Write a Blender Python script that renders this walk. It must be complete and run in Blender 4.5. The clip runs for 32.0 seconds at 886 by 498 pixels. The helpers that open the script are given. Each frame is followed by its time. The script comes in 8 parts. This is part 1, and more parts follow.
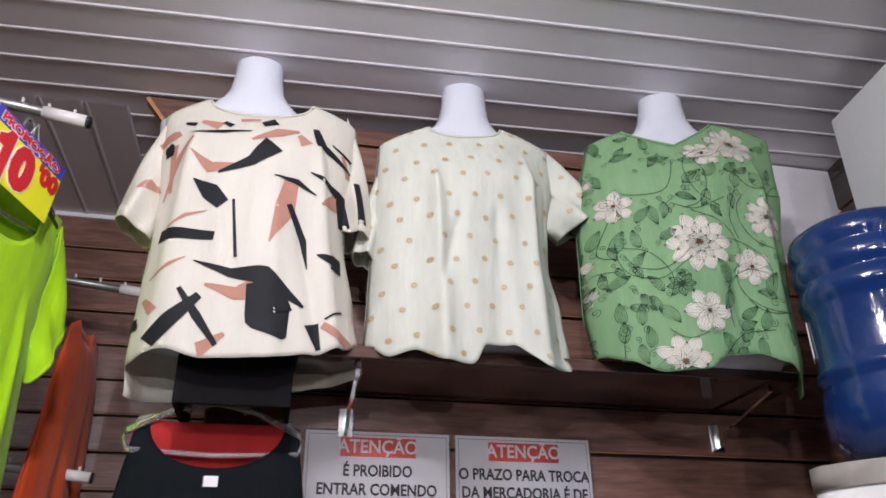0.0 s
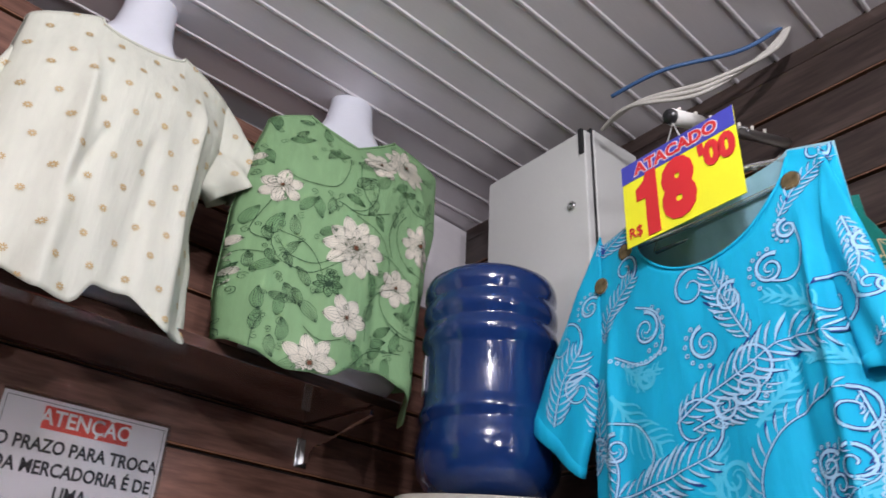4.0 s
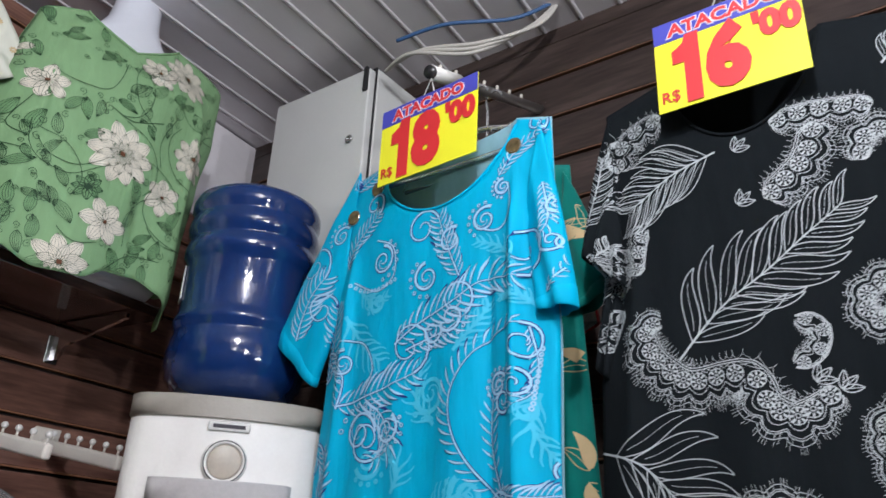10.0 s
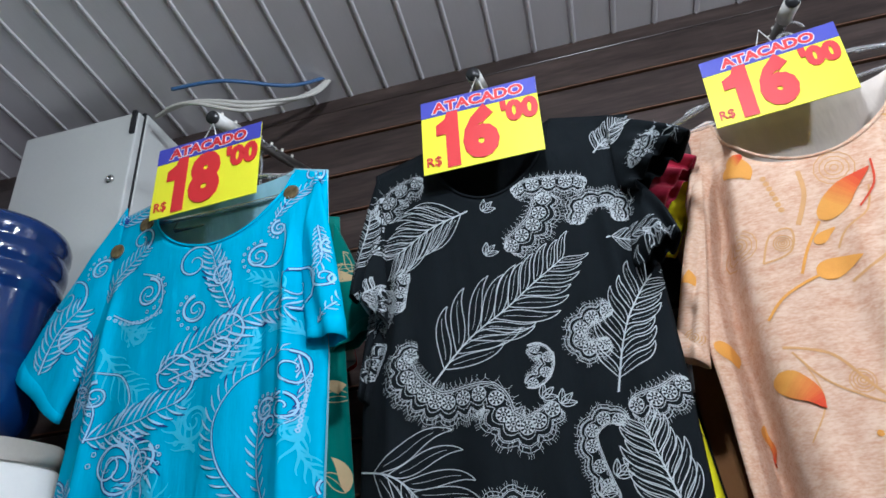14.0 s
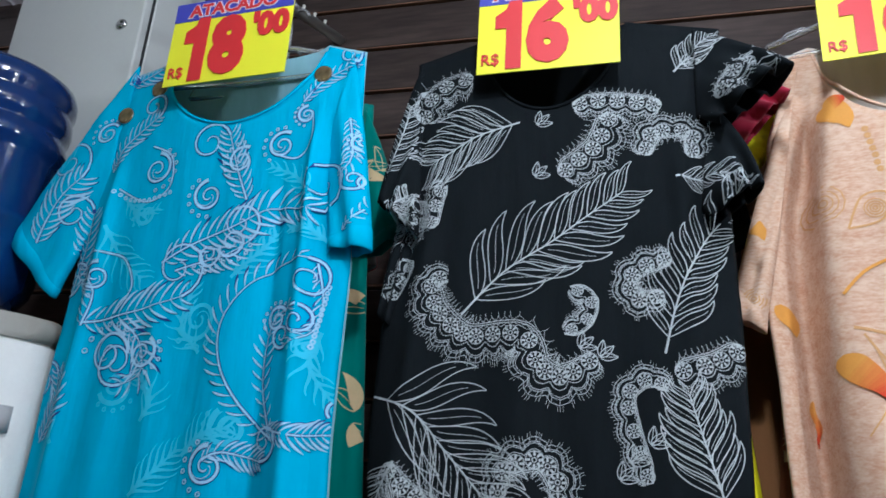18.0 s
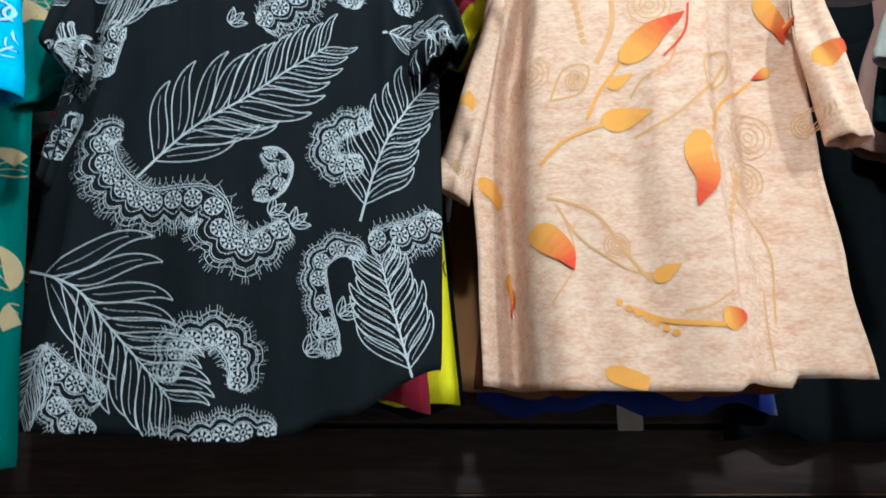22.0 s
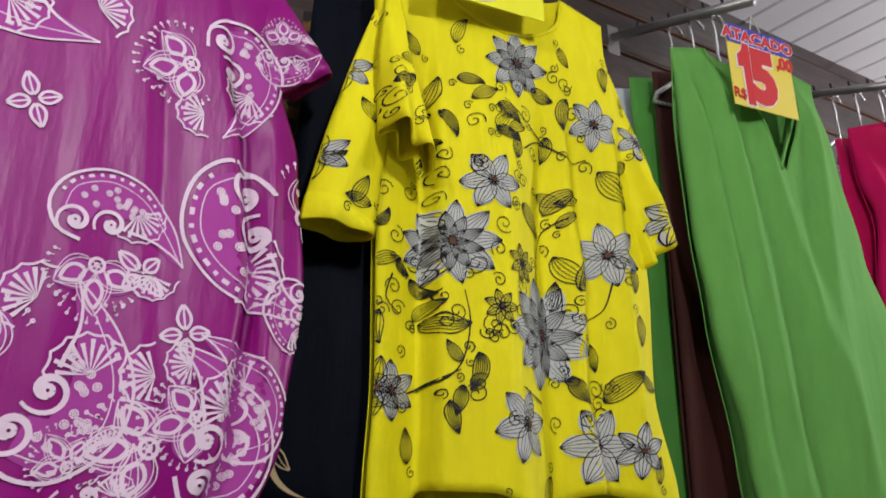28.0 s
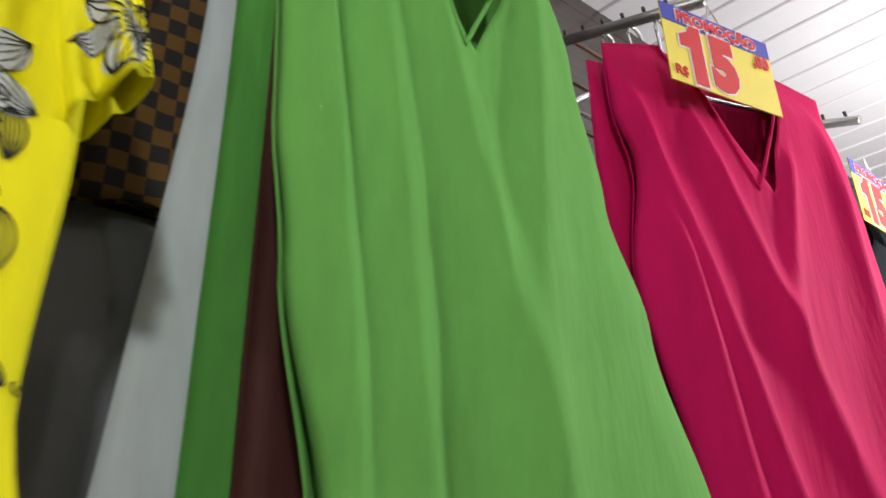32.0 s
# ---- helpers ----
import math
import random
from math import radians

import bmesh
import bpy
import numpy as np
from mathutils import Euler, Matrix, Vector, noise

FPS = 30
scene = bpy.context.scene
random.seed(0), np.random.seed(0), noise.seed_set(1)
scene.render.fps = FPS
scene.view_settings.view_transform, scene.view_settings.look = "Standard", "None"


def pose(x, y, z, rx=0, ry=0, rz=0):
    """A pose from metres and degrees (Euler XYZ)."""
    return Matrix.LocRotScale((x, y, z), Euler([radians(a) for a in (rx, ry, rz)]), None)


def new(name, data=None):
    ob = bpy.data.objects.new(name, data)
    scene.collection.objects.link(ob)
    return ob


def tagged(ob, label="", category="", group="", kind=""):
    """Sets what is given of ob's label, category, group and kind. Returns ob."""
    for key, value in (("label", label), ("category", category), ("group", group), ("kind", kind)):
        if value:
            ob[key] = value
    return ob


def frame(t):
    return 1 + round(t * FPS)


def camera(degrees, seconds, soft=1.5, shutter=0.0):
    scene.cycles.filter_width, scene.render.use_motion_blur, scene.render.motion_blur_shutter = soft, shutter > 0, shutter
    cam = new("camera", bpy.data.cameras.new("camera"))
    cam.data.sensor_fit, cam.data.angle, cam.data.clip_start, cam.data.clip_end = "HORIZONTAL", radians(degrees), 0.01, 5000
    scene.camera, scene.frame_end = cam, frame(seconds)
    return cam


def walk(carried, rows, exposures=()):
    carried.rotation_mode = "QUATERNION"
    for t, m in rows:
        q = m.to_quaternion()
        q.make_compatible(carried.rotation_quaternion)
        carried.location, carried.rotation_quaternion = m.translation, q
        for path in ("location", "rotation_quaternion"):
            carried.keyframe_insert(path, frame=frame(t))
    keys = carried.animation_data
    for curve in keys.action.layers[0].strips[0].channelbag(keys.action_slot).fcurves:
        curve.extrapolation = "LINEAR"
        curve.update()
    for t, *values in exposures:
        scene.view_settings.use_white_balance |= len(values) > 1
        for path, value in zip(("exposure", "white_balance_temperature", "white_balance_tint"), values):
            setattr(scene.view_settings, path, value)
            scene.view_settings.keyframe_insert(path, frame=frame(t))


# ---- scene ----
cam = camera(60.4, 32.0, soft=1.6, shutter=0.4)
METRES, EYE, TILT, LEAN, TURN = 3.0, 1.45, 26.5, 0.5, -12.0
ROWS = [
    (0.0, 0.0, 0.0, 0.0, 0.0, 0.0, -0.0),
    (0.5, 0.0132, 0.0108, -0.0038, -0.91, 0.23, -1.32),
    (1.0, 0.0249, 0.0082, -0.0061, -2.3, 0.99, -3.05),
    (1.5, 0.0134, 0.0226, -0.0132, -6.18, 1.74, -5.07),
    (2.0, -0.0054, 0.0355, -0.0184, -10.89, 2.41, -7.3),
    (2.5, -0.0095, 0.0442, -0.0249, -16.02, 2.96, -9.75),
    (3.0, -0.0163, 0.0452, -0.0291, -20.77, 3.69, -12.32),
    (3.5, -0.0156, 0.0473, -0.0314, -25.46, 4.9, -14.86),
    (4.0, -0.0095, 0.0488, -0.0271, -29.6, 6.03, -17.21),
    (4.5, -0.0135, 0.0443, -0.0259, -32.73, 6.89, -19.0),
    (6.5, -0.0049, 0.0301, -0.0343, -38.53, 4.67, -20.0),
    (7.0, -0.0043, 0.0327, -0.0375, -37.87, 3.29, -19.81),
    (7.5, -0.0064, 0.0353, -0.0409, -36.96, 2.1, -19.54),
    (8.0, -0.0051, 0.0361, -0.0421, -37.05, 1.69, -19.36),
    (8.5, -0.0043, 0.033, -0.0398, -38.38, 2.06, -19.47),
    (9.0, -0.0027, 0.0261, -0.032, -41.29, 3.47, -20.11),
    (9.5, -0.0008, 0.0152, -0.0254, -43.39, 4.63, -21.13),
    (10.0, -0.0048, -0.0012, -0.0139, -44.62, 5.2, -22.26),
    (10.5, -0.0111, -0.0199, -0.0111, -45.8, 5.33, -23.48),
    (11.0, -0.0153, -0.0334, -0.0195, -48.13, 6.61, -24.56),
    (11.5, -0.0186, -0.0187, -0.0316, -53.88, 10.98, -25.12),
    (12.0, -0.0221, -0.0176, -0.0416, -59.45, 14.6, -24.49),
    (12.5, -0.0209, -0.0154, -0.0472, -62.81, 16.61, -23.57),
    (13.0, -0.0238, -0.0118, -0.0515, -65.06, 18.99, -22.64),
    (13.5, -0.0274, -0.013, -0.0517, -66.27, 20.39, -21.89),
    (15.5, -0.0373, -0.0085, -0.0545, -66.07, 18.2, -21.23),
    (16.0, -0.0272, 0.0004, -0.0463, -65.87, 14.78, -22.75),
    (16.5, -0.0153, 0.01, -0.0339, -66.5, 11.95, -25.54),
    (17.0, -0.0099, 0.0095, -0.0295, -66.7, 10.57, -27.76),
    (17.5, -0.0142, 0.0222, -0.0273, -66.73, 9.53, -28.44),
    (18.0, -0.0135, 0.0255, -0.0232, -67.58, 10.16, -28.38),
    (18.5, -0.0058, 0.0179, -0.0135, -71.11, 12.85, -27.84),
    (19.0, -0.0042, 0.0121, -0.0098, -73.91, 14.17, -27.69),
    (19.5, -0.0028, 0.0086, -0.0083, -77.95, 15.62, -27.42),
    (20.0, 0.0018, 0.0051, -0.0046, -81.74, 16.07, -27.16),
    (20.5, 0.0092, -0.0003, -0.0024, -84.57, 15.13, -27.04),
    (21.0, 0.0186, -0.0079, -0.0099, -86.64, 13.41, -26.87),
    (21.5, 0.0255, -0.0074, -0.0214, -86.66, 10.64, -26.88),
    (22.0, 0.0254, -0.0036, -0.016, -85.71, 11.52, -26.57),
    (22.5, 0.0275, -0.007, -0.0081, -86.69, 15.65, -25.94),
    (23.0, 0.0301, -0.0125, -0.0049, -89.88, 18.29, -25.27),
    (23.5, 0.0442, -0.0331, 0.0135, -95.49, 20.8, -25.41),
    (24.0, 0.061, -0.057, 0.023, -100.38, 23.08, -25.96),
    (24.5, 0.0771, -0.0937, 0.0458, -105.46, 26.21, -25.26),
    (25.0, 0.1049, -0.1149, 0.0701, -110.7, 29.47, -23.41),
    (25.5, 0.1269, -0.1448, 0.0909, -115.65, 31.67, -21.06),
    (26.0, 0.127, -0.2001, 0.1113, -117.35, 29.16, -20.89),
    (26.5, 0.1289, -0.2383, 0.1147, -117.18, 24.08, -21.32),
    (28.5, 0.1123, -0.2613, 0.1279, -118.36, 33.2, -23.03),
    (29.0, 0.122, -0.2824, 0.1382, -122.48, 33.98, -21.52),
    (29.5, 0.147, -0.2992, 0.1525, -124.63, 34.99, -19.72),
    (30.0, 0.1538, -0.3184, 0.1734, -125.28, 35.1, -19.02),
    (30.5, 0.1536, -0.3332, 0.186, -125.46, 34.86, -19.68),
    (31.0, 0.1656, -0.3584, 0.1897, -126.05, 34.72, -20.54),
    (31.5, 0.1947, -0.3955, 0.2039, -127.01, 37.06, -20.56),
    (32.0, 0.2195, -0.4333, 0.2266, -126.58, 39.55, -19.6),
]
EXPOSURES = [(0.0, 0.2, 6000, 12), (4.0, 0.18, 6150, 12), (8.0, 0.12, 6000, 9), (11.0, 0.1, 5900, 5), (16.0, -0.12, 5300, 0), (19.0, -0.2, 5400, 0), (20.0, -0.25, 5400, -3), (21.0, -0.05, 5350, -9), (22.0, 0.15, 5350, -9), (23.0, -0.08, 5350, -9), (23.5, -0.2, 5350, -9), (25.0, -0.52, 5600, -2), (26.5, -0.5, 6150, 7), (30.0, -0.45, 6200, 5), (32.0, -0.3, 6300, 3)]
walk(cam, [(t, pose(0, 0, EYE, TILT, LEAN, TURN) @ pose(METRES * x, METRES * y, METRES * z, 90 + pitch, roll, yaw)) for t, x, y, z, yaw, pitch, roll in ROWS], EXPOSURES)

# ---- world and lamps ----
from mathutils.bvhtree import BVHTree

world = bpy.data.worlds.new("world")
world.use_nodes = True
world.node_tree.nodes["Background"].inputs[0].default_value = (0.6, 0.62, 0.65, 1)
world.node_tree.nodes["Background"].inputs[1].default_value = 0.02
scene.world = world

CEIL = 2.585
WALL_A = 1.55
# Assumed bulbs, none in view; the last is an added fill for the north panel.
LAMPS = [(-0.10, 0.02, 0.11, 38.0), (-0.32, -1.05, 0.34, 38.0), (0.02, -3.35, 0.58, 68.0), (-1.25, -0.9, 0.11, 12.0)]
for lx, ly, low, power in LAMPS:
    data = bpy.data.lights.new("bulb_light", "POINT")
    data.energy, data.shadow_soft_size, data.color = power, 0.05, (1.0, 0.955, 0.95)
    new("bulb_light", data).matrix_world = pose(lx, ly, CEIL - low)


# ---- materials ----
def nodes_of(name):
    m = bpy.data.materials.new(name)
    m.use_nodes = True
    t = m.node_tree
    return m, t, t.nodes["Principled BSDF"]


def surface(name, color, rough=0.6, metal=0.0, vary=0.12, scale=9.0, fine=160.0, bump=0.15, stretch=(1, 1, 1), spec=0.5, sheen=0.0, dist=0.002, rnd=0.0):
    """Paint, cloth, plastic or metal with large and fine variation and relief."""
    m, t, b = nodes_of(name)
    n, l = t.nodes, t.links
    tc = n.new("ShaderNodeTexCoord")
    mp = n.new("ShaderNodeMapping")
    mp.inputs["Scale"].default_value = stretch
    l.new(tc.outputs["Object"], mp.inputs[0])
    big = n.new("ShaderNodeTexNoise")
    big.inputs["Scale"].default_value, big.inputs["Detail"].default_value = scale, 5
    small = n.new("ShaderNodeTexNoise")
    small.inputs["Scale"].default_value, small.inputs["Detail"].default_value = fine, 3
    for k in (big, small):
        l.new(mp.outputs[0], k.inputs["Vector"])
    mix = n.new("ShaderNodeMix")
    mix.data_type = "FLOAT"
    mix.inputs[0].default_value = 0.35
    l.new(big.outputs[0], mix.inputs[2])
    l.new(small.outputs[0], mix.inputs[3])
    ramp = n.new("ShaderNodeMapRange")
    ramp.inputs[1].default_value, ramp.inputs[2].default_value = 0.3, 0.7
    ramp.inputs[3].default_value, ramp.inputs[4].default_value = 1 - vary, 1 + vary
    l.new(mix.outputs[0], ramp.inputs[0])
    val = ramp.outputs[0]
    if rnd:
        oi = n.new("ShaderNodeObjectInfo")
        r2 = n.new("ShaderNodeMapRange")
        r2.inputs[3].default_value, r2.inputs[4].default_value = 1 - rnd, 1 + rnd
        l.new(oi.outputs["Random"], r2.inputs[0])
        mu = n.new("ShaderNodeMath")
        mu.operation = "MULTIPLY"
        l.new(val, mu.inputs[0])
        l.new(r2.outputs[0], mu.inputs[1])
        val = mu.outputs[0]
    hsv = n.new("ShaderNodeHueSaturation")
    hsv.inputs["Color"].default_value = (*color, 1)
    l.new(val, hsv.inputs["Value"])
    l.new(hsv.outputs[0], b.inputs["Base Color"])
    rr = n.new("ShaderNodeMapRange")
    rr.inputs[3].default_value, rr.inputs[4].default_value = max(0.02, rough - 0.08), min(1, rough + 0.08)
    l.new(big.outputs[0], rr.inputs[0])
    l.new(rr.outputs[0], b.inputs["Roughness"])
    b.inputs["Metallic"].default_value = metal
    b.inputs["Specular IOR Level"].default_value = spec
    if sheen:
        b.inputs["Sheen Weight"].default_value = sheen
        b.inputs["Sheen Roughness"].default_value = 0.5
    if bump:
        bp = n.new("ShaderNodeBump")
        bp.inputs["Strength"].default_value, bp.inputs["Distance"].default_value = bump, dist
        l.new(small.outputs[0], bp.inputs["Height"])
        l.new(bp.outputs[0], b.inputs["Normal"])
    return m


def cloth(name, color, rough=0.75, vary=0.06, sheen=0.15, spec=0.25, wrinkle=0.35, crepe=0.25):
    """Woven cloth: fine weave, soft wrinkles at hand size."""
    m, t, b = nodes_of(name)
    n, l = t.nodes, t.links
    tc = n.new("ShaderNodeTexCoord")
    mp = n.new("ShaderNodeMapping")
    mp.inputs["Scale"].default_value = (1.6, 1, 0.38)
    l.new(tc.outputs["Object"], mp.inputs[0])
    soft = n.new("ShaderNodeTexNoise")
    soft.inputs["Scale"].default_value, soft.inputs["Detail"].default_value = 9, 4
    l.new(mp.outputs[0], soft.inputs["Vector"])
    weave = n.new("ShaderNodeTexNoise")
    weave.inputs["Scale"].default_value = 900
    l.new(tc.outputs["Object"], weave.inputs["Vector"])
    crease = n.new("ShaderNodeTexNoise")
    crease.inputs["Scale"].default_value, crease.inputs["Detail"].default_value = 34, 3
    l.new(mp.outputs[0], crease.inputs["Vector"])
    ramp = n.new("ShaderNodeMapRange")
    ramp.inputs[1].default_value, ramp.inputs[2].default_value = 0.25, 0.75
    ramp.inputs[3].default_value, ramp.inputs[4].default_value = 1 - vary, 1 + vary
    l.new(crease.outputs[0], ramp.inputs[0])
    hsv = n.new("ShaderNodeHueSaturation")
    hsv.inputs["Color"].default_value = (*color, 1)
    l.new(ramp.outputs[0], hsv.inputs["Value"])
    l.new(hsv.outputs[0], b.inputs["Base Color"])
    b.inputs["Roughness"].default_value = rough
    b.inputs["Specular IOR Level"].default_value = spec
    b.inputs["Sheen Weight"].default_value = sheen
    b1 = n.new("ShaderNodeBump")
    b1.inputs["Strength"].default_value, b1.inputs["Distance"].default_value = wrinkle, 0.012
    l.new(soft.outputs[0], b1.inputs["Height"])
    b2 = n.new("ShaderNodeBump")
    b2.inputs["Strength"].default_value, b2.inputs["Distance"].default_value = 0.12, 0.001
    b3 = n.new("ShaderNodeBump")
    b3.inputs["Strength"].default_value, b3.inputs["Distance"].default_value = crepe, 0.008
    l.new(crease.outputs[0], b3.inputs["Height"])
    l.new(b1.outputs[0], b3.inputs["Normal"])
    l.new(weave.outputs[0], b2.inputs["Height"])
    l.new(b3.outputs[0], b2.inputs["Normal"])
    l.new(b2.outputs[0], b.inputs["Normal"])
    return m


def wood(name, dark, light, stretch):
    """Dark laminate with long grain, light streaks and board-to-board change."""
    m, t, b = nodes_of(name)
    n, l = t.nodes, t.links
    tc = n.new("ShaderNodeTexCoord")
    oi = n.new("ShaderNodeObjectInfo")
    add = n.new("ShaderNodeVectorMath")
    add.operation = "MULTIPLY_ADD"
    add.inputs[1].default_value = (1, 1, 1)
    comb = n.new("ShaderNodeCombineXYZ")
    mul = n.new("ShaderNodeMath")
    mul.operation = "MULTIPLY"
    mul.inputs[1].default_value = 17.0
    l.new(oi.outputs["Random"], mul.inputs[0])
    for k in range(3):
        l.new(mul.outputs[0], comb.inputs[k])
    l.new(tc.outputs["Object"], add.inputs[0])
    l.new(comb.outputs[0], add.inputs[2])
    mp = n.new("ShaderNodeMapping")
    mp.inputs["Scale"].default_value = stretch
    l.new(add.outputs[0], mp.inputs[0])
    g = n.new("ShaderNodeTexNoise")
    g.inputs["Scale"].default_value, g.inputs["Detail"].default_value, g.inputs["Distortion"].default_value = 5, 8, 0.6
    g2 = n.new("ShaderNodeTexNoise")
    g2.inputs["Scale"].default_value, g2.inputs["Detail"].default_value = 26, 4
    l.new(mp.outputs[0], g.inputs["Vector"])
    l.new(mp.outputs[0], g2.inputs["Vector"])
    cr = n.new("ShaderNodeValToRGB")
    e = cr.color_ramp.elements
    e[0].position, e[0].color = 0.32, (*dark, 1)
    e[1].position, e[1].color = 0.72, (*light, 1)
    mid = cr.color_ramp.elements.new(0.5)
    mid.color = (*[(p * 0.62 + q * 0.38) for p, q in zip(dark, light)], 1)
    mx = n.new("ShaderNodeMix")
    mx.data_type = "FLOAT"
    mx.inputs[0].default_value = 0.4
    l.new(g.outputs[0], mx.inputs[2])
    l.new(g2.outputs[0], mx.inputs[3])
    l.new(mx.outputs[0], cr.inputs[0])
    l.new(cr.outputs[0], b.inputs["Base Color"])
    b.inputs["Roughness"].default_value = 0.30
    b.inputs["Specular IOR Level"].default_value = 0.42
    bp = n.new("ShaderNodeBump")
    bp.inputs["Strength"].default_value, bp.inputs["Distance"].default_value = 0.12, 0.001
    l.new(g2.outputs[0], bp.inputs["Height"])
    l.new(bp.outputs[0], b.inputs["Normal"])
    return m


def clear(name, color, rough=0.05, ior=1.45):
    m, t, b = nodes_of(name)
    b.inputs["Base Color"].default_value = (*color, 1)
    b.inputs["Transmission Weight"].default_value = 1.0
    b.inputs["Roughness"].default_value = rough
    b.inputs["IOR"].default_value = ior
    return m


def glow(name, color, strength):
    m, t, b = nodes_of(name)
    b.inputs["Base Color"].default_value = (0.8, 0.8, 0.8, 1)
    b.inputs["Emission Color"].default_value = (*color, 1)
    b.inputs["Emission Strength"].default_value = strength
    return m


M_WOOD_A = wood("slat_laminate_a", (0.085, 0.041, 0.032), (0.30, 0.155, 0.115), (0.7, 6, 6))
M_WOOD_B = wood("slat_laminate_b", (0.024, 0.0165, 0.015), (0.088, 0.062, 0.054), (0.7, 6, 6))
M_GROOVE = surface("groove_edge", (0.26, 0.12, 0.06), 0.6, vary=0.35, scale=4, stretch=(1, 1, 1))
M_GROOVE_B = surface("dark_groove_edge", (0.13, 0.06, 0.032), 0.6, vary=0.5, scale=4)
M_BACK = surface("dark_board", (0.02, 0.014, 0.012), 0.7)
M_PVC = surface("ceiling_pvc", (0.82, 0.78, 0.81), 0.32, vary=0.05, scale=1.6, fine=60, bump=0.05, stretch=(0.4, 5, 1))
# Unseen closing walls, dark only so that less light bounces back.
M_FARWALL = surface("unseen_dark_wall", (0.07, 0.05, 0.042), 0.5, vary=0.2, scale=3, stretch=(0.4, 0.4, 4))
# Floor out of view, its grey lowered to weaken light from below.
M_FLOOR = surface("unseen_floor", (0.20, 0.19, 0.175), 0.3, vary=0.12, scale=3)
M_GREY = surface("cabinet_paint", (0.66, 0.66, 0.645), 0.4, vary=0.03, scale=3, bump=0.03)
M_RUBBER = surface("black_rubber", (0.02, 0.02, 0.022), 0.6)
M_STEEL = surface("chromed_steel", (0.6, 0.6, 0.6), 0.22, 1.0, vary=0.06)
M_GREYSTEEL = surface("grey_steel", (0.34, 0.33, 0.32), 0.38, 0.75, vary=0.12)
M_WHITEPL = surface("white_plastic", (0.75, 0.73, 0.70), 0.32, vary=0.04)
M_CREAMPL = surface("cream_plastic", (0.72, 0.68, 0.62), 0.35, vary=0.05)
M_TAUPE = surface("taupe_plastic", (0.30, 0.275, 0.24), 0.35, vary=0.05)
M_PALEPL = surface("pale_plastic", (0.62, 0.56, 0.55), 0.3, vary=0.04)
M_BLACKPL = surface("black_plastic", (0.02, 0.02, 0.022), 0.3)
M_BLUE = None
M_MANN = surface("mannequin_white", (0.70, 0.71, 0.78), 0.34, vary=0.03, scale=4, bump=0.02)
M_MANNG = surface("mannequin_grey", (0.20, 0.205, 0.22), 0.22, vary=0.04, scale=4, bump=0.02)
M_CLEAR = clear("clear_acrylic", (0.93, 0.93, 0.93), 0.06)
M_HANGER = clear("hanger_plastic", (0.9, 0.9, 0.92), 0.22)
M_HANGER.node_tree.nodes["Principled BSDF"].inputs["Transmission Weight"].default_value = 0.88
M_FILM = clear("clear_film", (0.97, 0.97, 0.97), 0.12, 1.2)
M_CARD_Y = surface("card_yellow", (0.86, 0.84, 0.02), 0.5, vary=0.02, bump=0.02)
M_CARD_Y2 = surface("card_gold", (0.86, 0.70, 0.10), 0.5, vary=0.03, bump=0.02)
M_CARD_B = surface("card_blue", (0.055, 0.06, 0.42), 0.5, vary=0.03, bump=0.02)
M_CARD_R = surface("card_red", (0.62, 0.022, 0.028), 0.5, vary=0.03, bump=0.02)
M_CARD_W = surface("card_white", (0.85, 0.82, 0.84), 0.5, vary=0.02, bump=0.02)
M_PAPER = surface("paper", (0.80, 0.76, 0.80), 0.6, vary=0.02, bump=0.02)
M_INK = surface("ink_dark", (0.03, 0.025, 0.035), 0.6, vary=0.02, bump=0)
M_SIGNRED = surface("sign_red", (0.70, 0.07, 0.05), 0.55, vary=0.02, bump=0)
M_PLY = surface("raw_plywood", (0.45, 0.22, 0.09), 0.7, vary=0.3, scale=20)
M_CABLEW = surface("cable_white", (0.55, 0.52, 0.48), 0.5)
M_CABLEB = surface("cable_blue", (0.05, 0.12, 0.28), 0.5)


# ---- mesh helpers ----
def part(name, bm, material, parent=None, label="", smooth=True, m=None):
    """One mesh object from a bmesh, under a thing or a part."""
    me = bpy.data.meshes.new(name)
    bm.normal_update()
    bm.to_mesh(me)
    bm.free()
    if smooth:
        for p in me.polygons:
            p.use_smooth = True
    if material:
        me.materials.append(material)
    ob = new(name, me)
    if parent:
        ob.parent = parent
    if m is not None:
        ob.matrix_basis = m
    if label:
        tagged(ob, label)
    return ob


def thing(name, m, label, category, group="", kind=""):
    e = new(name)
    e.matrix_world = m
    e.empty_display_size = 0.05
    return tagged(e, label, category, group, kind)


def box(x0, x1, y0, y1, z0, z1, bevel=0.0, seg=2):
    bm = bmesh.new()
    bmesh.ops.create_cube(bm, size=1)
    for v in bm.verts:
        v.co = Vector((x0 + (v.co.x + 0.5) * (x1 - x0), y0 + (v.co.y + 0.5) * (y1 - y0), z0 + (v.co.z + 0.5) * (z1 - z0)))
    if bevel:
        bmesh.ops.bevel(bm, geom=bm.edges[:], offset=bevel, segments=seg, affect="EDGES", profile=0.5)
    return bm


def lathe(profile, seg=40, cap=True):
    """A turned body from (radius, height) pairs."""
    bm = bmesh.new()
    rings = []
    for r, z in profile:
        rings.append([bm.verts.new((r * math.cos(2 * math.pi * k / seg), r * math.sin(2 * math.pi * k / seg), z)) for k in range(seg)])
    for a, b in zip(rings, rings[1:]):
        for k in range(seg):
            bm.faces.new((a[k], a[(k + 1) % seg], b[(k + 1) % seg], b[k]))
    if cap:
        bm.faces.new(rings[0][::-1])
        bm.faces.new(rings[-1])
    return bm


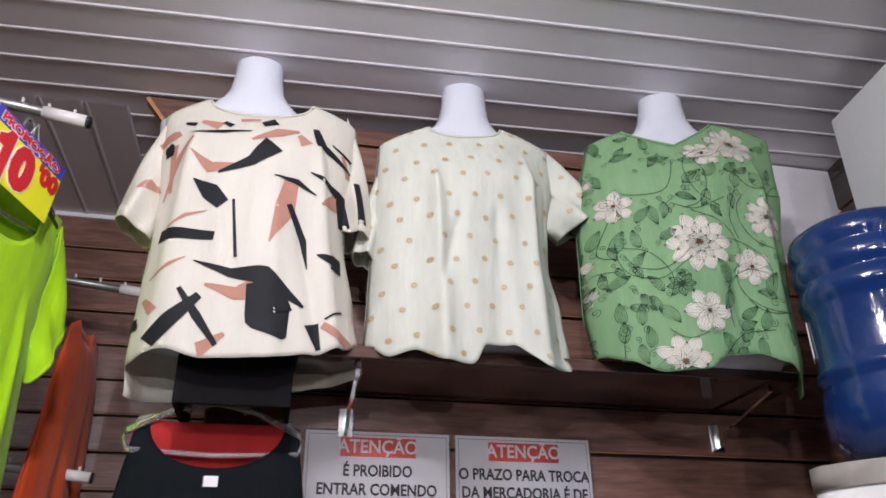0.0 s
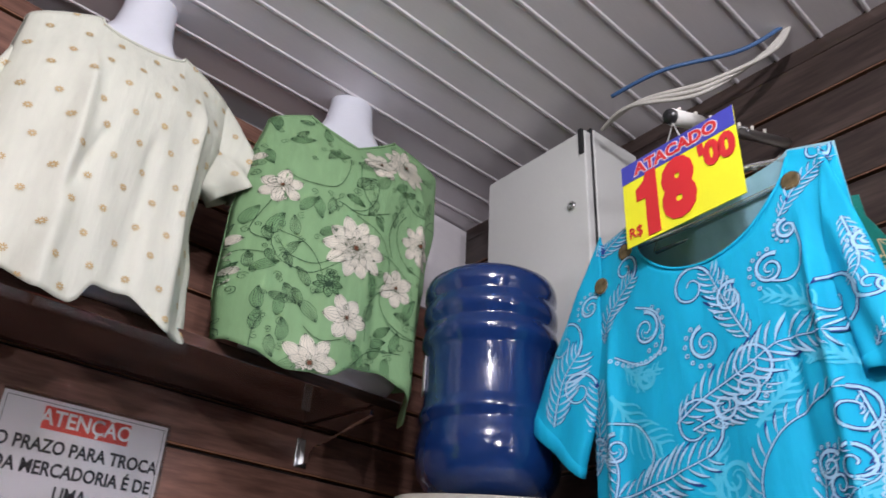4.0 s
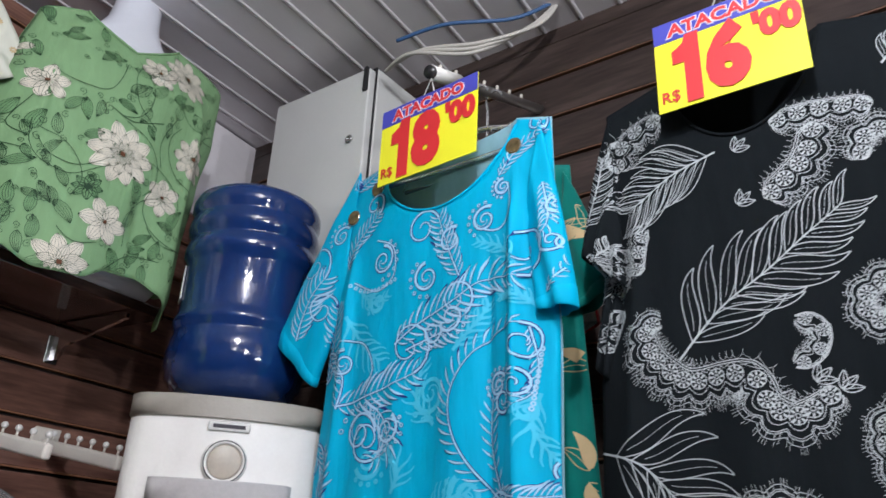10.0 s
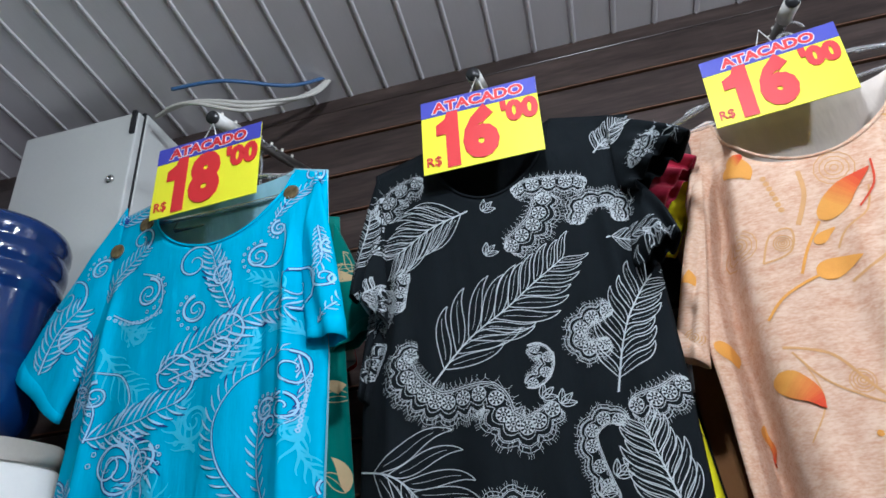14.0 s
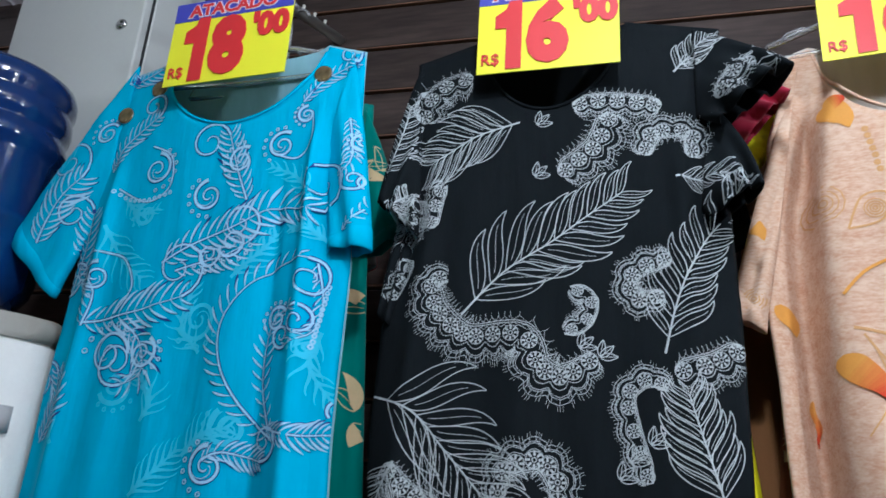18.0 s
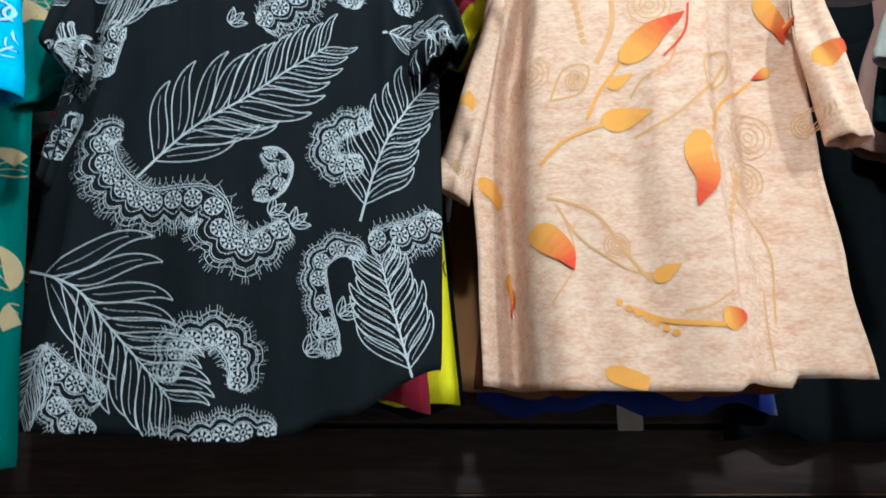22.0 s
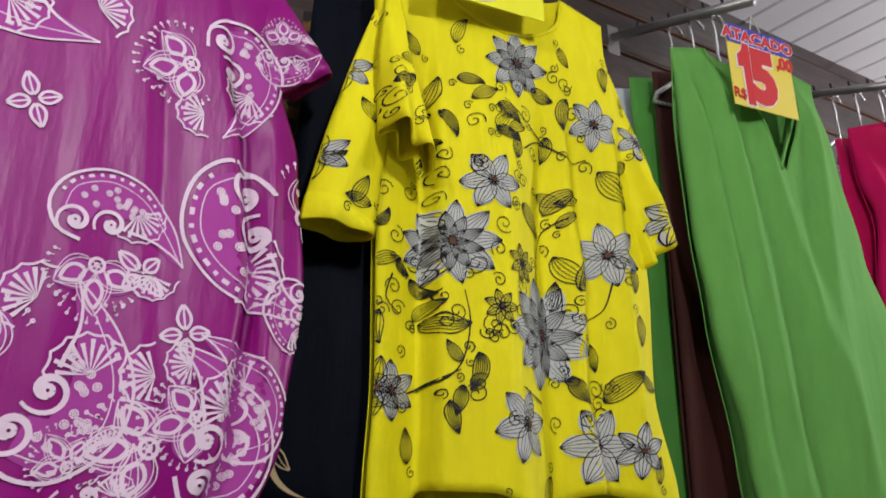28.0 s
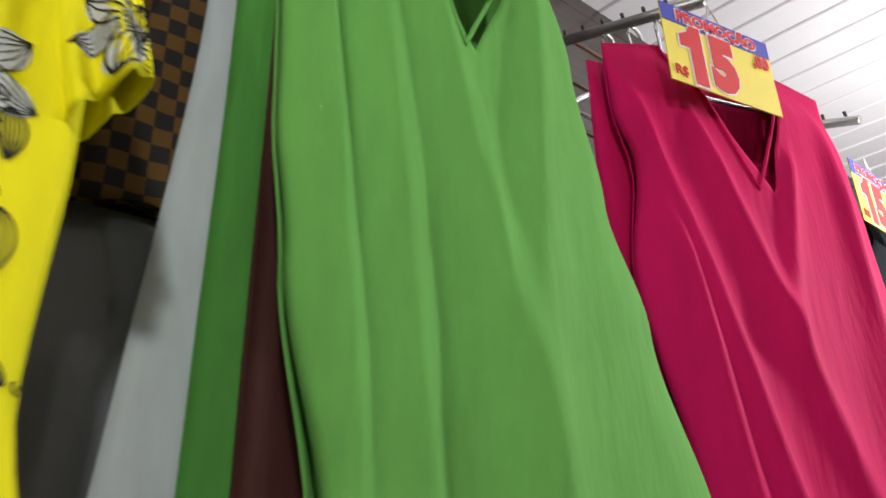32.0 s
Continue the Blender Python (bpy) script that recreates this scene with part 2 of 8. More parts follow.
def tube(points, radius, seg=8, bm=None, closed_ends=True):
    """A round bar swept along points; radius may be a list."""
    bm = bm or bmesh.new()
    pts = [Vector(p) for p in points]
    rings = []
    for i, p in enumerate(pts):
        d = (pts[min(i + 1, len(pts) - 1)] - pts[max(i - 1, 0)]).normalized()
        side = d.cross(Vector((0, 0, 1)))
        if side.length < 0.05:
            side = d.cross(Vector((1, 0, 0)))
        side.normalize()
        up = side.cross(d)
        r = radius[i] if isinstance(radius, (list, tuple)) else radius
        rings.append([bm.verts.new(p + r * (math.cos(2 * math.pi * k / seg) * side + math.sin(2 * math.pi * k / seg) * up)) for k in range(seg)])
    for a, b in zip(rings, rings[1:]):
        for k in range(seg):
            bm.faces.new((a[k], a[(k + 1) % seg], b[(k + 1) % seg], b[k]))
    if closed_ends:
        bm.faces.new(rings[0][::-1])
        bm.faces.new(rings[-1])
    return bm


def text(name, body, size, material, parent, m, align="CENTER", fat=0.0, wide=1.0, depth=0.0006):
    """Letters as a mesh, in the plane of m, facing its +z."""
    cu = bpy.data.curves.new(name, "FONT")
    cu.body, cu.size, cu.align_x, cu.align_y = body, size, align, "CENTER"
    cu.offset, cu.extrude, cu.resolution_u = fat, depth, 3
    tmp = bpy.data.objects.new(name, cu)
    scene.collection.objects.link(tmp)
    me = bpy.data.meshes.new_from_object(tmp.evaluated_get(bpy.context.evaluated_depsgraph_get()))
    bpy.data.objects.remove(tmp)
    for v in me.vertices:
        v.co.x *= wide
    me.materials.clear()
    me.materials.append(material)
    ob = new(name, me)
    ob.parent = parent
    ob.matrix_basis = m
    return ob


# ---- the east wall's own axes: s along it, d out from it ----
B_TURN = 6.2
B_ORG = Vector((1.282, 0.09, 0))
B_U = Vector((-math.sin(radians(B_TURN)), -math.cos(radians(B_TURN)), 0))
B_N = Vector((-math.cos(radians(B_TURN)), math.sin(radians(B_TURN)), 0))


def on_b(s, d, z, turn=0.0):
    """A pose whose x runs along the east wall and whose y points into it."""
    p = B_ORG + s * B_U + d * B_N
    return pose(p.x, p.y, z, 0, 0, -90 - B_TURN + turn)


# ---- structure ----
def slab(name, label, bm, material, category="wall"):
    return tagged(part(name, bm, material, smooth=False), label, category, kind="structure")


slab("floor", "unseen shop floor, darkened to cut bounce light", box(-2.0, 1.9, -4.8, 2.5, -0.1, 0.0), M_FLOOR, "floor")
slab("wall_west", "unseen plain wall, kept dark to cut bounce light", box(-2.1, -2.0, -4.8, 2.5, 0, 2.6), M_FARWALL)
slab("wall_south", "unseen plain wall, kept dark to cut bounce light", box(-2.1, 1.9, -4.9, -4.8, 0, 2.6), M_FARWALL)


def board_ceiling(name, label, length, width, pitch, m):
    """Tongue-and-groove strips: flat faces with a rounded bead and a groove at each joint."""
    bm = bmesh.new()
    n = int(width / pitch)
    prof = []
    for i in range(n):
        a = i * pitch
        prof += [(a, 0.006), (a + 0.0035, 0.0), (a + pitch - 0.012, 0.0), (a + pitch - 0.009, -0.0025), (a + pitch - 0.005, -0.0025), (a + pitch - 0.002, 0.0)]
    lower = [[bm.verts.new((x, a, z)) for a, z in prof] for x in (0, length)]
    for k in range(len(prof) - 1):
        bm.faces.new((lower[0][k], lower[0][k + 1], lower[1][k + 1], lower[1][k]))
    tops = [[bm.verts.new((x, a, 0.03)) for a in (0, n * pitch)] for x in (0, length)]
    bm.faces.new((tops[0][0], tops[1][0], tops[1][1], tops[0][1]))
    ob = part(name, bm, M_PVC, smooth=False, m=m)
    return tagged(ob, label, "ceiling", kind="structure")


board_ceiling("ceiling", "lilac-grey PVC strip ceiling with beaded joints", 4.6, 7.4, 0.0925, pose(-2.45, -4.925, CEIL, 0, 0, -2.5))
board_ceiling("ceiling_recess", "lilac-grey PVC strip ceiling", 1.0, 1.7, 0.1025, pose(-0.42, 1.6, CEIL - 0.012, 0, 0, 90))

# east wall: backing board and grooved slats
PITCH = 0.1055
b_len, b_start = 6.6, -1.75
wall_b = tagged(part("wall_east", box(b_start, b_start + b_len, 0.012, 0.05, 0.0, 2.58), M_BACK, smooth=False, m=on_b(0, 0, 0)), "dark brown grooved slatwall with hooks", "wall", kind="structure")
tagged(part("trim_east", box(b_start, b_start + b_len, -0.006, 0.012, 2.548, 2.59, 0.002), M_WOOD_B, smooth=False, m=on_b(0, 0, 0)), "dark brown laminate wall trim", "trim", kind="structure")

# north panel of slatwall, with raw ends
wall_a = tagged(part("wall_north", box(-0.14, 1.62, 0.012, 0.035, 0.0, 2.55), M_BACK, smooth=False, m=pose(0, WALL_A, 0)), "dark walnut slatwall panel with pale grooves", "wall", kind="structure")
part("end_strip", box(-0.148, -0.141, 0.0, 0.035, 0.0, 2.46), M_PLY, wall_a, "raw plywood edge strip", False)
header = bmesh.new()
low = [header.verts.new((x, 0.002, z)) for x, z in ((-0.365, 2.575), (-0.29, 2.475), (-0.1405, 2.475), (-0.1405, 2.575))]
high = [header.verts.new((v.co.x, 0.030, v.co.z)) for v in low]
header.faces.new(low[::-1])
header.faces.new(high)
for k in range(4):
    header.faces.new((low[k], low[(k + 1) % 4], high[(k + 1) % 4], high[k]))
bmesh.ops.recalc_face_normals(header, faces=header.faces[:])
part("header_board", header, M_WOOD_A, wall_a, "dark laminate header board", False)
part("header_end", box(-0.0045, 0.0045, 0.0, 0.032, -0.062, 0.062), M_PLY, wall_a, "raw plywood end cut at a slant", False, pose(-0.332, 0, 2.523, 0, -37, 0))
wall_r = slab("wall_recess", "dark slatwall at the back of a recess", box(-2.0, 1.9, 2.20, 2.30, 0, 2.6), M_BACK)
part("cornice", box(-0.85, 0.4, 2.170, 2.198, 2.560, 2.574, 0.003), M_PVC, wall_r, "grey PVC edge strip", False)
slab("wall_partition", "dark slatwall partition beside the recess", box(-0.95, -0.85, 0.9, 2.20, 0, 2.58), M_WOOD_A)
slab("wall_corner", "pinkish white PVC lining in the corner", box(1.08, 1.62, WALL_A - 0.012, WALL_A - 0.004, 2.28, 2.58), M_PVC)


# ---- shop fittings on the north panel ----
shelf = thing("wall_shelf", pose(0, WALL_A, 1.885), "glossy dark walnut shelf on clear brackets", "shelf")
M_GLOSSWOOD = wood("gloss_laminate", (0.045, 0.025, 0.02), (0.15, 0.08, 0.062), (0.7, 6, 6))
M_GLOSSWOOD.node_tree.nodes["Principled BSDF"].inputs["Roughness"].default_value = 0.08
M_GLOSSWOOD.node_tree.nodes["Principled BSDF"].inputs["Specular IOR Level"].default_value = 0.8
part("board", box(0.02, 1.03, -0.245, -0.002, 0.0, 0.022, 0.002), M_GLOSSWOOD, shelf, smooth=False)
for bx in (0.13, 0.955):
    arm = bmesh.new()
    outline = [(-0.23, -0.004), (-0.002, -0.004), (-0.002, -0.085), (-0.028, -0.085), (-0.05, -0.055), (-0.23, -0.016)]
    front = [arm.verts.new((-0.004, y, z)) for y, z in outline]
    rear = [arm.verts.new((0.004, y, z)) for y, z in outline]
    arm.faces.new(front[::-1])
    arm.faces.new(rear)
    for k in range(6):
        arm.faces.new((front[k], front[(k + 1) % 6], rear[(k + 1) % 6], rear[k]))
    br = part("bracket", arm, M_CLEAR, shelf, "clear acrylic bracket", False, pose(bx, 0, 0))
    part("bracket_plate", box(-0.016, 0.016, -0.008, -0.003, -0.092, -0.03, 0.002), M_STEEL, br, "bright metal plate", False)


M_VOID = surface("matt_black_board", (0.006, 0.005, 0.006), 0.8, spec=0.1)
block = thing("display_block", pose(-0.085, WALL_A, 1.79), "black display block fixed to the slatwall", "display stand")
part("front_panel", box(-0.095, 0.10, -0.24, -0.232, 0.0, 0.0985, 0.002), M_VOID, block, smooth=False)
for bx in (-0.095, 0.092):
    part("side_panel", box(bx, bx + 0.008, -0.2315, -0.002, 0.0, 0.0985), M_VOID, block, smooth=False)
part("top_panel", box(-0.097, 0.102, -0.242, -0.002, 0.099, 0.111, 0.002), M_VOID, block, smooth=False)


def paper_sign(x0, lines, label):
    w, h = 0.292, 0.205
    e = thing("paper_sign", pose(x0 + w / 2, WALL_A - 0.006, 1.808 - h), label, "sign", "paper signs on the slatwall")
    part("sheet", box(-w / 2, w / 2, -0.001, 0.001, 0, h), M_PAPER, e, smooth=False)
    for a in ((-w / 2 + 0.006, w / 2 - 0.006, h - 0.007, h - 0.0062), (-w / 2 + 0.006, w / 2 - 0.006, 0.0062, 0.007), (-w / 2 + 0.006, -w / 2 + 0.0068, 0.007, h - 0.007), (w / 2 - 0.0068, w / 2 - 0.006, 0.007, h - 0.007)):
        part("border_line", box(a[0], a[1], -0.0016, -0.001, a[2], a[3]), M_INK, e, smooth=False)
    part("heading_bar", box(-0.076, 0.076, -0.0022, -0.001, h - 0.05, h - 0.012), M_SIGNRED, e, "red heading bar", False)
    text("heading", "ATENÇÃO", 0.037, M_CARD_W, e, pose(0, -0.0025, h - 0.031, 90), fat=0.0006, wide=0.92)
    for k, row in enumerate(lines):
        text("line", row, 0.031, M_INK, e, pose(0, -0.0015, h - 0.078 - 0.036 * k, 90), fat=0.0007, wide=0.84)
    part("sleeve", box(-w / 2 - 0.004, w / 2 + 0.004, -0.0045, -0.0038, -0.004, h + 0.006), M_FILM, e, "clear plastic sleeve", False)


paper_sign(0.052, ["É PROIBIDO", "ENTRAR COMENDO", "BEBENDO"], "white paper notice with red heading in clear sleeve")
paper_sign(0.357, ["O PRAZO PARA TROCA", "DA MERCADORIA É DE", "UMA"], "white paper exchange notice with red heading")


# ---- hooks, hangers ----
def waterfall(m, reach, drop, white_tip, label, length_pegs=7):
    """A sloping display arm with pegs; x along the wall, y into it."""
    e = thing("display_hook", m, label, "wall hook", "display hooks on the slatwall")
    part("plate", box(-0.018, 0.018, -0.006, 0.0, -0.045, 0.03, 0.003), M_CREAMPL if white_tip else M_GREYSTEEL, e, smooth=False)
    a, b = Vector((0, -0.004, 0)), Vector((0, -reach, -drop))
    bar = part("bar", tube([a, b], 0.0105 if white_tip else 0.0095, 14), M_GREYSTEEL, e)
    if white_tip:
        part("tip_sleeve", tube([a.lerp(b, 0.80), b], 0.0135, 16), M_WHITEPL, e, "white plastic sleeve")
        part("end_cap", tube([b, b + (b - a).normalized() * 0.006], 0.0125, 16), M_BLACKPL, e, "black end cap")
    for k in range(length_pegs):
        q = a.lerp(b, 0.22 + 0.72 * k / max(1, length_pegs - 1))
        part("peg", tube([q + Vector((0, 0, 0.006)), q + Vector((0, 0.002, 0.022))], [0.0028, 0.0034], 8), M_CREAMPL if white_tip else M_BLACKPL, e)
    return e


def hanger(m, label="clear plastic clothes hanger", wide=0.2, group="clear hangers", stem=0.022):
    e = thing("clothes_hanger", m, label, "hanger", group)
    pts = [(-wide, 0, -0.075), (-wide * 0.93, 0, -0.058), (-wide * 0.5, 0, -0.022), (-0.03, 0, -0.002), (0.03, 0, -0.002), (wide * 0.5, 0, -0.022), (wide * 0.93, 0, -0.058), (wide, 0, -0.075)]
    bm = tube(pts, [0.004, 0.005, 0.0055, 0.006, 0.006, 0.0055, 0.005, 0.004], 7)
    tube([(-wide, 0, -0.075), (wide, 0, -0.075)], 0.0035, 6, bm)
    part("arm_bar", bm, M_HANGER, e)
    hook = [(0, 0, -0.004), (0, 0, stem)] + [(0.014 - 0.018 * math.cos(k * 0.42), 0.0, stem + 0.023 + 0.02 * math.sin(k * 0.42)) for k in range(-1, 8)]
    part("hook", tube(hook, 0.0028, 7), M_HANGER, e, "clear hook")
    return e


def peg_rail(m, reach, label, pegs=6):
    e = thing("peg_arm", m, label, "wall hook", "cream arms on the north panel")
    part("plate", box(-0.03, 0.03, -0.006, 0.0, -0.03, 0.02, 0.003), M_CREAMPL, e, smooth=False)
    bar = box(-0.009, 0.009, -reach, -0.004, -0.03, -0.002, 0.006, 3)
    part("bar", bar, M_CREAMPL, e)
    for k in range(pegs):
        y = -0.03 - (reach - 0.045) * k / (pegs - 1)
        p = part("peg", tube([(0, y, -0.004), (0, y, 0.008)], 0.0025, 8), M_CREAMPL, e)
        ball = bmesh.new()
        bmesh.ops.create_uvsphere(ball, u_segments=10, v_segments=7, radius=0.0065)
        part("knob", ball, M_WHITEPL, p, m=pose(0, y, 0.012))
    return e


peg_rail(pose(0.69, WALL_A, 1.645, 10), 0.28, "cream steel arm holding clear hangers")
peg_rail(pose(0.825, WALL_A, 1.645, 10), 0.28, "cream steel arm with white knobs, empty")
peg_rail(pose(0.99, WALL_A, 1.645, 10), 0.26, "cream steel arm behind the water cooler")
for k in range(17):
    hanger(pose(0.69 + random.uniform(-0.004, 0.004), WALL_A - 0.045 - 0.0125 * k, 1.572 - 0.0028 * k, random.uniform(-3, 3), 0, random.uniform(-9, 9)), wide=0.19)


# ---- corner: wall cabinet, water cooler, jug, cables ----
cab = thing("wall_cabinet", on_b(-1.0, 0, 2.02), "pale grey steel wall cabinet with small lock", "cabinet")
part("body", box(-0.165, 0.165, -0.16, -0.001, 0, 0.515, 0.004), M_GREY, cab, smooth=False)
door = part("door", box(-0.16, 0.16, -0.185, -0.163, 0.004, 0.505, 0.004), M_GREY, cab, smooth=False)
part("gasket", box(-0.162, 0.162, -0.164, -0.159, 0.0, 0.517), M_RUBBER, cab, "black rubber gasket", False)
part("lock", lathe([(0.011, 0), (0.011, 0.004), (0.008, 0.006), (0.0035, 0.006), (0.0035, 0.003)], 20), M_STEEL, door, "round chrome lock", m=pose(0.115, -0.185, 0.318, 90))
part("hinge_clip", box(0.145, 0.157, -0.192, -0.183, 0.44, 0.507, 0.002), M_BLACKPL, door, "black corner clip", False)

cooler = thing("water_cooler", pose(1.035, 1.075, 1.16, 0, 0, -44), "white bench water cooler with taupe lid", "water cooler")
cz = 0.505


def rounded(w, d, z0, z1, r, bow=0.0, seg=5):
    """A rounded block whose front bows forward."""
    bm = bmesh.new()
    loop = []
    for cx, cy, a0 in ((w - r, d - r, 0), (-w + r, d - r, 90), (-w + r, -d + r, 180), (w - r, -d + r, 270)):
        for k in range(seg + 1):
            a = radians(a0 + 90 * k / seg)
            loop.append((cx + r * math.cos(a), cy + r * math.sin(a)))
        if a0 == 180:
            for k in range(1, 8):
                loop.append((-w + r + (2 * w - 2 * r) * k / 8, -d))
    loop = [(x, y - (bow * (1 - (x / w) ** 2) if y < -d + r else 0)) for x, y in loop]
    rings = [[bm.verts.new((x, y, z)) for x, y in loop] for z in (z0, z1)]
    n = len(loop)
    for k in range(n):
        bm.faces.new((rings[0][k], rings[0][(k + 1) % n], rings[1][(k + 1) % n], rings[1][k]))
    bm.faces.new(rings[0][::-1])
    bm.faces.new(rings[1])
    bmesh.ops.bevel(bm, geom=[e for e in bm.edges if abs(e.verts[0].co.z - e.verts[1].co.z) < 1e-6], offset=0.004, segments=2, affect="EDGES")
    return bm


part("body", rounded(0.158, 0.15, 0, cz - 0.03, 0.03, 0.025), M_WHITEPL, cooler)
part("lid", rounded(0.161, 0.153, cz - 0.03, cz + 0.006, 0.03, 0.026), M_TAUPE, cooler, "taupe plastic lid")
part("collar", lathe([(0.10, cz + 0.004), (0.1, cz + 0.014), (0.085, cz + 0.018), (0.075, cz + 0.012)], 40), M_TAUPE, cooler)
part("button_ring", lathe([(0.036, 0), (0.036, 0.006), (0.031, 0.010), (0.0285, 0.008), (0.0275, 0.004)], 36, False), M_WHITEPL, cooler, "white ring", m=pose(0, -0.173, cz - 0.098, 90))
part("ring_line", lathe([(0.0325, 0.0085), (0.0335, 0.0098), (0.0318, 0.0104)], 36, False), M_BLACKPL, cooler, m=pose(0, -0.1725, cz - 0.098, 90))
part("button", lathe([(0.0272, 0), (0.0272, 0.006), (0.024, 0.0075)], 32), surface("button_taupe", (0.42, 0.37, 0.31), 0.4), cooler, "taupe push button", m=pose(0, -0.173, cz - 0.098, 90))
niche = part("niche", rounded(0.102, 0.01, 0.06, cz - 0.142, 0.008, 0.012), M_PALEPL, cooler, "pale pink niche panel", m=pose(0, -0.166, 0))
part("niche_top", rounded(0.112, 0.014, cz - 0.165, cz - 0.128, 0.012, 0.016), surface("silver_plastic", (0.42, 0.40, 0.40), 0.35), cooler, "grey control strip", m=pose(0, -0.166, 0))
for tx in (-0.045, 0.05):
    tap = part("tap", box(tx - 0.019, tx + 0.019, -0.222, -0.185, cz - 0.255, cz - 0.215, 0.004), M_BLACKPL, cooler, "black push tap", False)
    part("spout", tube([(tx, -0.204, cz - 0.255), (tx, -0.204, cz - 0.28)], 0.009, 12), M_BLACKPL, tap)
part("badge", box(-0.034, 0.034, -0.1785, -0.174, cz - 0.05, cz - 0.034, 0.003), surface("badge_grey", (0.6, 0.59, 0.57), 0.4), cooler, "small grey badge", False)
part("badge_bar", box(-0.026, 0.026, -0.1795, -0.1783, cz - 0.045, cz - 0.039), M_INK, cooler, smooth=False)
part("drip_tray", rounded(0.1, 0.03, 0.02, 0.045, 0.012, 0.01), M_TAUPE, cooler, m=pose(0, -0.165, 0))
stand = thing("cooler_stand", pose(1.035, 1.075, 0, 0, 0, -44), "dark brown laminate stand under the cooler", "stand")
part("top", box(-0.19, 0.19, -0.18, 0.18, 1.135, 1.16, 0.003), M_WOOD_B, stand, smooth=False)
for sx in (-0.18, 0.16):
    part("side_panel", box(sx, sx + 0.02, -0.175, 0.175, 0, 1.135), M_WOOD_B, stand, smooth=False)

M_BLUE, tb, bb = nodes_of("blue_polycarbonate")
bb.inputs["Base Color"].default_value = (0.006, 0.026, 0.118, 1)
bb.inputs["Roughness"].default_value = 0.09
bb.inputs["Coat Weight"].default_value = 0.5
bb.inputs["Coat Roughness"].default_value = 0.04
bn = tb.nodes.new("ShaderNodeTexNoise")
bn.inputs["Scale"].default_value = 14
bbp = tb.nodes.new("ShaderNodeBump")
bbp.inputs["Strength"].default_value, bbp.inputs["Distance"].default_value = 0.12, 0.01
tb.links.new(bn.outputs[0], bbp.inputs["Height"])
tb.links.new(bbp.outputs[0], bb.inputs["Normal"])
prof = [(0.03, 0.0), (0.075, 0.004), (0.108, 0.02), (0.128, 0.05), (0.133, 0.075), (0.134, 0.10), (0.131, 0.125), (0.126, 0.14), (0.126, 0.146), (0.131, 0.158), (0.1315, 0.168), (0.127, 0.178), (0.124, 0.19), (0.124, 0.285), (0.126, 0.296), (0.132, 0.306), (0.133, 0.32), (0.131, 0.334), (0.1255, 0.342), (0.1255, 0.348), (0.131, 0.358), (0.133, 0.372), (0.132, 0.386), (0.127, 0.396), (0.127, 0.402), (0.132, 0.414), (0.132, 0.432), (0.127, 0.447), (0.112, 0.458), (0.07, 0.461), (0.02, 0.458)]
jug = thing("water_jug", pose(1.055, 1.10, 1.685), "upturned blue plastic water jug on the cooler", "water jug")
part("bottle", lathe([(r, z * 0.95) for r, z in prof], 56), M_BLUE, jug)
part("label", box(-0.02, 0.02, -0.1265, -0.1245, 0.2, 0.27, 0.001), M_CARD_W, jug, "small pale label", False, pose(0, 0, 0, 0, 0, -128))


def cable(points, r, material, label):
    e = thing("cable", pose(*points[0]), label, "cable", "cables at the ceiling")
    pts = [Vector(p) - Vector(points[0]) for p in points]
    dense = []
    for i in range(len(pts) - 1):
        p0, p1, p2, p3 = pts[max(i - 1, 0)], pts[i], pts[i + 1], pts[min(i + 2, len(pts) - 1)]
        for k in range(8):
            t = k / 8
            dense.append(0.5 * (2 * p1 + (p2 - p0) * t + (2 * p0 - 5 * p1 + 4 * p2 - p3) * t * t + (3 * p1 - p0 - 3 * p2 + p3) * t ** 3))
    dense.append(pts[-1])
    part("sheath", tube(dense, r, 8), material, e)


for k in range(3):
    o = 0.012 * k
    cable([(1.255, 0.49, 2.60), (1.235, 0.53 + o, 2.535), (1.18, 0.64 + o, 2.485 - 0.01 * k), (1.15, 0.78 + o, 2.49), (1.19, 0.90, 2.50)], 0.0045, M_CABLEW, "white cable hanging from the ceiling")
cable([(1.25, 0.49, 2.60), (1.21, 0.58, 2.55), (1.15, 0.72, 2.54), (1.14, 0.84, 2.53)], 0.0045, M_CABLEB, "blue cable along the ceiling")


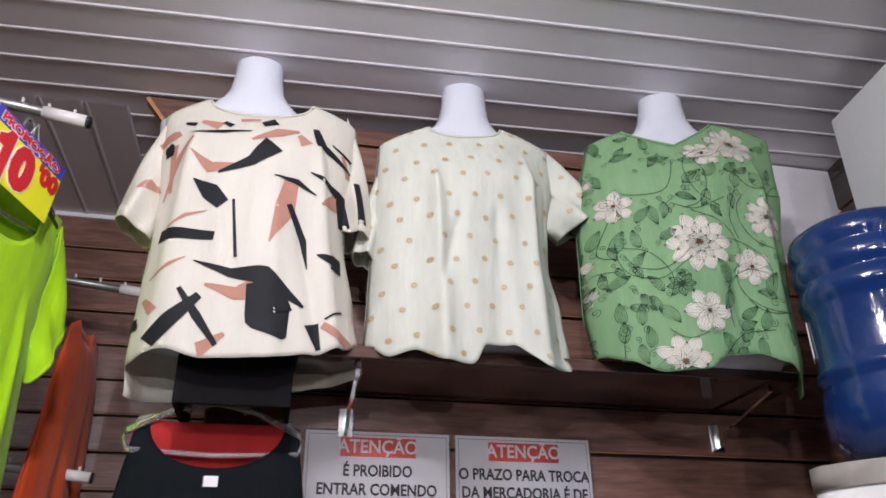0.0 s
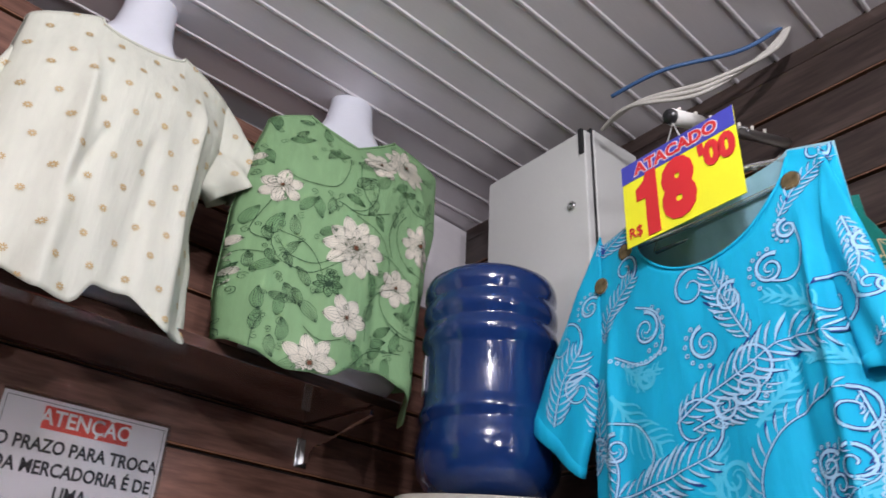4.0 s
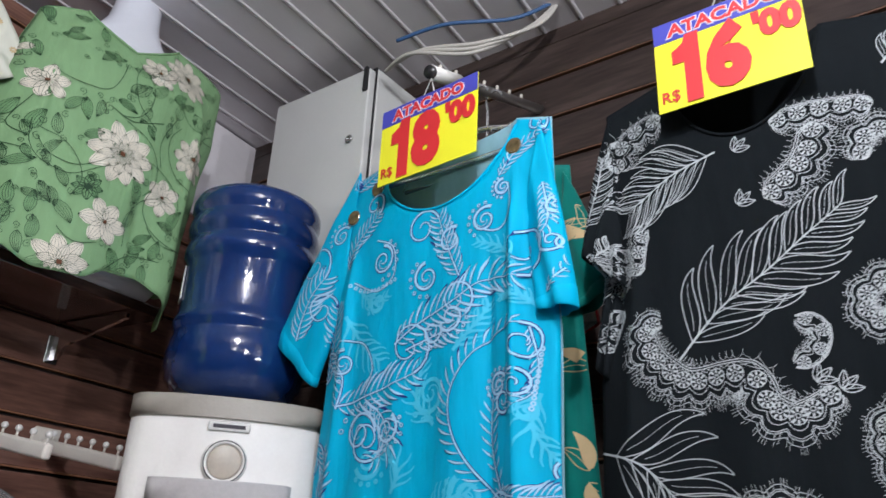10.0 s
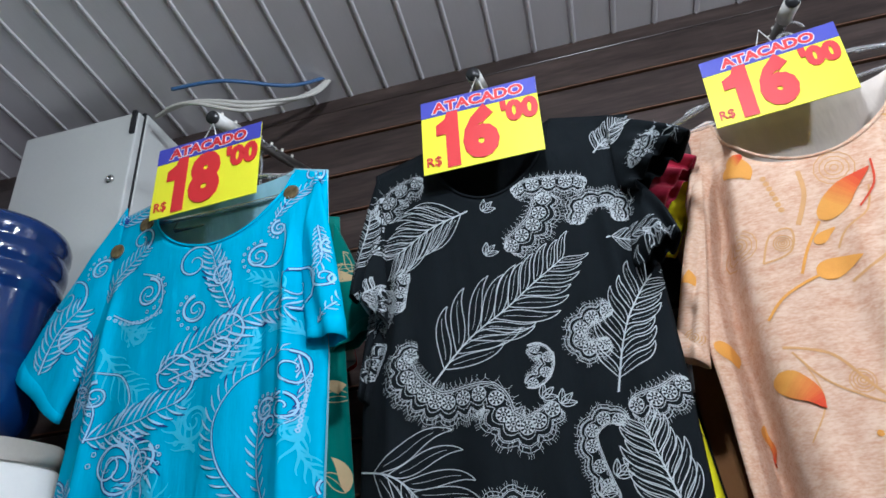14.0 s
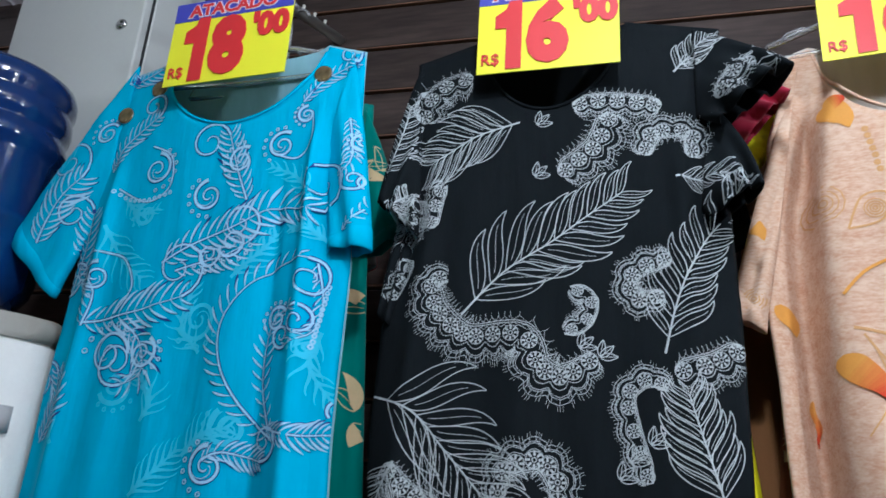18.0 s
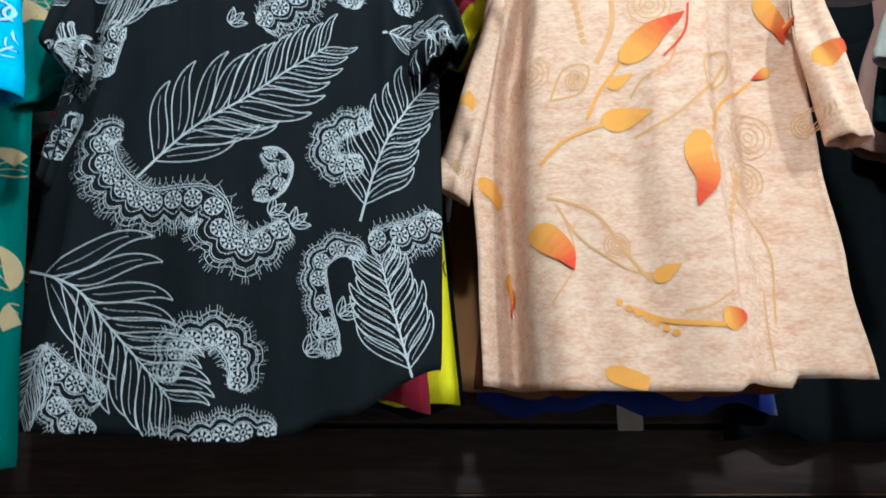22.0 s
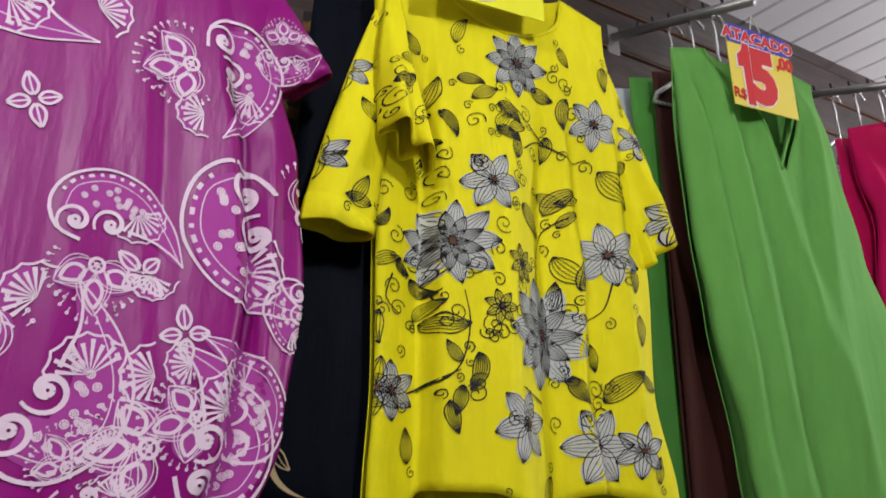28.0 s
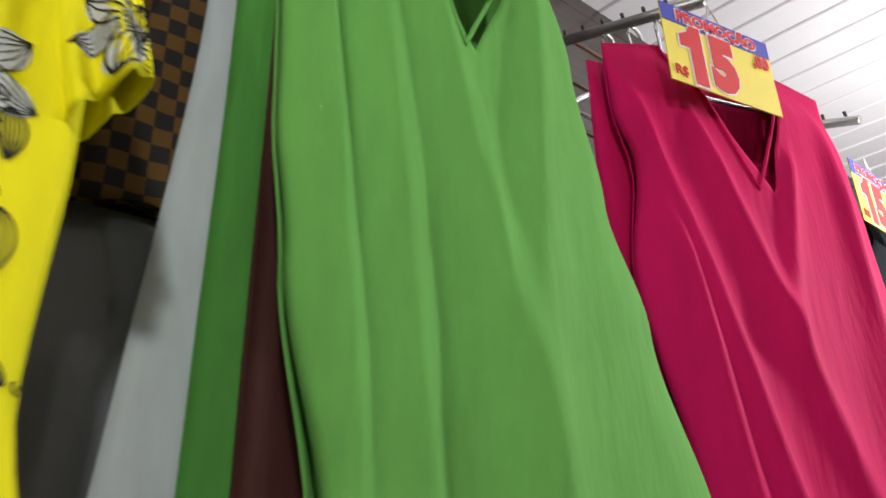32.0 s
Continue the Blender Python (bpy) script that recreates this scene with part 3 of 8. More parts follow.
# ---- mannequins ----
def torso(name, m, material, label, scale=1.0, neck=True):
    """Half torso with hips, waist, bust, shoulder stumps and a neck."""
    rows = [(0.0, 0.150, 0.100, 0.0), (0.015, 0.162, 0.108, 0.0), (0.06, 0.165, 0.108, 0.0), (0.12, 0.150, 0.100, 0.0), (0.19, 0.128, 0.088, 0.0), (0.25, 0.128, 0.092, -0.004), (0.31, 0.142, 0.112, -0.014), (0.36, 0.152, 0.122, -0.02), (0.39, 0.163, 0.112, -0.012), (0.432, 0.184, 0.09, 0.0), (0.468, 0.188, 0.066, 0.004), (0.490, 0.160, 0.056, 0.006), (0.505, 0.115, 0.054, 0.008), (0.522, 0.094, 0.06, 0.01), (0.542, 0.074, 0.057, 0.012), (0.568, 0.060, 0.053, 0.011), (0.605, 0.053, 0.05, 0.008), (0.645, 0.051, 0.049, 0.006), (0.652, 0.046, 0.045, 0.006)]
    if not neck:
        rows = rows[:12]
    bm = bmesh.new()
    seg, rings = 40, []
    for z, w, d, y in rows:
        ring = []
        for k in range(seg):
            a = 2 * math.pi * k / seg
            c, s = math.cos(a), math.sin(a)
            p = 0.86 if z < 0.55 else 1.0
            ring.append(bm.verts.new((scale * w * math.copysign(abs(c) ** p, c), scale * (y + d * math.copysign(abs(s) ** p, s)), scale * z)))
        rings.append(ring)
    for a, b in zip(rings, rings[1:]):
        for k in range(seg):
            bm.faces.new((a[k], a[(k + 1) % seg], b[(k + 1) % seg], b[k]))
    bm.faces.new(rings[0][::-1])
    bm.faces.new(rings[-1])
    ob = part(name, bm, material, m=m)
    return tagged(ob, label, "mannequin", "bust mannequins")


# ---- garments ----
def smooth01(t):
    t = max(0.0, min(1.0, t))
    return t * t * (3 - 2 * t)


def bind_neck(g, material):
    """A narrow rolled edge round the neck opening."""
    pts = []
    for k in range(33):
        x = g.nc + g.nk * (-1 + 2 * k / 32) * 0.995
        z = g.edge_z(x, True)
        pts.append((x, g.fy(x, z) - 0.0005, z))
    part("neck_binding", tube(pts, 0.0026, 7), material, g.e)


def between(rows, u):
    """Smooth value at u from rows of (place, value), places rising."""
    if u <= rows[0][0]:
        return rows[0][1]
    for (a, p), (b, q) in zip(rows, rows[1:]):
        if u <= b:
            return p + (q - p) * smooth01((u - a) / (b - a))
    return rows[-1][1]


class Garment:
    """A hanging top. Local x to the wearer-facing viewer's right, y backwards, z up from the hem.
    outline: rows of (height, left edge, right edge); brim: rows of (x, height) along the front hem; creases: folds from one point to another."""

    def __init__(self, name, label, m, cloth_mat, top, shoulder=0.2, chest=0.21, hem=0.24, neck=0.09, dip=0.1, kind="round", slope=0.22, depth=0.03,
                 pleats=(), ripple=0.006, sleeves=(), hem_wave=0.008, category="blouse", group="", seed=1, backdip=0.02, cols=88, lining=None, steps=56, spread=0.1, join=0.0, skew=0.0, folds=(), tail=0.0,
                 outline=(), brim=(), creases=(), neck_at=0.0, cant=0.0, zoom=(0.0, 0.0, 1.0)):
        self.top, self.sh, self.ch, self.he, self.nk, self.dip, self.kind = top, shoulder, chest, hem, neck, dip, kind
        self.slope, self.depth, self.pleats, self.ripple, self.hw, self.seed, self.bd, self.spread, self.join, self.skew = slope, depth, pleats, ripple, hem_wave, seed, backdip, spread, join, skew
        self.e = thing(name, m, label, category, group)
        self.folds, self.tail, self.creases, self.nc, self.cant, self.zoom, self.brim = folds, tail, creases, neck_at, cant, zoom, brim
        rising = sorted(outline)
        self.left, self.right = [(z, a) for z, a, b in rising], [(z, b) for z, a, b in rising]
        self.tris = []
        front = self.sheet(cols, steps, True)
        back = self.sheet(cols // 2, steps // 2, False)
        self.body = self.cloth_part("front", front, cloth_mat)
        self.back = self.cloth_part("back", back, lining or cloth_mat)
        self.sleeves = []
        for s in sleeves:
            made = self.cloth_part("sleeve", self.sleeve(**s), cloth_mat)
            self.sleeves.append(made)
            if "pit" in s and not s.get("frill"):
                part("cuff", self.sleeve(**s, band=True), cloth_mat, made)
        self.trees = []

    def width(self, z):
        if self.left:
            return 0.5 * (between(self.right, z) - between(self.left, z))
        h = self.top - z
        if h < 0.2:
            return self.sh + (self.ch - self.sh) * smooth01(h / 0.2)
        return self.ch + (self.he - self.ch) * ((h - 0.2) / max(0.05, self.top - 0.2)) ** 1.15

    def middle(self, z):
        if self.left:
            return 0.5 * (between(self.right, z) + between(self.left, z))
        return self.skew * smooth01((self.top - z) / self.top * 1.15)

    def shoulder_z(self, x):
        x -= self.nc
        return self.top - self.slope * max(0.0, abs(x) - self.nk) + self.cant * x

    def edge_z(self, x, front):
        z = self.shoulder_z(x)
        t = abs(x - self.nc) / self.nk
        if t < 1:
            d = self.dip if front else self.bd
            z -= d * (math.sqrt(1 - t * t) if self.kind == "round" or not front else (1 - t) ** 0.9)
        return z

    def fy(self, x, z, front=True):
        w = self.width(z)
        drop = smooth01((self.top - z) / self.top * 1.15)
        a = max(-1, min(1, (x - self.middle(z)) / w))
        belly = math.sqrt(max(0, 1 - a * a))
        g = self.join + (1 - self.join) * smooth01((self.shoulder_z(x) - z) / self.spread)
        mid = self.depth
        y = mid - self.depth * belly * g if front else mid + 0.8 * self.depth * belly * g
        f = 0.0
        for px, lean, size, amp, start in self.pleats:
            u = (a - (px + lean * drop)) / size
            f += amp * math.exp(-u * u) * smooth01((self.top - z - start) / 0.3)
        for p, lean, amp, wid, side, start, tail in self.folds:
            u = side * (a - (p + lean * drop))
            if u > 0:
                f -= amp * smooth01(u / wid) * math.exp(-max(0.0, u - wid) / tail) * smooth01((self.top - z - start) / 0.22)
        for x0, z0, x1, z1, amp, wl, wr in self.creases:
            t = (z0 - z) / (z0 - z1)
            if t > 0:
                u = x - (x0 + (x1 - x0) * min(t, 1.25))
                u /= (wl if u < 0 else wr) * (0.35 + 0.65 * min(1.0, t))
                f += amp * math.exp(-abs(u) ** 1.6) * smooth01(t / 0.25) * (1 - smooth01((t - 1) / 0.4))
        k = self.seed * 1.7
        f += self.ripple * (math.sin(9.0 * a + k + 2.2 * drop) + 0.6 * math.sin(17 * a - 1.3 * k + 3 * z) + 0.5 * math.sin(5 * z + 3 * a + k)) * drop
        f += 0.7 * self.ripple * noise.noise(Vector((x * 9 + k, z * 4, k))) * (0.4 + drop)
        return y - f * (0.3 + 0.7 * belly) if front else y + (0.5 * f if f > 0 else -1.2 * f)

    def sheet(self, cols, rows, front):
        bm = bmesh.new()
        grid = []
        high = self.left[-1][0] if self.left else self.top
        for i in range(cols + 1):
            a = -1 + 2 * i / cols
            a = math.copysign(abs(a) ** 0.92, a)
            line = []
            zt = self.edge_z(self.middle(high) + a * (self.width(high) if self.left else self.sh), front)
            zb = self.hw * math.sin(7 * a + self.seed) + 0.6 * self.hw * math.sin(15 * a - self.seed)
            if self.brim:
                zb = between(self.brim, self.middle(0) + a * self.width(0)) if front else 0.5 * (self.brim[0][1] * (1 - a) + self.brim[-1][1] * (1 + a))
            if not front:
                zb += 0.006 - self.tail
            for j in range(rows + 1):
                z = zt + (zb - zt) * j / rows
                x = a * self.width(z) + self.middle(z)
                line.append(bm.verts.new((x, self.fy(x, z, front), z)))
            grid.append(line)
        for i in range(cols):
            for j in range(rows):
                f = (grid[i][j], grid[i][j + 1], grid[i + 1][j + 1], grid[i + 1][j])
                bm.faces.new(f if front else f[::-1])
        return bm

    def sleeve(self, side, top, pit, out, inn, thick=0.02, mid=None, bulge=0.02, frill=0.0, waves=4, fwd=0.0, band=False):
        """A flat set-in sleeve between the shoulder point, the armpit and the two ends of the cuff. band: its turned-up cuff alone."""
        bm = bmesh.new()
        mid = self.depth * 0.8 if mid is None else mid
        top, pit, out, inn = Vector(top), Vector(pit), Vector(out), Vector(inn)
        ctrl = (top + out) / 2 + Vector((side * bulge, bulge * 0.7))
        seg, n, rings = 56, 20, []
        steps = [0.90, 0.905, 0.95, 0.995, 1.0] if band else [j / n for j in range(n + 1)]
        for t in steps:
            up = top * (1 - t) ** 2 + ctrl * (2 * t * (1 - t)) + out * t * t
            low = pit.lerp(inn, t)
            grow = (0.0 if t in (0.90, 1.0) else 0.0016) if band else 0.0
            span = (up - low).length or 1
            th = thick * (0.25 + 0.75 * smooth01(t * 1.3)) + grow
            ring = []
            for k in range(seg):
                ang = 2 * math.pi * k / seg
                c, sn = math.cos(ang), math.sin(ang)
                v = 0.5 + 0.5 * c * (1 + 2 * grow / span)
                p = low.lerp(up, v)
                y = mid - fwd * t - th * math.copysign(abs(sn) ** 0.8, sn)
                y += (0.004 + 0.3 * thick * t) * math.sin(7 * v - 3.2 * t + self.seed) * (1 - abs(c)) + 0.003 * noise.noise(Vector((p.x * 26, p.y * 18, self.seed + side)))
                zz = p.y
                if frill:
                    y += frill * t * t * math.sin(2 * math.pi * waves * v + self.seed + 1.3 * side)
                    zz += 0.25 * frill * t * t * math.cos(2 * math.pi * waves * v + self.seed)
                ring.append(bm.verts.new((p.x, y, zz)))
            rings.append(ring)
        for a, b in zip(rings, rings[1:]):
            for k in range(seg):
                bm.faces.new((a[k], a[(k + 1) % seg], b[(k + 1) % seg], b[k]))
        bmesh.ops.recalc_face_normals(bm, faces=bm.faces[:])
        return bm

    def cloth_part(self, name, bm, material):
        bm.verts.index_update()
        self.tris.append(([v.co.copy() for v in bm.verts], [[v.index for v in f.verts] for f in bm.faces]))
        ob = part(name, bm, material, self.e)
        sol = ob.modifiers.new("thickness", "SOLIDIFY")
        sol.thickness, sol.offset = 0.0014, -1 if name == "front" else 0
        return ob

    def tree(self):
        vs, fs = [], []
        for i, (v, f) in enumerate(self.tris):
            if i == 1:
                continue
            o = len(vs)
            vs += v
            fs += [[o + q for q in face] for face in f]
        return BVHTree.FromPolygons(vs, fs)


def figure_one(w, h, grow=0.0):
    """A heavy figure 1 with a slanted flag, as a thin plate facing -y."""
    bm = bmesh.new()
    line = [(-grow, 0.60 * h - grow), (-grow, 0.79 * h), (0.10 * w, 0.81 * h + grow), (0.40 * w, 0.88 * h + grow), (0.52 * w, h + grow), (w + grow, h + grow), (w + grow, -grow), (0.42 * w - grow, -grow), (0.42 * w - grow, 0.60 * h - grow)]
    a = [bm.verts.new((x, -0.0003, z)) for x, z in line]
    b = [bm.verts.new((x, 0.0003, z)) for x, z in line]
    bm.faces.new(a)
    bm.faces.new(b[::-1])
    for k in range(len(line)):
        bm.faces.new((a[k], b[k], b[(k + 1) % len(line)], a[(k + 1) % len(line)]))
    bmesh.ops.recalc_face_normals(bm, faces=bm.faces[:])
    bmesh.ops.triangulate(bm, faces=[f for f in bm.faces if len(f.verts) > 4])
    return bm


def tag_card(m, head, number, cents, label, w=0.215, h=0.152, gold=False, frame_white=False):
    """A printed price card, facing its -y, hung at its top edge."""
    e = thing("price_card", m, label, "price card", "price cards on the display hooks")
    yel = M_CARD_Y2 if gold else M_CARD_Y
    part("card", box(-w / 2, w / 2, -0.0008, 0.0008, 0, h), yel, e, smooth=False)
    part("heading_band", box(-w / 2, w / 2, -0.0016, -0.0009, h * 0.77, h), M_CARD_B, e, "blue heading band", False)
    if frame_white:
        text("heading_edge", head, h * 0.19, M_CARD_W, e, pose(0, -0.0018, h * 0.875, 90), fat=0.0022, wide=1.12)
    text("heading", head, h * 0.19, M_CARD_R if not frame_white else M_CARD_R, e, pose(0, -0.0024, h * 0.875, 90), fat=0.0011, wide=1.12)
    if not frame_white:
        text("heading_edge", head, h * 0.19, M_CARD_W, e, pose(0, -0.0018, h * 0.875, 90), fat=0.0024, wide=1.12)
    dx = w * 0.0
    if gold or frame_white:
        text("price_edge", number[1], h * 0.86, M_CARD_W, e, pose(dx, -0.0014, h * 0.38, 90), fat=0.0105, wide=0.86)
        part("price_edge", figure_one(w * 0.195, h * 0.76, 0.0028), M_CARD_W, e, "", False, pose(-w * 0.375, -0.0014, h * 0.03))
    text("price", number[1], h * 0.86, M_CARD_R, e, pose(dx, -0.0022, h * 0.38, 90), fat=0.0082, wide=0.86)
    part("price", figure_one(w * 0.195, h * 0.76), M_CARD_R, e, "", False, pose(-w * 0.375, -0.0022, h * 0.03))
    small = gold or cents == ",00"
    text("cents", cents, h * (0.21 if small else 0.36), M_CARD_R, e, pose(w * (0.39 if small else 0.335), -0.0022, h * (0.66 if small else 0.585), 90), fat=0.0014 if small else 0.0032, wide=0.95)
    text("currency", "R$", h * 0.17, M_CARD_R, e, pose(-w * 0.405, -0.0022, h * 0.14, 90), fat=0.0002, wide=0.95)
    part("thread", tube([(-0.012, 0, h), (0, 0.004, h + 0.035), (0.012, 0, h)], 0.0012, 5), M_WHITEPL, e, "white thread")
    return e


def local(p, slope, z):
    """Pose of a garment whose front faces west, turned by slope degrees."""
    return pose(p[0], p[1], z, 0, 0, -90 - slope)


C_BLUE = cloth("turquoise_cloth", (0.010, 0.40, 0.64), sheen=0.0)
C_BLACK = cloth("black_cloth", (0.008, 0.010, 0.012), rough=0.85, wrinkle=0.25, sheen=0.0, spec=0.06)
C_PURPLE = cloth("magenta_cloth", (0.25, 0.0, 0.17), rough=0.40, spec=0.35, sheen=0.0, wrinkle=0.25)
C_YELLOW = cloth("yellow_cloth", (0.80, 0.72, 0.002), sheen=0.0)
C_GREEN = cloth("leaf_green_cloth", (0.142, 0.365, 0.078), sheen=0.0, spec=0.10, rough=0.8, wrinkle=0.35, crepe=0.3)
C_PINK = cloth("raspberry_cloth", (0.50, 0.006, 0.09), sheen=0.0, spec=0.08, rough=0.8, wrinkle=0.4, crepe=0.2)
C_SAGE = cloth("sage_cloth", (0.195, 0.33, 0.165), sheen=0.0)
C_CREAM = cloth("cream_cloth", (0.62, 0.585, 0.505), rough=0.55, spec=0.25, sheen=0.0, vary=0.02, wrinkle=0.2)
C_IVORY = cloth("ivory_cloth", (0.57, 0.575, 0.50), sheen=0.0)
C_NEON = cloth("neon_cloth", (0.40, 0.70, 0.0))
C_ORANGE = cloth("orange_cloth", (0.75, 0.10, 0.02))
C_WHITE = cloth("white_cloth", (0.52, 0.57, 0.58), sheen=0.0)
C_OFFWHITE = cloth("off_white_cloth", (0.50, 0.50, 0.45), sheen=0.0)
C_DKGREEN = cloth("dark_green_cloth", (0.075, 0.26, 0.04), sheen=0.0)
C_BROWN = cloth("brown_cloth", (0.05, 0.013, 0.010), sheen=0.0)
C_PINE = cloth("pine_green_cloth", (0.008, 0.02, 0.02), sheen=0.0, spec=0.1)
C_TEAL = cloth("teal_cloth", (0.0, 0.16, 0.13))
C_MAROON = cloth("maroon_cloth", (0.30, 0.004, 0.03))
C_TAN = cloth("tan_cloth", (0.24, 0.105, 0.035), sheen=0.0)
C_RUST = cloth("rust_cloth", (0.16, 0.045, 0.012), sheen=0.0)
C_LINING = cloth("pale_lining_cloth", (0.24, 0.42, 0.50), sheen=0.0)
C_LINING_P = cloth("cream_lining_cloth", (0.66, 0.58, 0.52), sheen=0.0)
C_NAVY = cloth("navy_cloth", (0.002, 0.0035, 0.008), sheen=0.0, spec=0.1)
C_ROYAL = cloth("royal_blue_cloth", (0.01, 0.03, 0.25))
C_DUSTY = cloth("dusty_pink_cloth", (0.36, 0.20, 0.16))
C_CORAL = cloth("coral_cloth", (0.80, 0.10, 0.07))
C_RED = cloth("red_cloth", (0.45, 0.02, 0.02))

C_PEACH, tp, bp0 = nodes_of("peach_melange_cloth")
_n, _l = tp.nodes, tp.links
_tc = _n.new("ShaderNodeTexCoord")
_mp = _n.new("ShaderNodeMapping")
_mp.inputs["Scale"].default_value = (0.55, 1, 1.5)
_l.new(_tc.outputs["Object"], _mp.inputs[0])
_a = _n.new("ShaderNodeTexNoise")
_a.inputs["Scale"].default_value, _a.inputs["Detail"].default_value = 55, 6
_b = _n.new("ShaderNodeTexNoise")
_b.inputs["Scale"].default_value, _b.inputs["Detail"].default_value = 220, 4
for k in (_a, _b):
    _l.new(_mp.outputs[0], k.inputs["Vector"])
_mx = _n.new("ShaderNodeMix")
_mx.data_type = "FLOAT"
_mx.inputs[0].default_value = 0.45
_l.new(_a.outputs[0], _mx.inputs[2])
_l.new(_b.outputs[0], _mx.inputs[3])
_cr = _n.new("ShaderNodeValToRGB")
_cr.color_ramp.elements[0].position, _cr.color_ramp.elements[0].color = 0.34, (0.58, 0.315, 0.20, 1)
_cr.color_ramp.elements[1].position, _cr.color_ramp.elements[1].color = 0.62, (0.73, 0.535, 0.40, 1)
_l.new(_mx.outputs[0], _cr.inputs[0])
_l.new(_cr.outputs[0], bp0.inputs["Base Color"])
bp0.inputs["Roughness"].default_value = 0.8
bp0.inputs["Specular IOR Level"].default_value = 0.2
_bb = _n.new("ShaderNodeBump")
_bb.inputs["Strength"].default_value, _bb.inputs["Distance"].default_value = 0.15, 0.001
_l.new(_b.outputs[0], _bb.inputs["Height"])
_l.new(_bb.outputs[0], bp0.inputs["Normal"])

C_CHECK, tk, bk = nodes_of("check_cloth")
_tc = tk.nodes.new("ShaderNodeTexCoord")
_ck = tk.nodes.new("ShaderNodeTexChecker")
_ck.inputs["Scale"].default_value = 52
# Check colours are darkened to carry the shadow behind the front tops.
_ck.inputs[1].default_value, _ck.inputs[2].default_value = (0.12, 0.056, 0.005, 1), (0.012, 0.009, 0.007, 1)
tk.links.new(_tc.outputs["Object"], _ck.inputs["Vector"])
tk.links.new(_ck.outputs[0], bk.inputs["Base Color"])
bk.inputs["Roughness"].default_value = 0.85

# mannequins on the shelf with their blouses
SH = 1.907
torso("mannequin", pose(-0.111, 1.405, SH - 0.003) @ Matrix.Diagonal((1.0, 0.86, 1.065, 1)), M_MANN, "white headless bust mannequin wearing a cream blouse")
torso("mannequin", pose(0.359, 1.405, SH) @ Matrix.Diagonal((1.0, 0.86, 1.05, 1)), M_MANN, "white headless bust mannequin wearing an ivory blouse")
torso("mannequin", pose(0.832, 1.345, SH, 0, 0, -8) @ Matrix.Diagonal((1.0, 0.86, 1.085, 1)), M_MANN, "white headless bust mannequin wearing a green top")

g_cream = Garment("blouse", "cream satin blouse with black and terracotta abstract print", pose(-0.105, 1.24, SH - 0.055), C_CREAM, 0.562, neck=0.10, neck_at=0.016, dip=0.05, slope=0.30, cant=0.06, tail=0.05, depth=0.11, join=0.5, zoom=(0.184, -0.408, 1.047),
                  outline=[(0.53, -0.172, 0.212), (0.40, -0.168, 0.212), (0.271, -0.158, 0.198), (0.125, -0.163, 0.222), (0.02, -0.166, 0.243), (-0.03, -0.16, 0.24)],
                  brim=[(-0.166, 0.0), (-0.10, 0.014), (-0.03, -0.002), (0.06, 0.001), (0.148, 0.016), (0.20, 0.034), (0.243, 0.06)],
                  creases=[(-0.10, 0.50, -0.13, 0.02, 0.016, 0.018, 0.035), (0.13, 0.50, 0.19, 0.03, 0.02, 0.035, 0.014), (0.06, 0.40, 0.085, 0.02, 0.007, 0.02, 0.02), (0.10, 0.28, 0.16, 0.02, -0.010, 0.02, 0.02)],
                  sleeves=[dict(side=-1, top=(-0.155, 0.545), pit=(-0.135, 0.33), out=(-0.226, 0.28), inn=(-0.160, 0.245), thick=0.045, mid=0.105, bulge=0.014), dict(side=1, top=(0.19, 0.575), pit=(0.18, 0.35), out=(0.252, 0.268), inn=(0.182, 0.29), thick=0.05, mid=0.105, bulge=0.026)], spread=0.16, seed=3, ripple=0.003, group="blouses on mannequins")
g_ivory = Garment("blouse", "ivory blouse with tiny tan daisies", pose(0.345, 1.24, SH - 0.045), C_IVORY, 0.545, neck=0.078, neck_at=-0.012, dip=0.03, slope=0.30, cant=0.07, depth=0.11, join=0.5, zoom=(-0.266, -0.418, 1.047),
                  outline=[(0.50, -0.19, 0.192), (0.42, -0.194, 0.188), (0.33, -0.197, 0.17), (0.24, -0.20, 0.167), (0.13, -0.203, 0.186), (0.05, -0.207, 0.196), (0.0, -0.21, 0.228)],
                  tail=-0.04, brim=[(-0.208, 0.048), (-0.165, 0.02), (-0.117, 0.031), (-0.076, 0.003), (-0.027, 0.002), (0.022, 0.042), (0.074, 0.045), (0.122, 0.003), (0.18, 0.014), (0.228, 0.046)],
                  creases=[(-0.09, 0.46, -0.075, 0.0, 0.020, 0.025, 0.025), (-0.03, 0.34, -0.115, 0.02, -0.010, 0.02, 0.02), (0.11, 0.50, 0.125, 0.0, 0.026, 0.03, 0.018), (0.035, 0.36, 0.045, 0.03, -0.014, 0.03, 0.03), (0.15, 0.42, 0.165, 0.05, -0.012, 0.014, 0.014)],
                  sleeves=[dict(side=-1, top=(-0.17, 0.50), pit=(-0.18, 0.32), out=(-0.234, 0.245), inn=(-0.19, 0.225), thick=0.035, mid=0.11, bulge=0.01), dict(side=1, top=(0.165, 0.545), pit=(0.15, 0.34), out=(0.284, 0.372), inn=(0.197, 0.315), thick=0.045, mid=0.10, bulge=0.026, frill=0.010, waves=2)], spread=0.16, seed=5, ripple=0.004, group="blouses on mannequins")
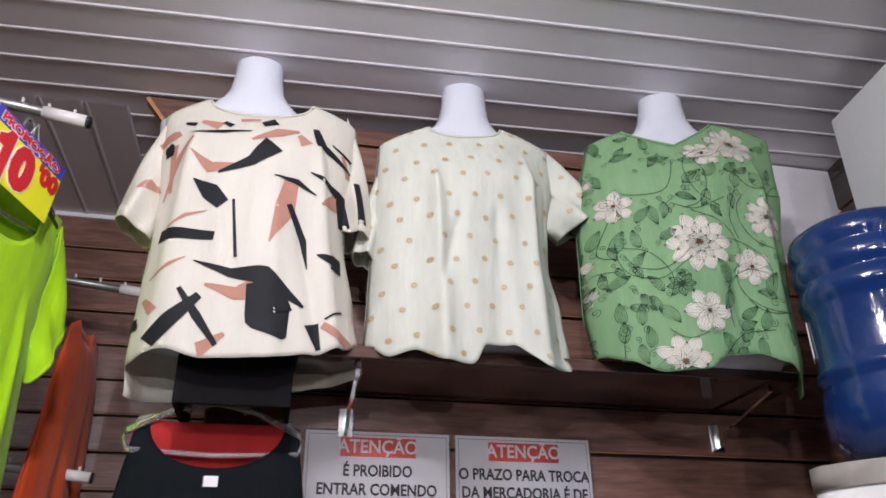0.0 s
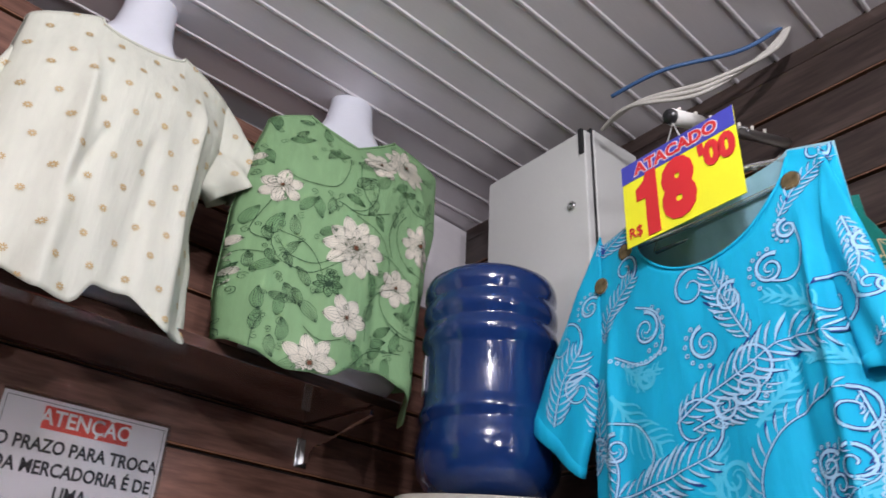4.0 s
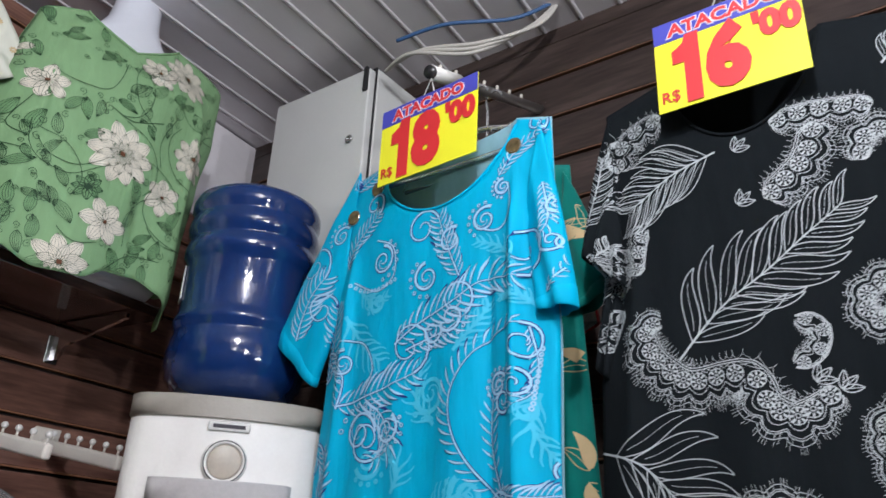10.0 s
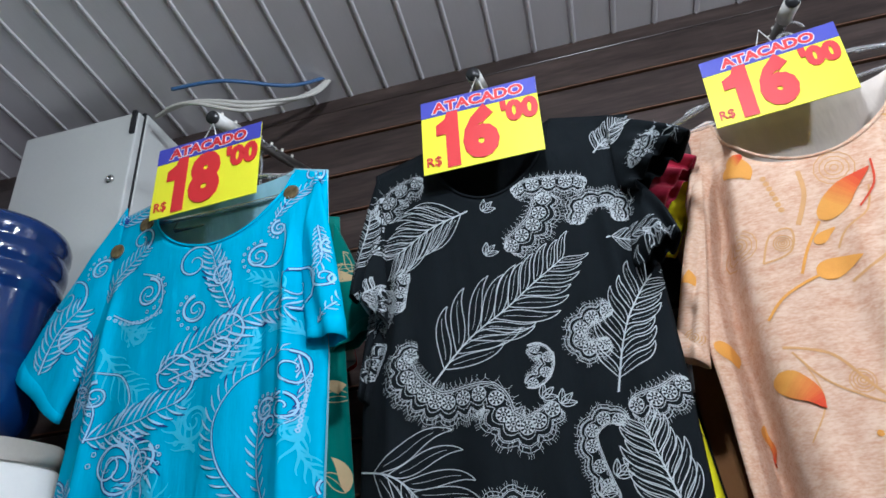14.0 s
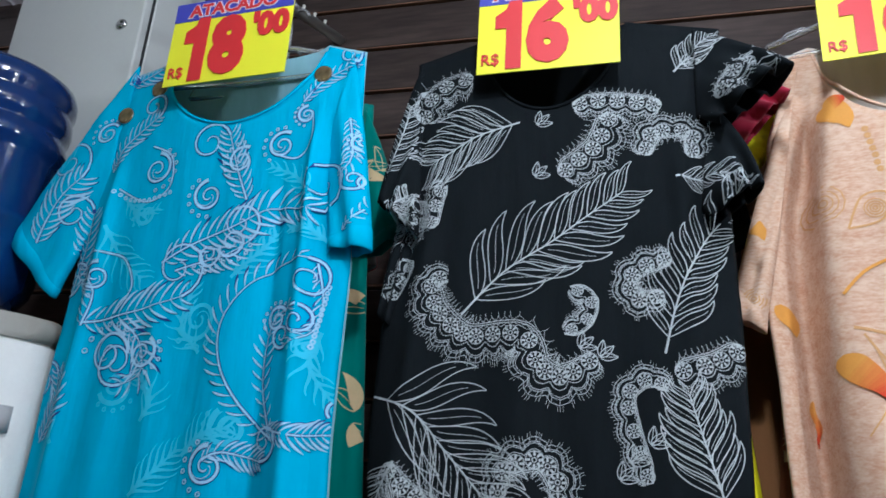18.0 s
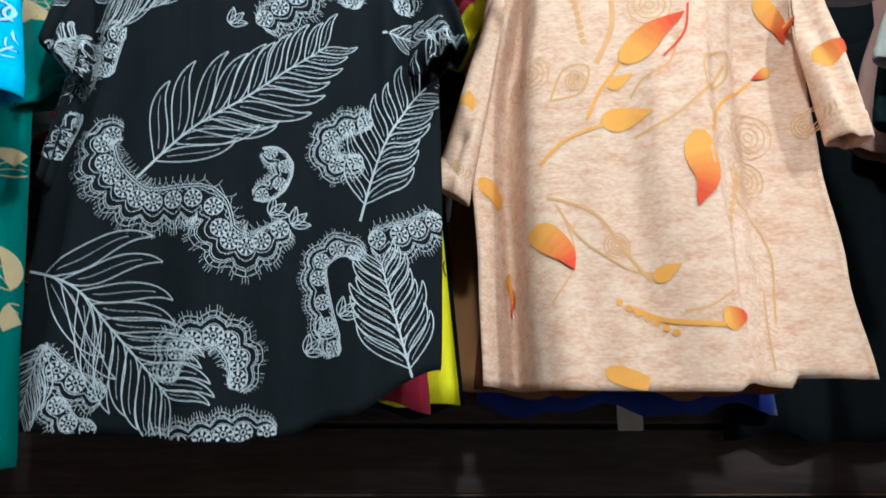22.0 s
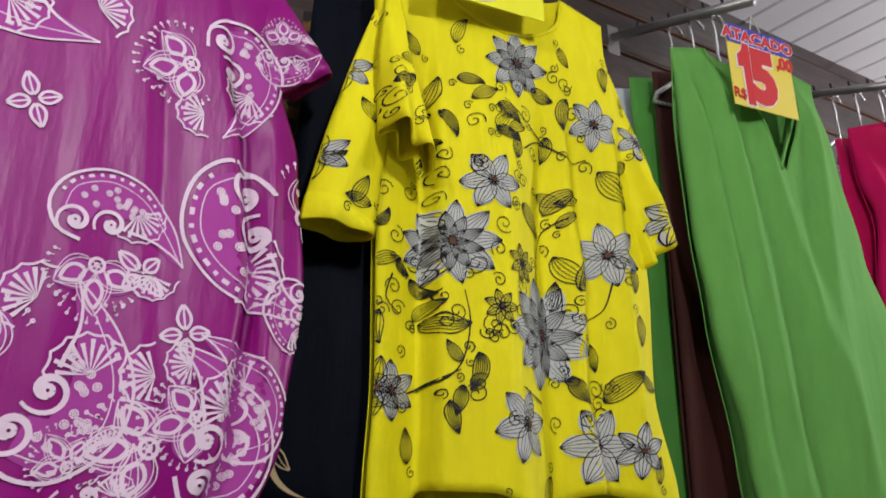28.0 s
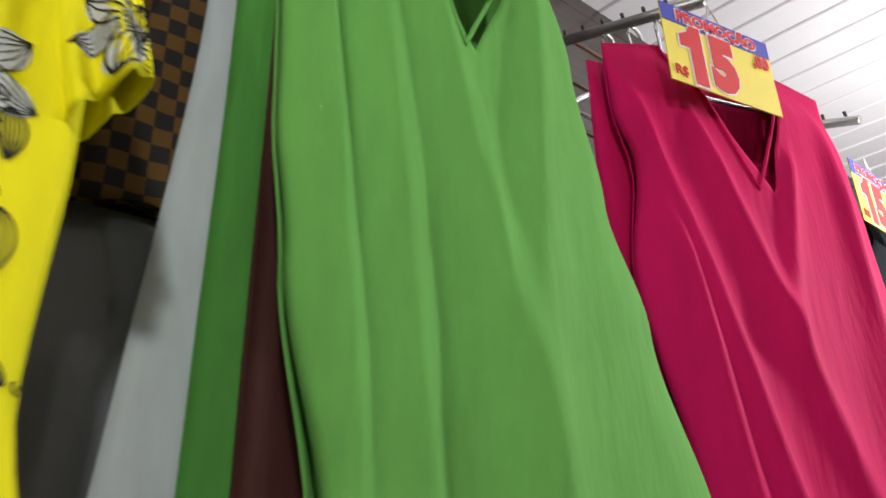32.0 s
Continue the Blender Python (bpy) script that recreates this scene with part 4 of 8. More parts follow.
g_sage = Garment("blouse", "sage green sleeveless top with white flowers", pose(0.775, 1.18, SH - 0.03, 0, 0, -8), C_SAGE, 0.552, neck=0.10, neck_at=-0.012, dip=0.065, kind="v", slope=0.20, cant=0.10, depth=0.11, join=0.5, zoom=(-0.535, -0.433, 1.0455), tail=-0.07,
                 outline=[(0.54, -0.182, 0.238), (0.40, -0.206, 0.230), (0.277, -0.221, 0.212), (0.13, -0.223, 0.20), (0.03, -0.212, 0.198), (-0.03, -0.205, 0.185)],
                 brim=[(-0.21, 0.03), (-0.166, 0.008), (-0.105, -0.018), (-0.037, -0.016), (0.015, 0.012), (0.073, 0.02), (0.125, 0.004), (0.165, -0.012), (0.19, -0.04)],
                 creases=[(-0.15, 0.44, -0.175, 0.0, 0.016, 0.03, 0.02), (0.15, 0.48, 0.15, 0.0, 0.020, 0.03, 0.018), (-0.04, 0.26, -0.07, 0.0, 0.010, 0.025, 0.03), (0.05, 0.2, 0.05, 0.02, -0.012, 0.04, 0.04)], spread=0.16, seed=7, ripple=0.003, group="blouses on mannequins")

# fronts on the east wall
g_blue = Garment("blouse", "turquoise blouse with white paisley scroll print and buttons", local((0.964, 0.619), 10.0, 1.33), C_BLUE, 0.79, neck=0.142, neck_at=0.012, dip=0.145, slope=0.3, cant=-0.04, lining=C_LINING,
                 outline=[(0.76, -0.225, 0.222), (0.60, -0.232, 0.226), (0.53, -0.236, 0.222), (0.40, -0.242, 0.232), (0.20, -0.25, 0.230), (0.0, -0.255, 0.238)],
                 creases=[(0.165, 0.70, 0.185, 0.05, 0.030, 0.022, 0.02), (0.12, 0.60, 0.125, 0.05, -0.012, 0.02, 0.02), (-0.18, 0.66, -0.19, 0.05, 0.02, 0.02, 0.03), (-0.06, 0.42, -0.03, 0.05, 0.008, 0.04, 0.04)],
                 sleeves=[dict(side=-1, top=(-0.20, 0.79), pit=(-0.205, 0.54), out=(-0.378, 0.482), inn=(-0.268, 0.380), thick=0.02, mid=0.022, bulge=0.012), dict(side=1, top=(0.205, 0.755), pit=(0.185, 0.58), out=(0.266, 0.430), inn=(0.205, 0.432), thick=0.02, mid=0.016, bulge=0.010)], seed=2, ripple=0.004, group="blouses on the east wall")
g_black = Garment("blouse", "black blouse with white lace and feather print", local((0.949, 0.116), 7.3, 1.385), C_BLACK, 0.75, neck=0.105, neck_at=0.0, dip=0.15, slope=0.26, cant=0.04,
                  outline=[(0.70, -0.212, 0.238), (0.50, -0.203, 0.235), (0.42, -0.196, 0.238), (0.35, -0.212, 0.24), (0.28, -0.238, 0.242), (0.13, -0.242, 0.242), (0.0, -0.23, 0.24)],
                  brim=[(-0.23, 0.007), (-0.143, 0.004), (0.009, -0.004), (0.063, 0.002), (0.13, 0.023), (0.24, 0.076)],
                  creases=[(0.17, 0.60, 0.19, 0.1, 0.02, 0.03, 0.02), (-0.16, 0.6, -0.2, 0.05, 0.015, 0.02, 0.03)],
                  sleeves=[dict(side=-1, top=(-0.20, 0.70), pit=(-0.19, 0.50), out=(-0.255, 0.475), inn=(-0.188, 0.415), thick=0.018, mid=0.012, bulge=0.006, frill=0.012, waves=3), dict(side=-1, top=(-0.20, 0.60), pit=(-0.19, 0.40), out=(-0.250, 0.31), inn=(-0.205, 0.27), thick=0.014, mid=0.04, bulge=0.006, frill=0.012, waves=3),
                           dict(side=1, top=(0.20, 0.715), pit=(0.20, 0.575), out=(0.318, 0.615), inn=(0.225, 0.548), thick=0.03, mid=0.012, bulge=0.012, frill=0.022, waves=3, fwd=0.03), dict(side=1, top=(0.215, 0.60), pit=(0.20, 0.44), out=(0.272, 0.455), inn=(0.21, 0.415), thick=0.028, mid=0.012, bulge=0.016, frill=0.020, waves=3, fwd=0.02)], seed=4, ripple=0.004, group="blouses on the east wall")
g_peach = Garment("blouse", "peach melange blouse with orange leaf print", local((0.916, -0.417), 14.3, 1.437), C_PEACH, 0.665, neck=0.135, neck_at=-0.035, dip=0.14, slope=0.30, lining=C_LINING_P,
                  outline=[(0.62, -0.210, 0.182), (0.50, -0.242, 0.178), (0.40, -0.258, 0.180), (0.30, -0.258, 0.186), (0.15, -0.250, 0.204), (0.0, -0.245, 0.226)],
                  brim=[(-0.245, 0.010), (-0.183, 0.003), (0.048, 0.001), (0.066, 0.011), (0.126, 0.007), (0.136, 0.022), (0.226, 0.017)],
                  folds=[(-0.62, -0.08, 0.075, 0.14, -1, 0.0, 0.16), (0.38, -0.04, 0.02, 0.06, 1, 0.05, 0.3), (0.34, -0.04, 0.075, 0.65, 1, 0.05, 2.0)], creases=[(-0.185, 0.64, -0.205, 0.0, -0.030, 0.030, 0.012), (0.085, 0.60, 0.10, 0.0, -0.016, 0.012, 0.05), (-0.02, 0.50, -0.03, 0.0, 0.007, 0.04, 0.04)], pleats=[(-0.55, 0.0, 0.12, 0.008, 0.02), (0.28, 0.0, 0.1, 0.006, 0.05)],
                  sleeves=[dict(side=-1, top=(-0.19, 0.635), pit=(-0.235, 0.38), out=(-0.305, 0.268), inn=(-0.262, 0.240), thick=0.016, mid=0.03, bulge=0.008), dict(side=1, top=(0.165, 0.64), pit=(0.160, 0.45), out=(0.238, 0.308), inn=(0.186, 0.306), thick=0.024, mid=0.022, bulge=0.008)], seed=6, group="blouses on the east wall")
g_purple = Garment("blouse", "magenta satin blouse with white paisley print", local((0.865, -0.972), 5.1, 1.395), C_PURPLE, 0.705, neck=0.10, neck_at=0.02, dip=0.11, kind="v", slope=0.30, tail=0.035, hem_wave=0.004,
                   outline=[(0.65, -0.185, 0.215), (0.50, -0.182, 0.236), (0.40, -0.187, 0.262), (0.26, -0.184, 0.276), (0.11, -0.180, 0.262), (0.0, -0.182, 0.225)], brim=[(-0.182, 0.022), (0.04, 0.032), (0.13, 0.030), (0.225, 0.014)],
                   folds=[(0.62, 0.06, 0.035, 0.08, 1, 0.1, 0.12)], creases=[(-0.135, 0.66, -0.125, 0.05, 0.020, 0.035, 0.016), (0.10, 0.55, 0.14, 0.05, -0.010, 0.02, 0.03), (0.23, 0.45, 0.235, 0.03, 0.02, 0.02, 0.02)],
                   sleeves=[dict(side=-1, top=(-0.165, 0.67), pit=(-0.150, 0.54), out=(-0.228, 0.412), inn=(-0.160, 0.450), thick=0.042, mid=0.015, bulge=0.045), dict(side=1, top=(0.19, 0.655), pit=(0.21, 0.47), out=(0.292, 0.522), inn=(0.245, 0.488), thick=0.026, mid=0.03, bulge=0.008)], seed=8, ripple=0.004, group="blouses on the east wall")
g_yellow = Garment("blouse", "bright yellow blouse with grey flower print", local((0.796, -1.498), 12.7, 1.44), C_YELLOW, 0.70, neck=0.108, neck_at=-0.01, dip=0.105, slope=0.36,
                   outline=[(0.64, -0.185, 0.170), (0.50, -0.18, 0.196), (0.40, -0.176, 0.212), (0.28, -0.174, 0.214), (0.135, -0.172, 0.208), (0.0, -0.178, 0.232)], brim=[(-0.178, -0.016), (-0.125, -0.007), (-0.113, 0.013), (-0.056, 0.011), (0.015, -0.010), (0.113, 0.010), (0.232, -0.010)],
                   folds=[(-0.58, -0.05, 0.05, 0.07, -1, 0.08, 0.35), (0.32, 0.05, 0.035, 0.12, 1, 0.12, 0.22)], creases=[(0.15, 0.55, 0.175, 0.05, 0.018, 0.025, 0.016), (0.05, 0.50, 0.06, 0.0, -0.012, 0.03, 0.03), (-0.05, 0.56, -0.06, 0.0, 0.010, 0.018, 0.022), (0.10, 0.40, 0.115, 0.0, 0.010, 0.018, 0.016)], pleats=[(0.20, 0.0, 0.20, -0.030, 0.06), (-0.2, 0.0, 0.16, 0.014, 0.1)],
                   sleeves=[dict(side=-1, top=(-0.172, 0.63), pit=(-0.165, 0.42), out=(-0.266, 0.298), inn=(-0.180, 0.290), thick=0.026, mid=0.03, bulge=0.012), dict(side=-1, top=(-0.165, 0.655), pit=(-0.145, 0.52), out=(-0.185, 0.415), inn=(-0.118, 0.372), thick=0.022, mid=0.012, bulge=0.02, frill=0.014, waves=2, fwd=0.028), dict(side=1, top=(0.155, 0.63), pit=(0.175, 0.42), out=(0.250, 0.345), inn=(0.205, 0.300), thick=0.03, mid=0.03, bulge=0.016, frill=0.010, waves=2)], seed=9, ripple=0.004, group="blouses on the east wall")
g_green = Garment("blouse", "leaf green sleeveless crepe top with V neck", local((0.740, -2.055), 12.7, 1.33), C_GREEN, 0.86, neck=0.105, neck_at=-0.012, dip=0.225, kind="v", slope=0.25,
                  outline=[(0.83, -0.190, 0.140), (0.69, -0.196, 0.166), (0.52, -0.192, 0.195), (0.38, -0.178, 0.240), (0.17, -0.142, 0.302), (0.0, -0.12, 0.335)],
                  creases=[(-0.180, 0.86, -0.112, 0.02, 0.034, 0.055, 0.022), (-0.125, 0.86, -0.052, 0.02, 0.024, 0.046, 0.032), (-0.080, 0.86, 0.050, 0.20, 0.017, 0.040, 0.036), (0.105, 0.86, 0.030, 0.10, 0.020, 0.038, 0.050), (0.0, 0.60, 0.012, 0.30, 0.005, 0.012, 0.014)], seed=11, group="blouses on the east wall", ripple=0.001)
g_pink = Garment("blouse", "raspberry pink sleeveless crepe top with V neck", local((0.652, -2.511), 17.8, 1.33), C_PINK, 0.845, neck=0.115, neck_at=0.018, dip=0.232, kind="v", slope=0.22, cant=0.10,
                 outline=[(0.82, -0.200, 0.25), (0.70, -0.200, 0.275), (0.615, -0.175, 0.285), (0.47, -0.200, 0.295), (0.20, -0.150, 0.325), (0.0, -0.12, 0.34)],
                 creases=[(-0.170, 0.62, -0.085, 0.10, 0.030, 0.050, 0.022), (-0.205, 0.82, -0.015, 0.10, 0.026, 0.040, 0.028), (-0.105, 0.76, 0.085, 0.22, 0.016, 0.030, 0.034), (0.105, 0.72, 0.028, 0.45, 0.012, 0.020, 0.028), (0.20, 0.84, 0.205, 0.02, 0.022, 0.045, 0.045)], seed=12, group="blouses on the east wall", ripple=0.001)

# round buttons on the turquoise blouse
M_HORN = surface("horn_button", (0.12, 0.085, 0.04), 0.25, vary=0.5, scale=60)
for bx, bz, side in ((-0.196, 2.018, -1), (-0.138, 2.06, -1), (0.160, 2.05, 1)):
    z = bz - 1.33
    btn = part("button", lathe([(0.0135, 0.0), (0.0145, 0.002), (0.0135, 0.0045), (0.010, 0.0035), (0.003, 0.0035)], 24), M_HORN, g_blue.e, "mottled brown button", m=pose(bx, g_blue.fy(bx, z) - 0.001, z, 90))
    part("rim", lathe([(0.0150, 0.0005), (0.0155, 0.002), (0.0146, 0.003)], 24, False), M_STEEL, btn, "thin metal rim")
for g, mat in ((g_blue, C_BLUE), (g_black, C_BLACK), (g_peach, C_PEACH), (g_purple, C_PURPLE), (g_yellow, C_YELLOW), (g_green, C_GREEN), (g_pink, C_PINK), (g_sage, C_SAGE), (g_ivory, C_IVORY), (g_cream, C_CREAM)):
    bind_neck(g, mat)


# ---- printed motifs: flat ribbons laid on the cloth ----
class Ink:
    """Collects ribbons of one colour on one garment."""

    def __init__(self, g, name, material, lift=0.0012, label=""):
        self.g, self.name, self.mat, self.lift, self.label = g, name, material, lift, label
        self.bm = bmesh.new()
        if not g.trees:
            g.trees.append(g.tree())
        self.tree = g.trees[0]

    def drop(self, x, z):
        ox, oz, k = self.g.zoom
        x, z = ox + (x - ox) * k, oz + (z - oz) * k
        hit, nor, _, _ = self.tree.ray_cast(Vector((x, -0.6, z)), Vector((0, 1, 0)), 1.0)
        if hit is None:
            return None
        if nor.y > 0:
            nor = -nor
        if nor.y > -0.12:
            return None
        return hit + nor * self.lift

    def ribbon(self, pts, width, across=0):
        """A strip along 2D points; width is one number or a function of 0..1."""
        n = len(pts)
        if n < 2:
            return
        prev = None
        for i, p in enumerate(pts):
            a, b = pts[max(i - 1, 0)], pts[min(i + 1, n - 1)]
            dx, dz = b[0] - a[0], b[1] - a[1]
            ln = math.hypot(dx, dz) or 1
            w = (width(i / (n - 1)) if callable(width) else width) / 2
            k = across or (1 + min(4, int(w * 2 / 0.009)))
            row = []
            for j in range(k + 1):
                o = -w + 2 * w * j / k
                q = self.drop(p[0] - dz / ln * o, p[1] + dx / ln * o)
                if q is None:
                    row = None
                    break
                row.append(q)
            if row and prev and len(prev) == len(row):
                if max((u - v).length for u, v in zip(prev, row)) < 0.06:
                    va = [self.bm.verts.new(q) for q in prev]
                    vb = [self.bm.verts.new(q) for q in row]
                    for j in range(len(row) - 1):
                        self.bm.faces.new((va[j], va[j + 1], vb[j + 1], vb[j]))
            prev = row if row is None or not prev or len(prev) == len(row) else row
        return

    def done(self):
        bmesh.ops.remove_doubles(self.bm, verts=self.bm.verts[:], dist=0.00005)
        bmesh.ops.recalc_face_normals(self.bm, faces=self.bm.faces[:])
        return tagged(part(self.name, self.bm, self.mat, self.g.body, self.label), kind="stuff")


def spline(pts, step=0.007):
    """A smooth 2D line through points."""
    out = []
    n = len(pts)
    for i in range(n - 1):
        p0, p1, p2, p3 = pts[max(i - 1, 0)], pts[i], pts[i + 1], pts[min(i + 2, n - 1)]
        k = max(2, int(math.hypot(p2[0] - p1[0], p2[1] - p1[1]) / step))
        for j in range(k):
            t = j / k
            out.append(tuple(0.5 * (2 * b + (c - a) * t + (2 * a - 5 * b + 4 * c - d) * t * t + (3 * b - a - 3 * c + d) * t ** 3) for a, b, c, d in zip(p0, p1, p2, p3)))
    out.append(tuple(pts[-1]))
    return out


def arc(cx, cz, r, a0, a1, n=14, squash=1.0):
    return [(cx + r * math.cos(radians(a0 + (a1 - a0) * k / n)), cz + squash * r * math.sin(radians(a0 + (a1 - a0) * k / n))) for k in range(n + 1)]


def curl(cx, cz, r, turn, loops=1.5, hand=1, n=26):
    """A spiral that winds in to (cx, cz); it starts at angle turn, r out."""
    return [(cx + r * (1 - 0.85 * k / n) * math.cos(radians(turn) + hand * 2 * math.pi * loops * k / n), cz + r * (1 - 0.85 * k / n) * math.sin(radians(turn) + hand * 2 * math.pi * loops * k / n)) for k in range(n + 1)]


def along(line, t):
    f = max(0.0, min(0.999, t)) * (len(line) - 1)
    i = int(f)
    a, b = line[i], line[min(i + 1, len(line) - 1)]
    d = math.atan2(b[1] - a[1], b[0] - a[0])
    return (a[0] + (b[0] - a[0]) * (f - i), a[1] + (b[1] - a[1]) * (f - i), d)


def pod(w):
    return lambda t: w * math.sin(math.pi * min(1, max(0.0, t)) ** 0.8) ** 0.9 + 0.0004


def lobe(w):
    return lambda t: w * math.sin(math.pi * min(1, max(0.0, t)) ** 1.35) ** 0.8 + 0.0004


def petal(x, z, ang, length, w, bend=0.0, n=12):
    """Spine of a leaf or petal from its foot."""
    a = radians(ang)
    return [(x + length * t * math.cos(a + bend * t), z + length * t * math.sin(a + bend * t)) for t in (k / n for k in range(n + 1))]


def edge_lines(ink, spine, w, line, stripes=0, tip=0.0):
    """Outline of a petal, with lines inside it."""
    n = len(spine) - 1
    prof = pod(w)
    for side in [-1, 1] + [(-1 + 2 * (k + 1) / (stripes + 1)) * 0.92 for k in range(stripes)]:
        out = []
        for i, p in enumerate(spine):
            a, b = spine[max(i - 1, 0)], spine[min(i + 1, n)]
            dx, dz = b[0] - a[0], b[1] - a[1]
            ln = math.hypot(dx, dz) or 1
            o = side * prof(i / n) / 2
            out.append((p[0] - dz / ln * o, p[1] + dx / ln * o))
        ink.ribbon(out, line if abs(side) == 1 else line * 0.7, 1)


def feather(ink, anchors, reach, barbs=9, line=0.0013, lean=28, taper=0.6, sides=(-1, 1), double=True, sweep=0.55):
    stem = spline(anchors)
    ink.ribbon(stem, lambda t: line * (2.2 - 1.2 * t))
    for k in range(barbs):
        t = 0.12 + 0.84 * k / (barbs - 1)
        x, z, d = along(stem, t)
        for s in sides:
            ln = reach * (0.55 + 0.45 * math.sin(math.pi * (0.2 + 0.7 * t))) * (1 - (1 - taper) * t) * random.uniform(0.88, 1.1)
            sp = [(x, z)]
            for j in range(14):
                h = d + s * radians(lean - 6 * t + 30 * math.sin(math.pi * j / 13) - 20 * j / 13)
                sp.append((sp[-1][0] + ln / 14 * math.cos(h), sp[-1][1] + ln / 14 * math.sin(h)))
            if double:
                edge_lines(ink, sp, ln * 0.19, line * 1.0, 0)
                ink.ribbon(sp[2:12], line * 0.5, 1)
            else:
                ink.ribbon(sp, lambda q: line * (1.9 - 1.3 * q))


def ring(ink, x, z, r, line):
    ink.ribbon(arc(x, z, r, 0, 360, 12), line, 1)


def blossom_dot(ink, x, z, r, line):
    """Small openwork flower of a lace."""
    ring(ink, x, z, r, line)
    for k in range(6):
        a = k * math.pi / 3
        ink.ribbon([(x + 0.15 * r * math.cos(a), z + 0.15 * r * math.sin(a)), (x + 0.75 * r * math.cos(a), z + 0.75 * r * math.sin(a))], r * 0.38, 1)


def lace(ink, anchors, width, side=1, line=0.00085, pitch=0.024, net=True):
    """A lace band round a line: net, a row of openwork discs, scallops in steps and a fringe."""
    path = spline(anchors)
    total = sum(math.hypot(b[0] - a[0], b[1] - a[1]) for a, b in zip(path, path[1:]))
    n = max(2, round(total / pitch))
    pitch = total / n

    def off(t, o):
        x, z, d = along(path, t)
        o = (o - 0.42 * width) * (0.45 + 0.55 * min(1.0, 7 * min(t, 1 - t)))
        return (x - math.sin(d) * o * side, z + math.cos(d) * o * side)

    for o in (0.0, 0.05):
        ink.ribbon([off(q / (4 * n), width * o) for q in range(4 * n + 1)], line * 1.3, 1)
    for k in range(n):
        t = (k + 0.5) / n
        cx, cz = off(t, width * 0.30)
        r = min(pitch * 0.44, width * 0.26)
        ring(ink, cx, cz, r, line * 1.3)
        ring(ink, cx, cz, r * 0.26, line * 1.5)
        for q in range(8):
            a = q * math.pi / 4
            ink.ribbon([(cx + r * 0.45 * math.cos(a), cz + r * 0.45 * math.sin(a)), (cx + r * 0.92 * math.cos(a), cz + r * 0.92 * math.sin(a))], r * 0.26, 1)
        for lv, h in ((0.44, 0.16), (0.58, 0.18), (0.63, 0.18), (0.76, 0.17)):
            ink.ribbon([off((k + q / 8) / n, width * (lv + h * math.sin(math.pi * q / 8))) for q in range(9)], line, 1)
        for q in range(5):
            u = (k + (q + 0.5) / 5) / n
            h0, h1 = 0.60 + 0.18 * math.sin(math.pi * (q + 0.5) / 5), 0.74 + 0.17 * math.sin(math.pi * (q + 0.5) / 5)
            ink.ribbon([off(u, width * h0), off(u, width * h1)], line * 0.8, 1)
        for q in range(7):
            u = (k + (q + 0.5) / 7) / n
            h = 0.80 + 0.16 * math.sin(math.pi * (q + 0.5) / 7)
            ink.ribbon([off(u, width * h), off(u, width * (h + 0.12))], line * 0.6, 1)
    if net and width > 0.036:
        for row in range(2):
            for q in range(3 * n):
                lo, hi = -0.11 * row * width, -0.11 * (row + 1) * width
                ink.ribbon([off((q + 0.5 * row) / (3 * n), lo), off((q + 0.5) / (3 * n), hi)], line * 0.6, 1)
                ink.ribbon([off(min(1.0, (q + 1 - 0.5 * row) / (3 * n)), lo), off((q + 0.5) / (3 * n), hi)], line * 0.6, 1)
    if net:
        for q in range(3 * n):
            ink.ribbon([off(q / (3 * n), width * 0.05), off((q + 1) / (3 * n), width * 0.15)], line * 0.7, 1)
            ink.ribbon([off((q + 1) / (3 * n), width * 0.05), off(q / (3 * n), width * 0.15)], line * 0.7, 1)


def plume(ink, anchors, reach, leaves=12, line=0.0016, sides=(1,), hand=1):
    """Curved stem with drop-shaped leaflets and a curl at its head."""
    stem = spline(anchors)
    ink.ribbon(stem, lambda t: line * (1.7 - 0.9 * t))
    leaves = round(leaves * 1.35)
    for k in range(leaves):
        x, z, d = along(stem, 0.04 + 0.92 * k / (leaves - 1))
        for s in sides:
            ln = 0.92 * reach * (0.62 + 0.45 * math.sin(math.pi * k / (leaves - 1))) * random.uniform(0.85, 1.15)
            sp = petal(x, z, math.degrees(d) + s * 64, ln, 0, bend=-s * 0.35)
            ink.ribbon(sp, lobe(0.075 * ln + 0.0006 + 0.7 * (line - 0.0018)), 2)
    x, z, d = along(stem, 0.995)
    r = reach * 0.95
    cx, cz = x - hand * r * math.sin(d), z + hand * r * math.cos(d)
    ink.ribbon(curl(cx, cz, r, math.degrees(d) - hand * 90, 1.4, hand), lambda t: line * (2.2 - 1.2 * t))


def scroll(ink, x, z, r, turn, hand=1, line=0.0018, beads=7, tail=()):
    """A spiral with beads round it."""
    sp = curl(x, z, r, turn, 1.6, hand, 32)
    ink.ribbon(sp, lambda t: line * (2.3 - 1.3 * t))
    ink.ribbon(curl(x, z, r * 1.13, turn, 0.8, hand, 22), line * 0.6)
    for k in range(beads):
        a = radians(turn) + hand * (0.5 + 0.42 * k)
        ring(ink, x + 1.28 * r * math.cos(a), z + 1.28 * r * math.sin(a), r * 0.1, line * 0.9)
    if tail:
        ink.ribbon(spline([(x + r * math.cos(radians(turn)), z + r * math.sin(radians(turn)))] + list(tail)), line * 1.4)


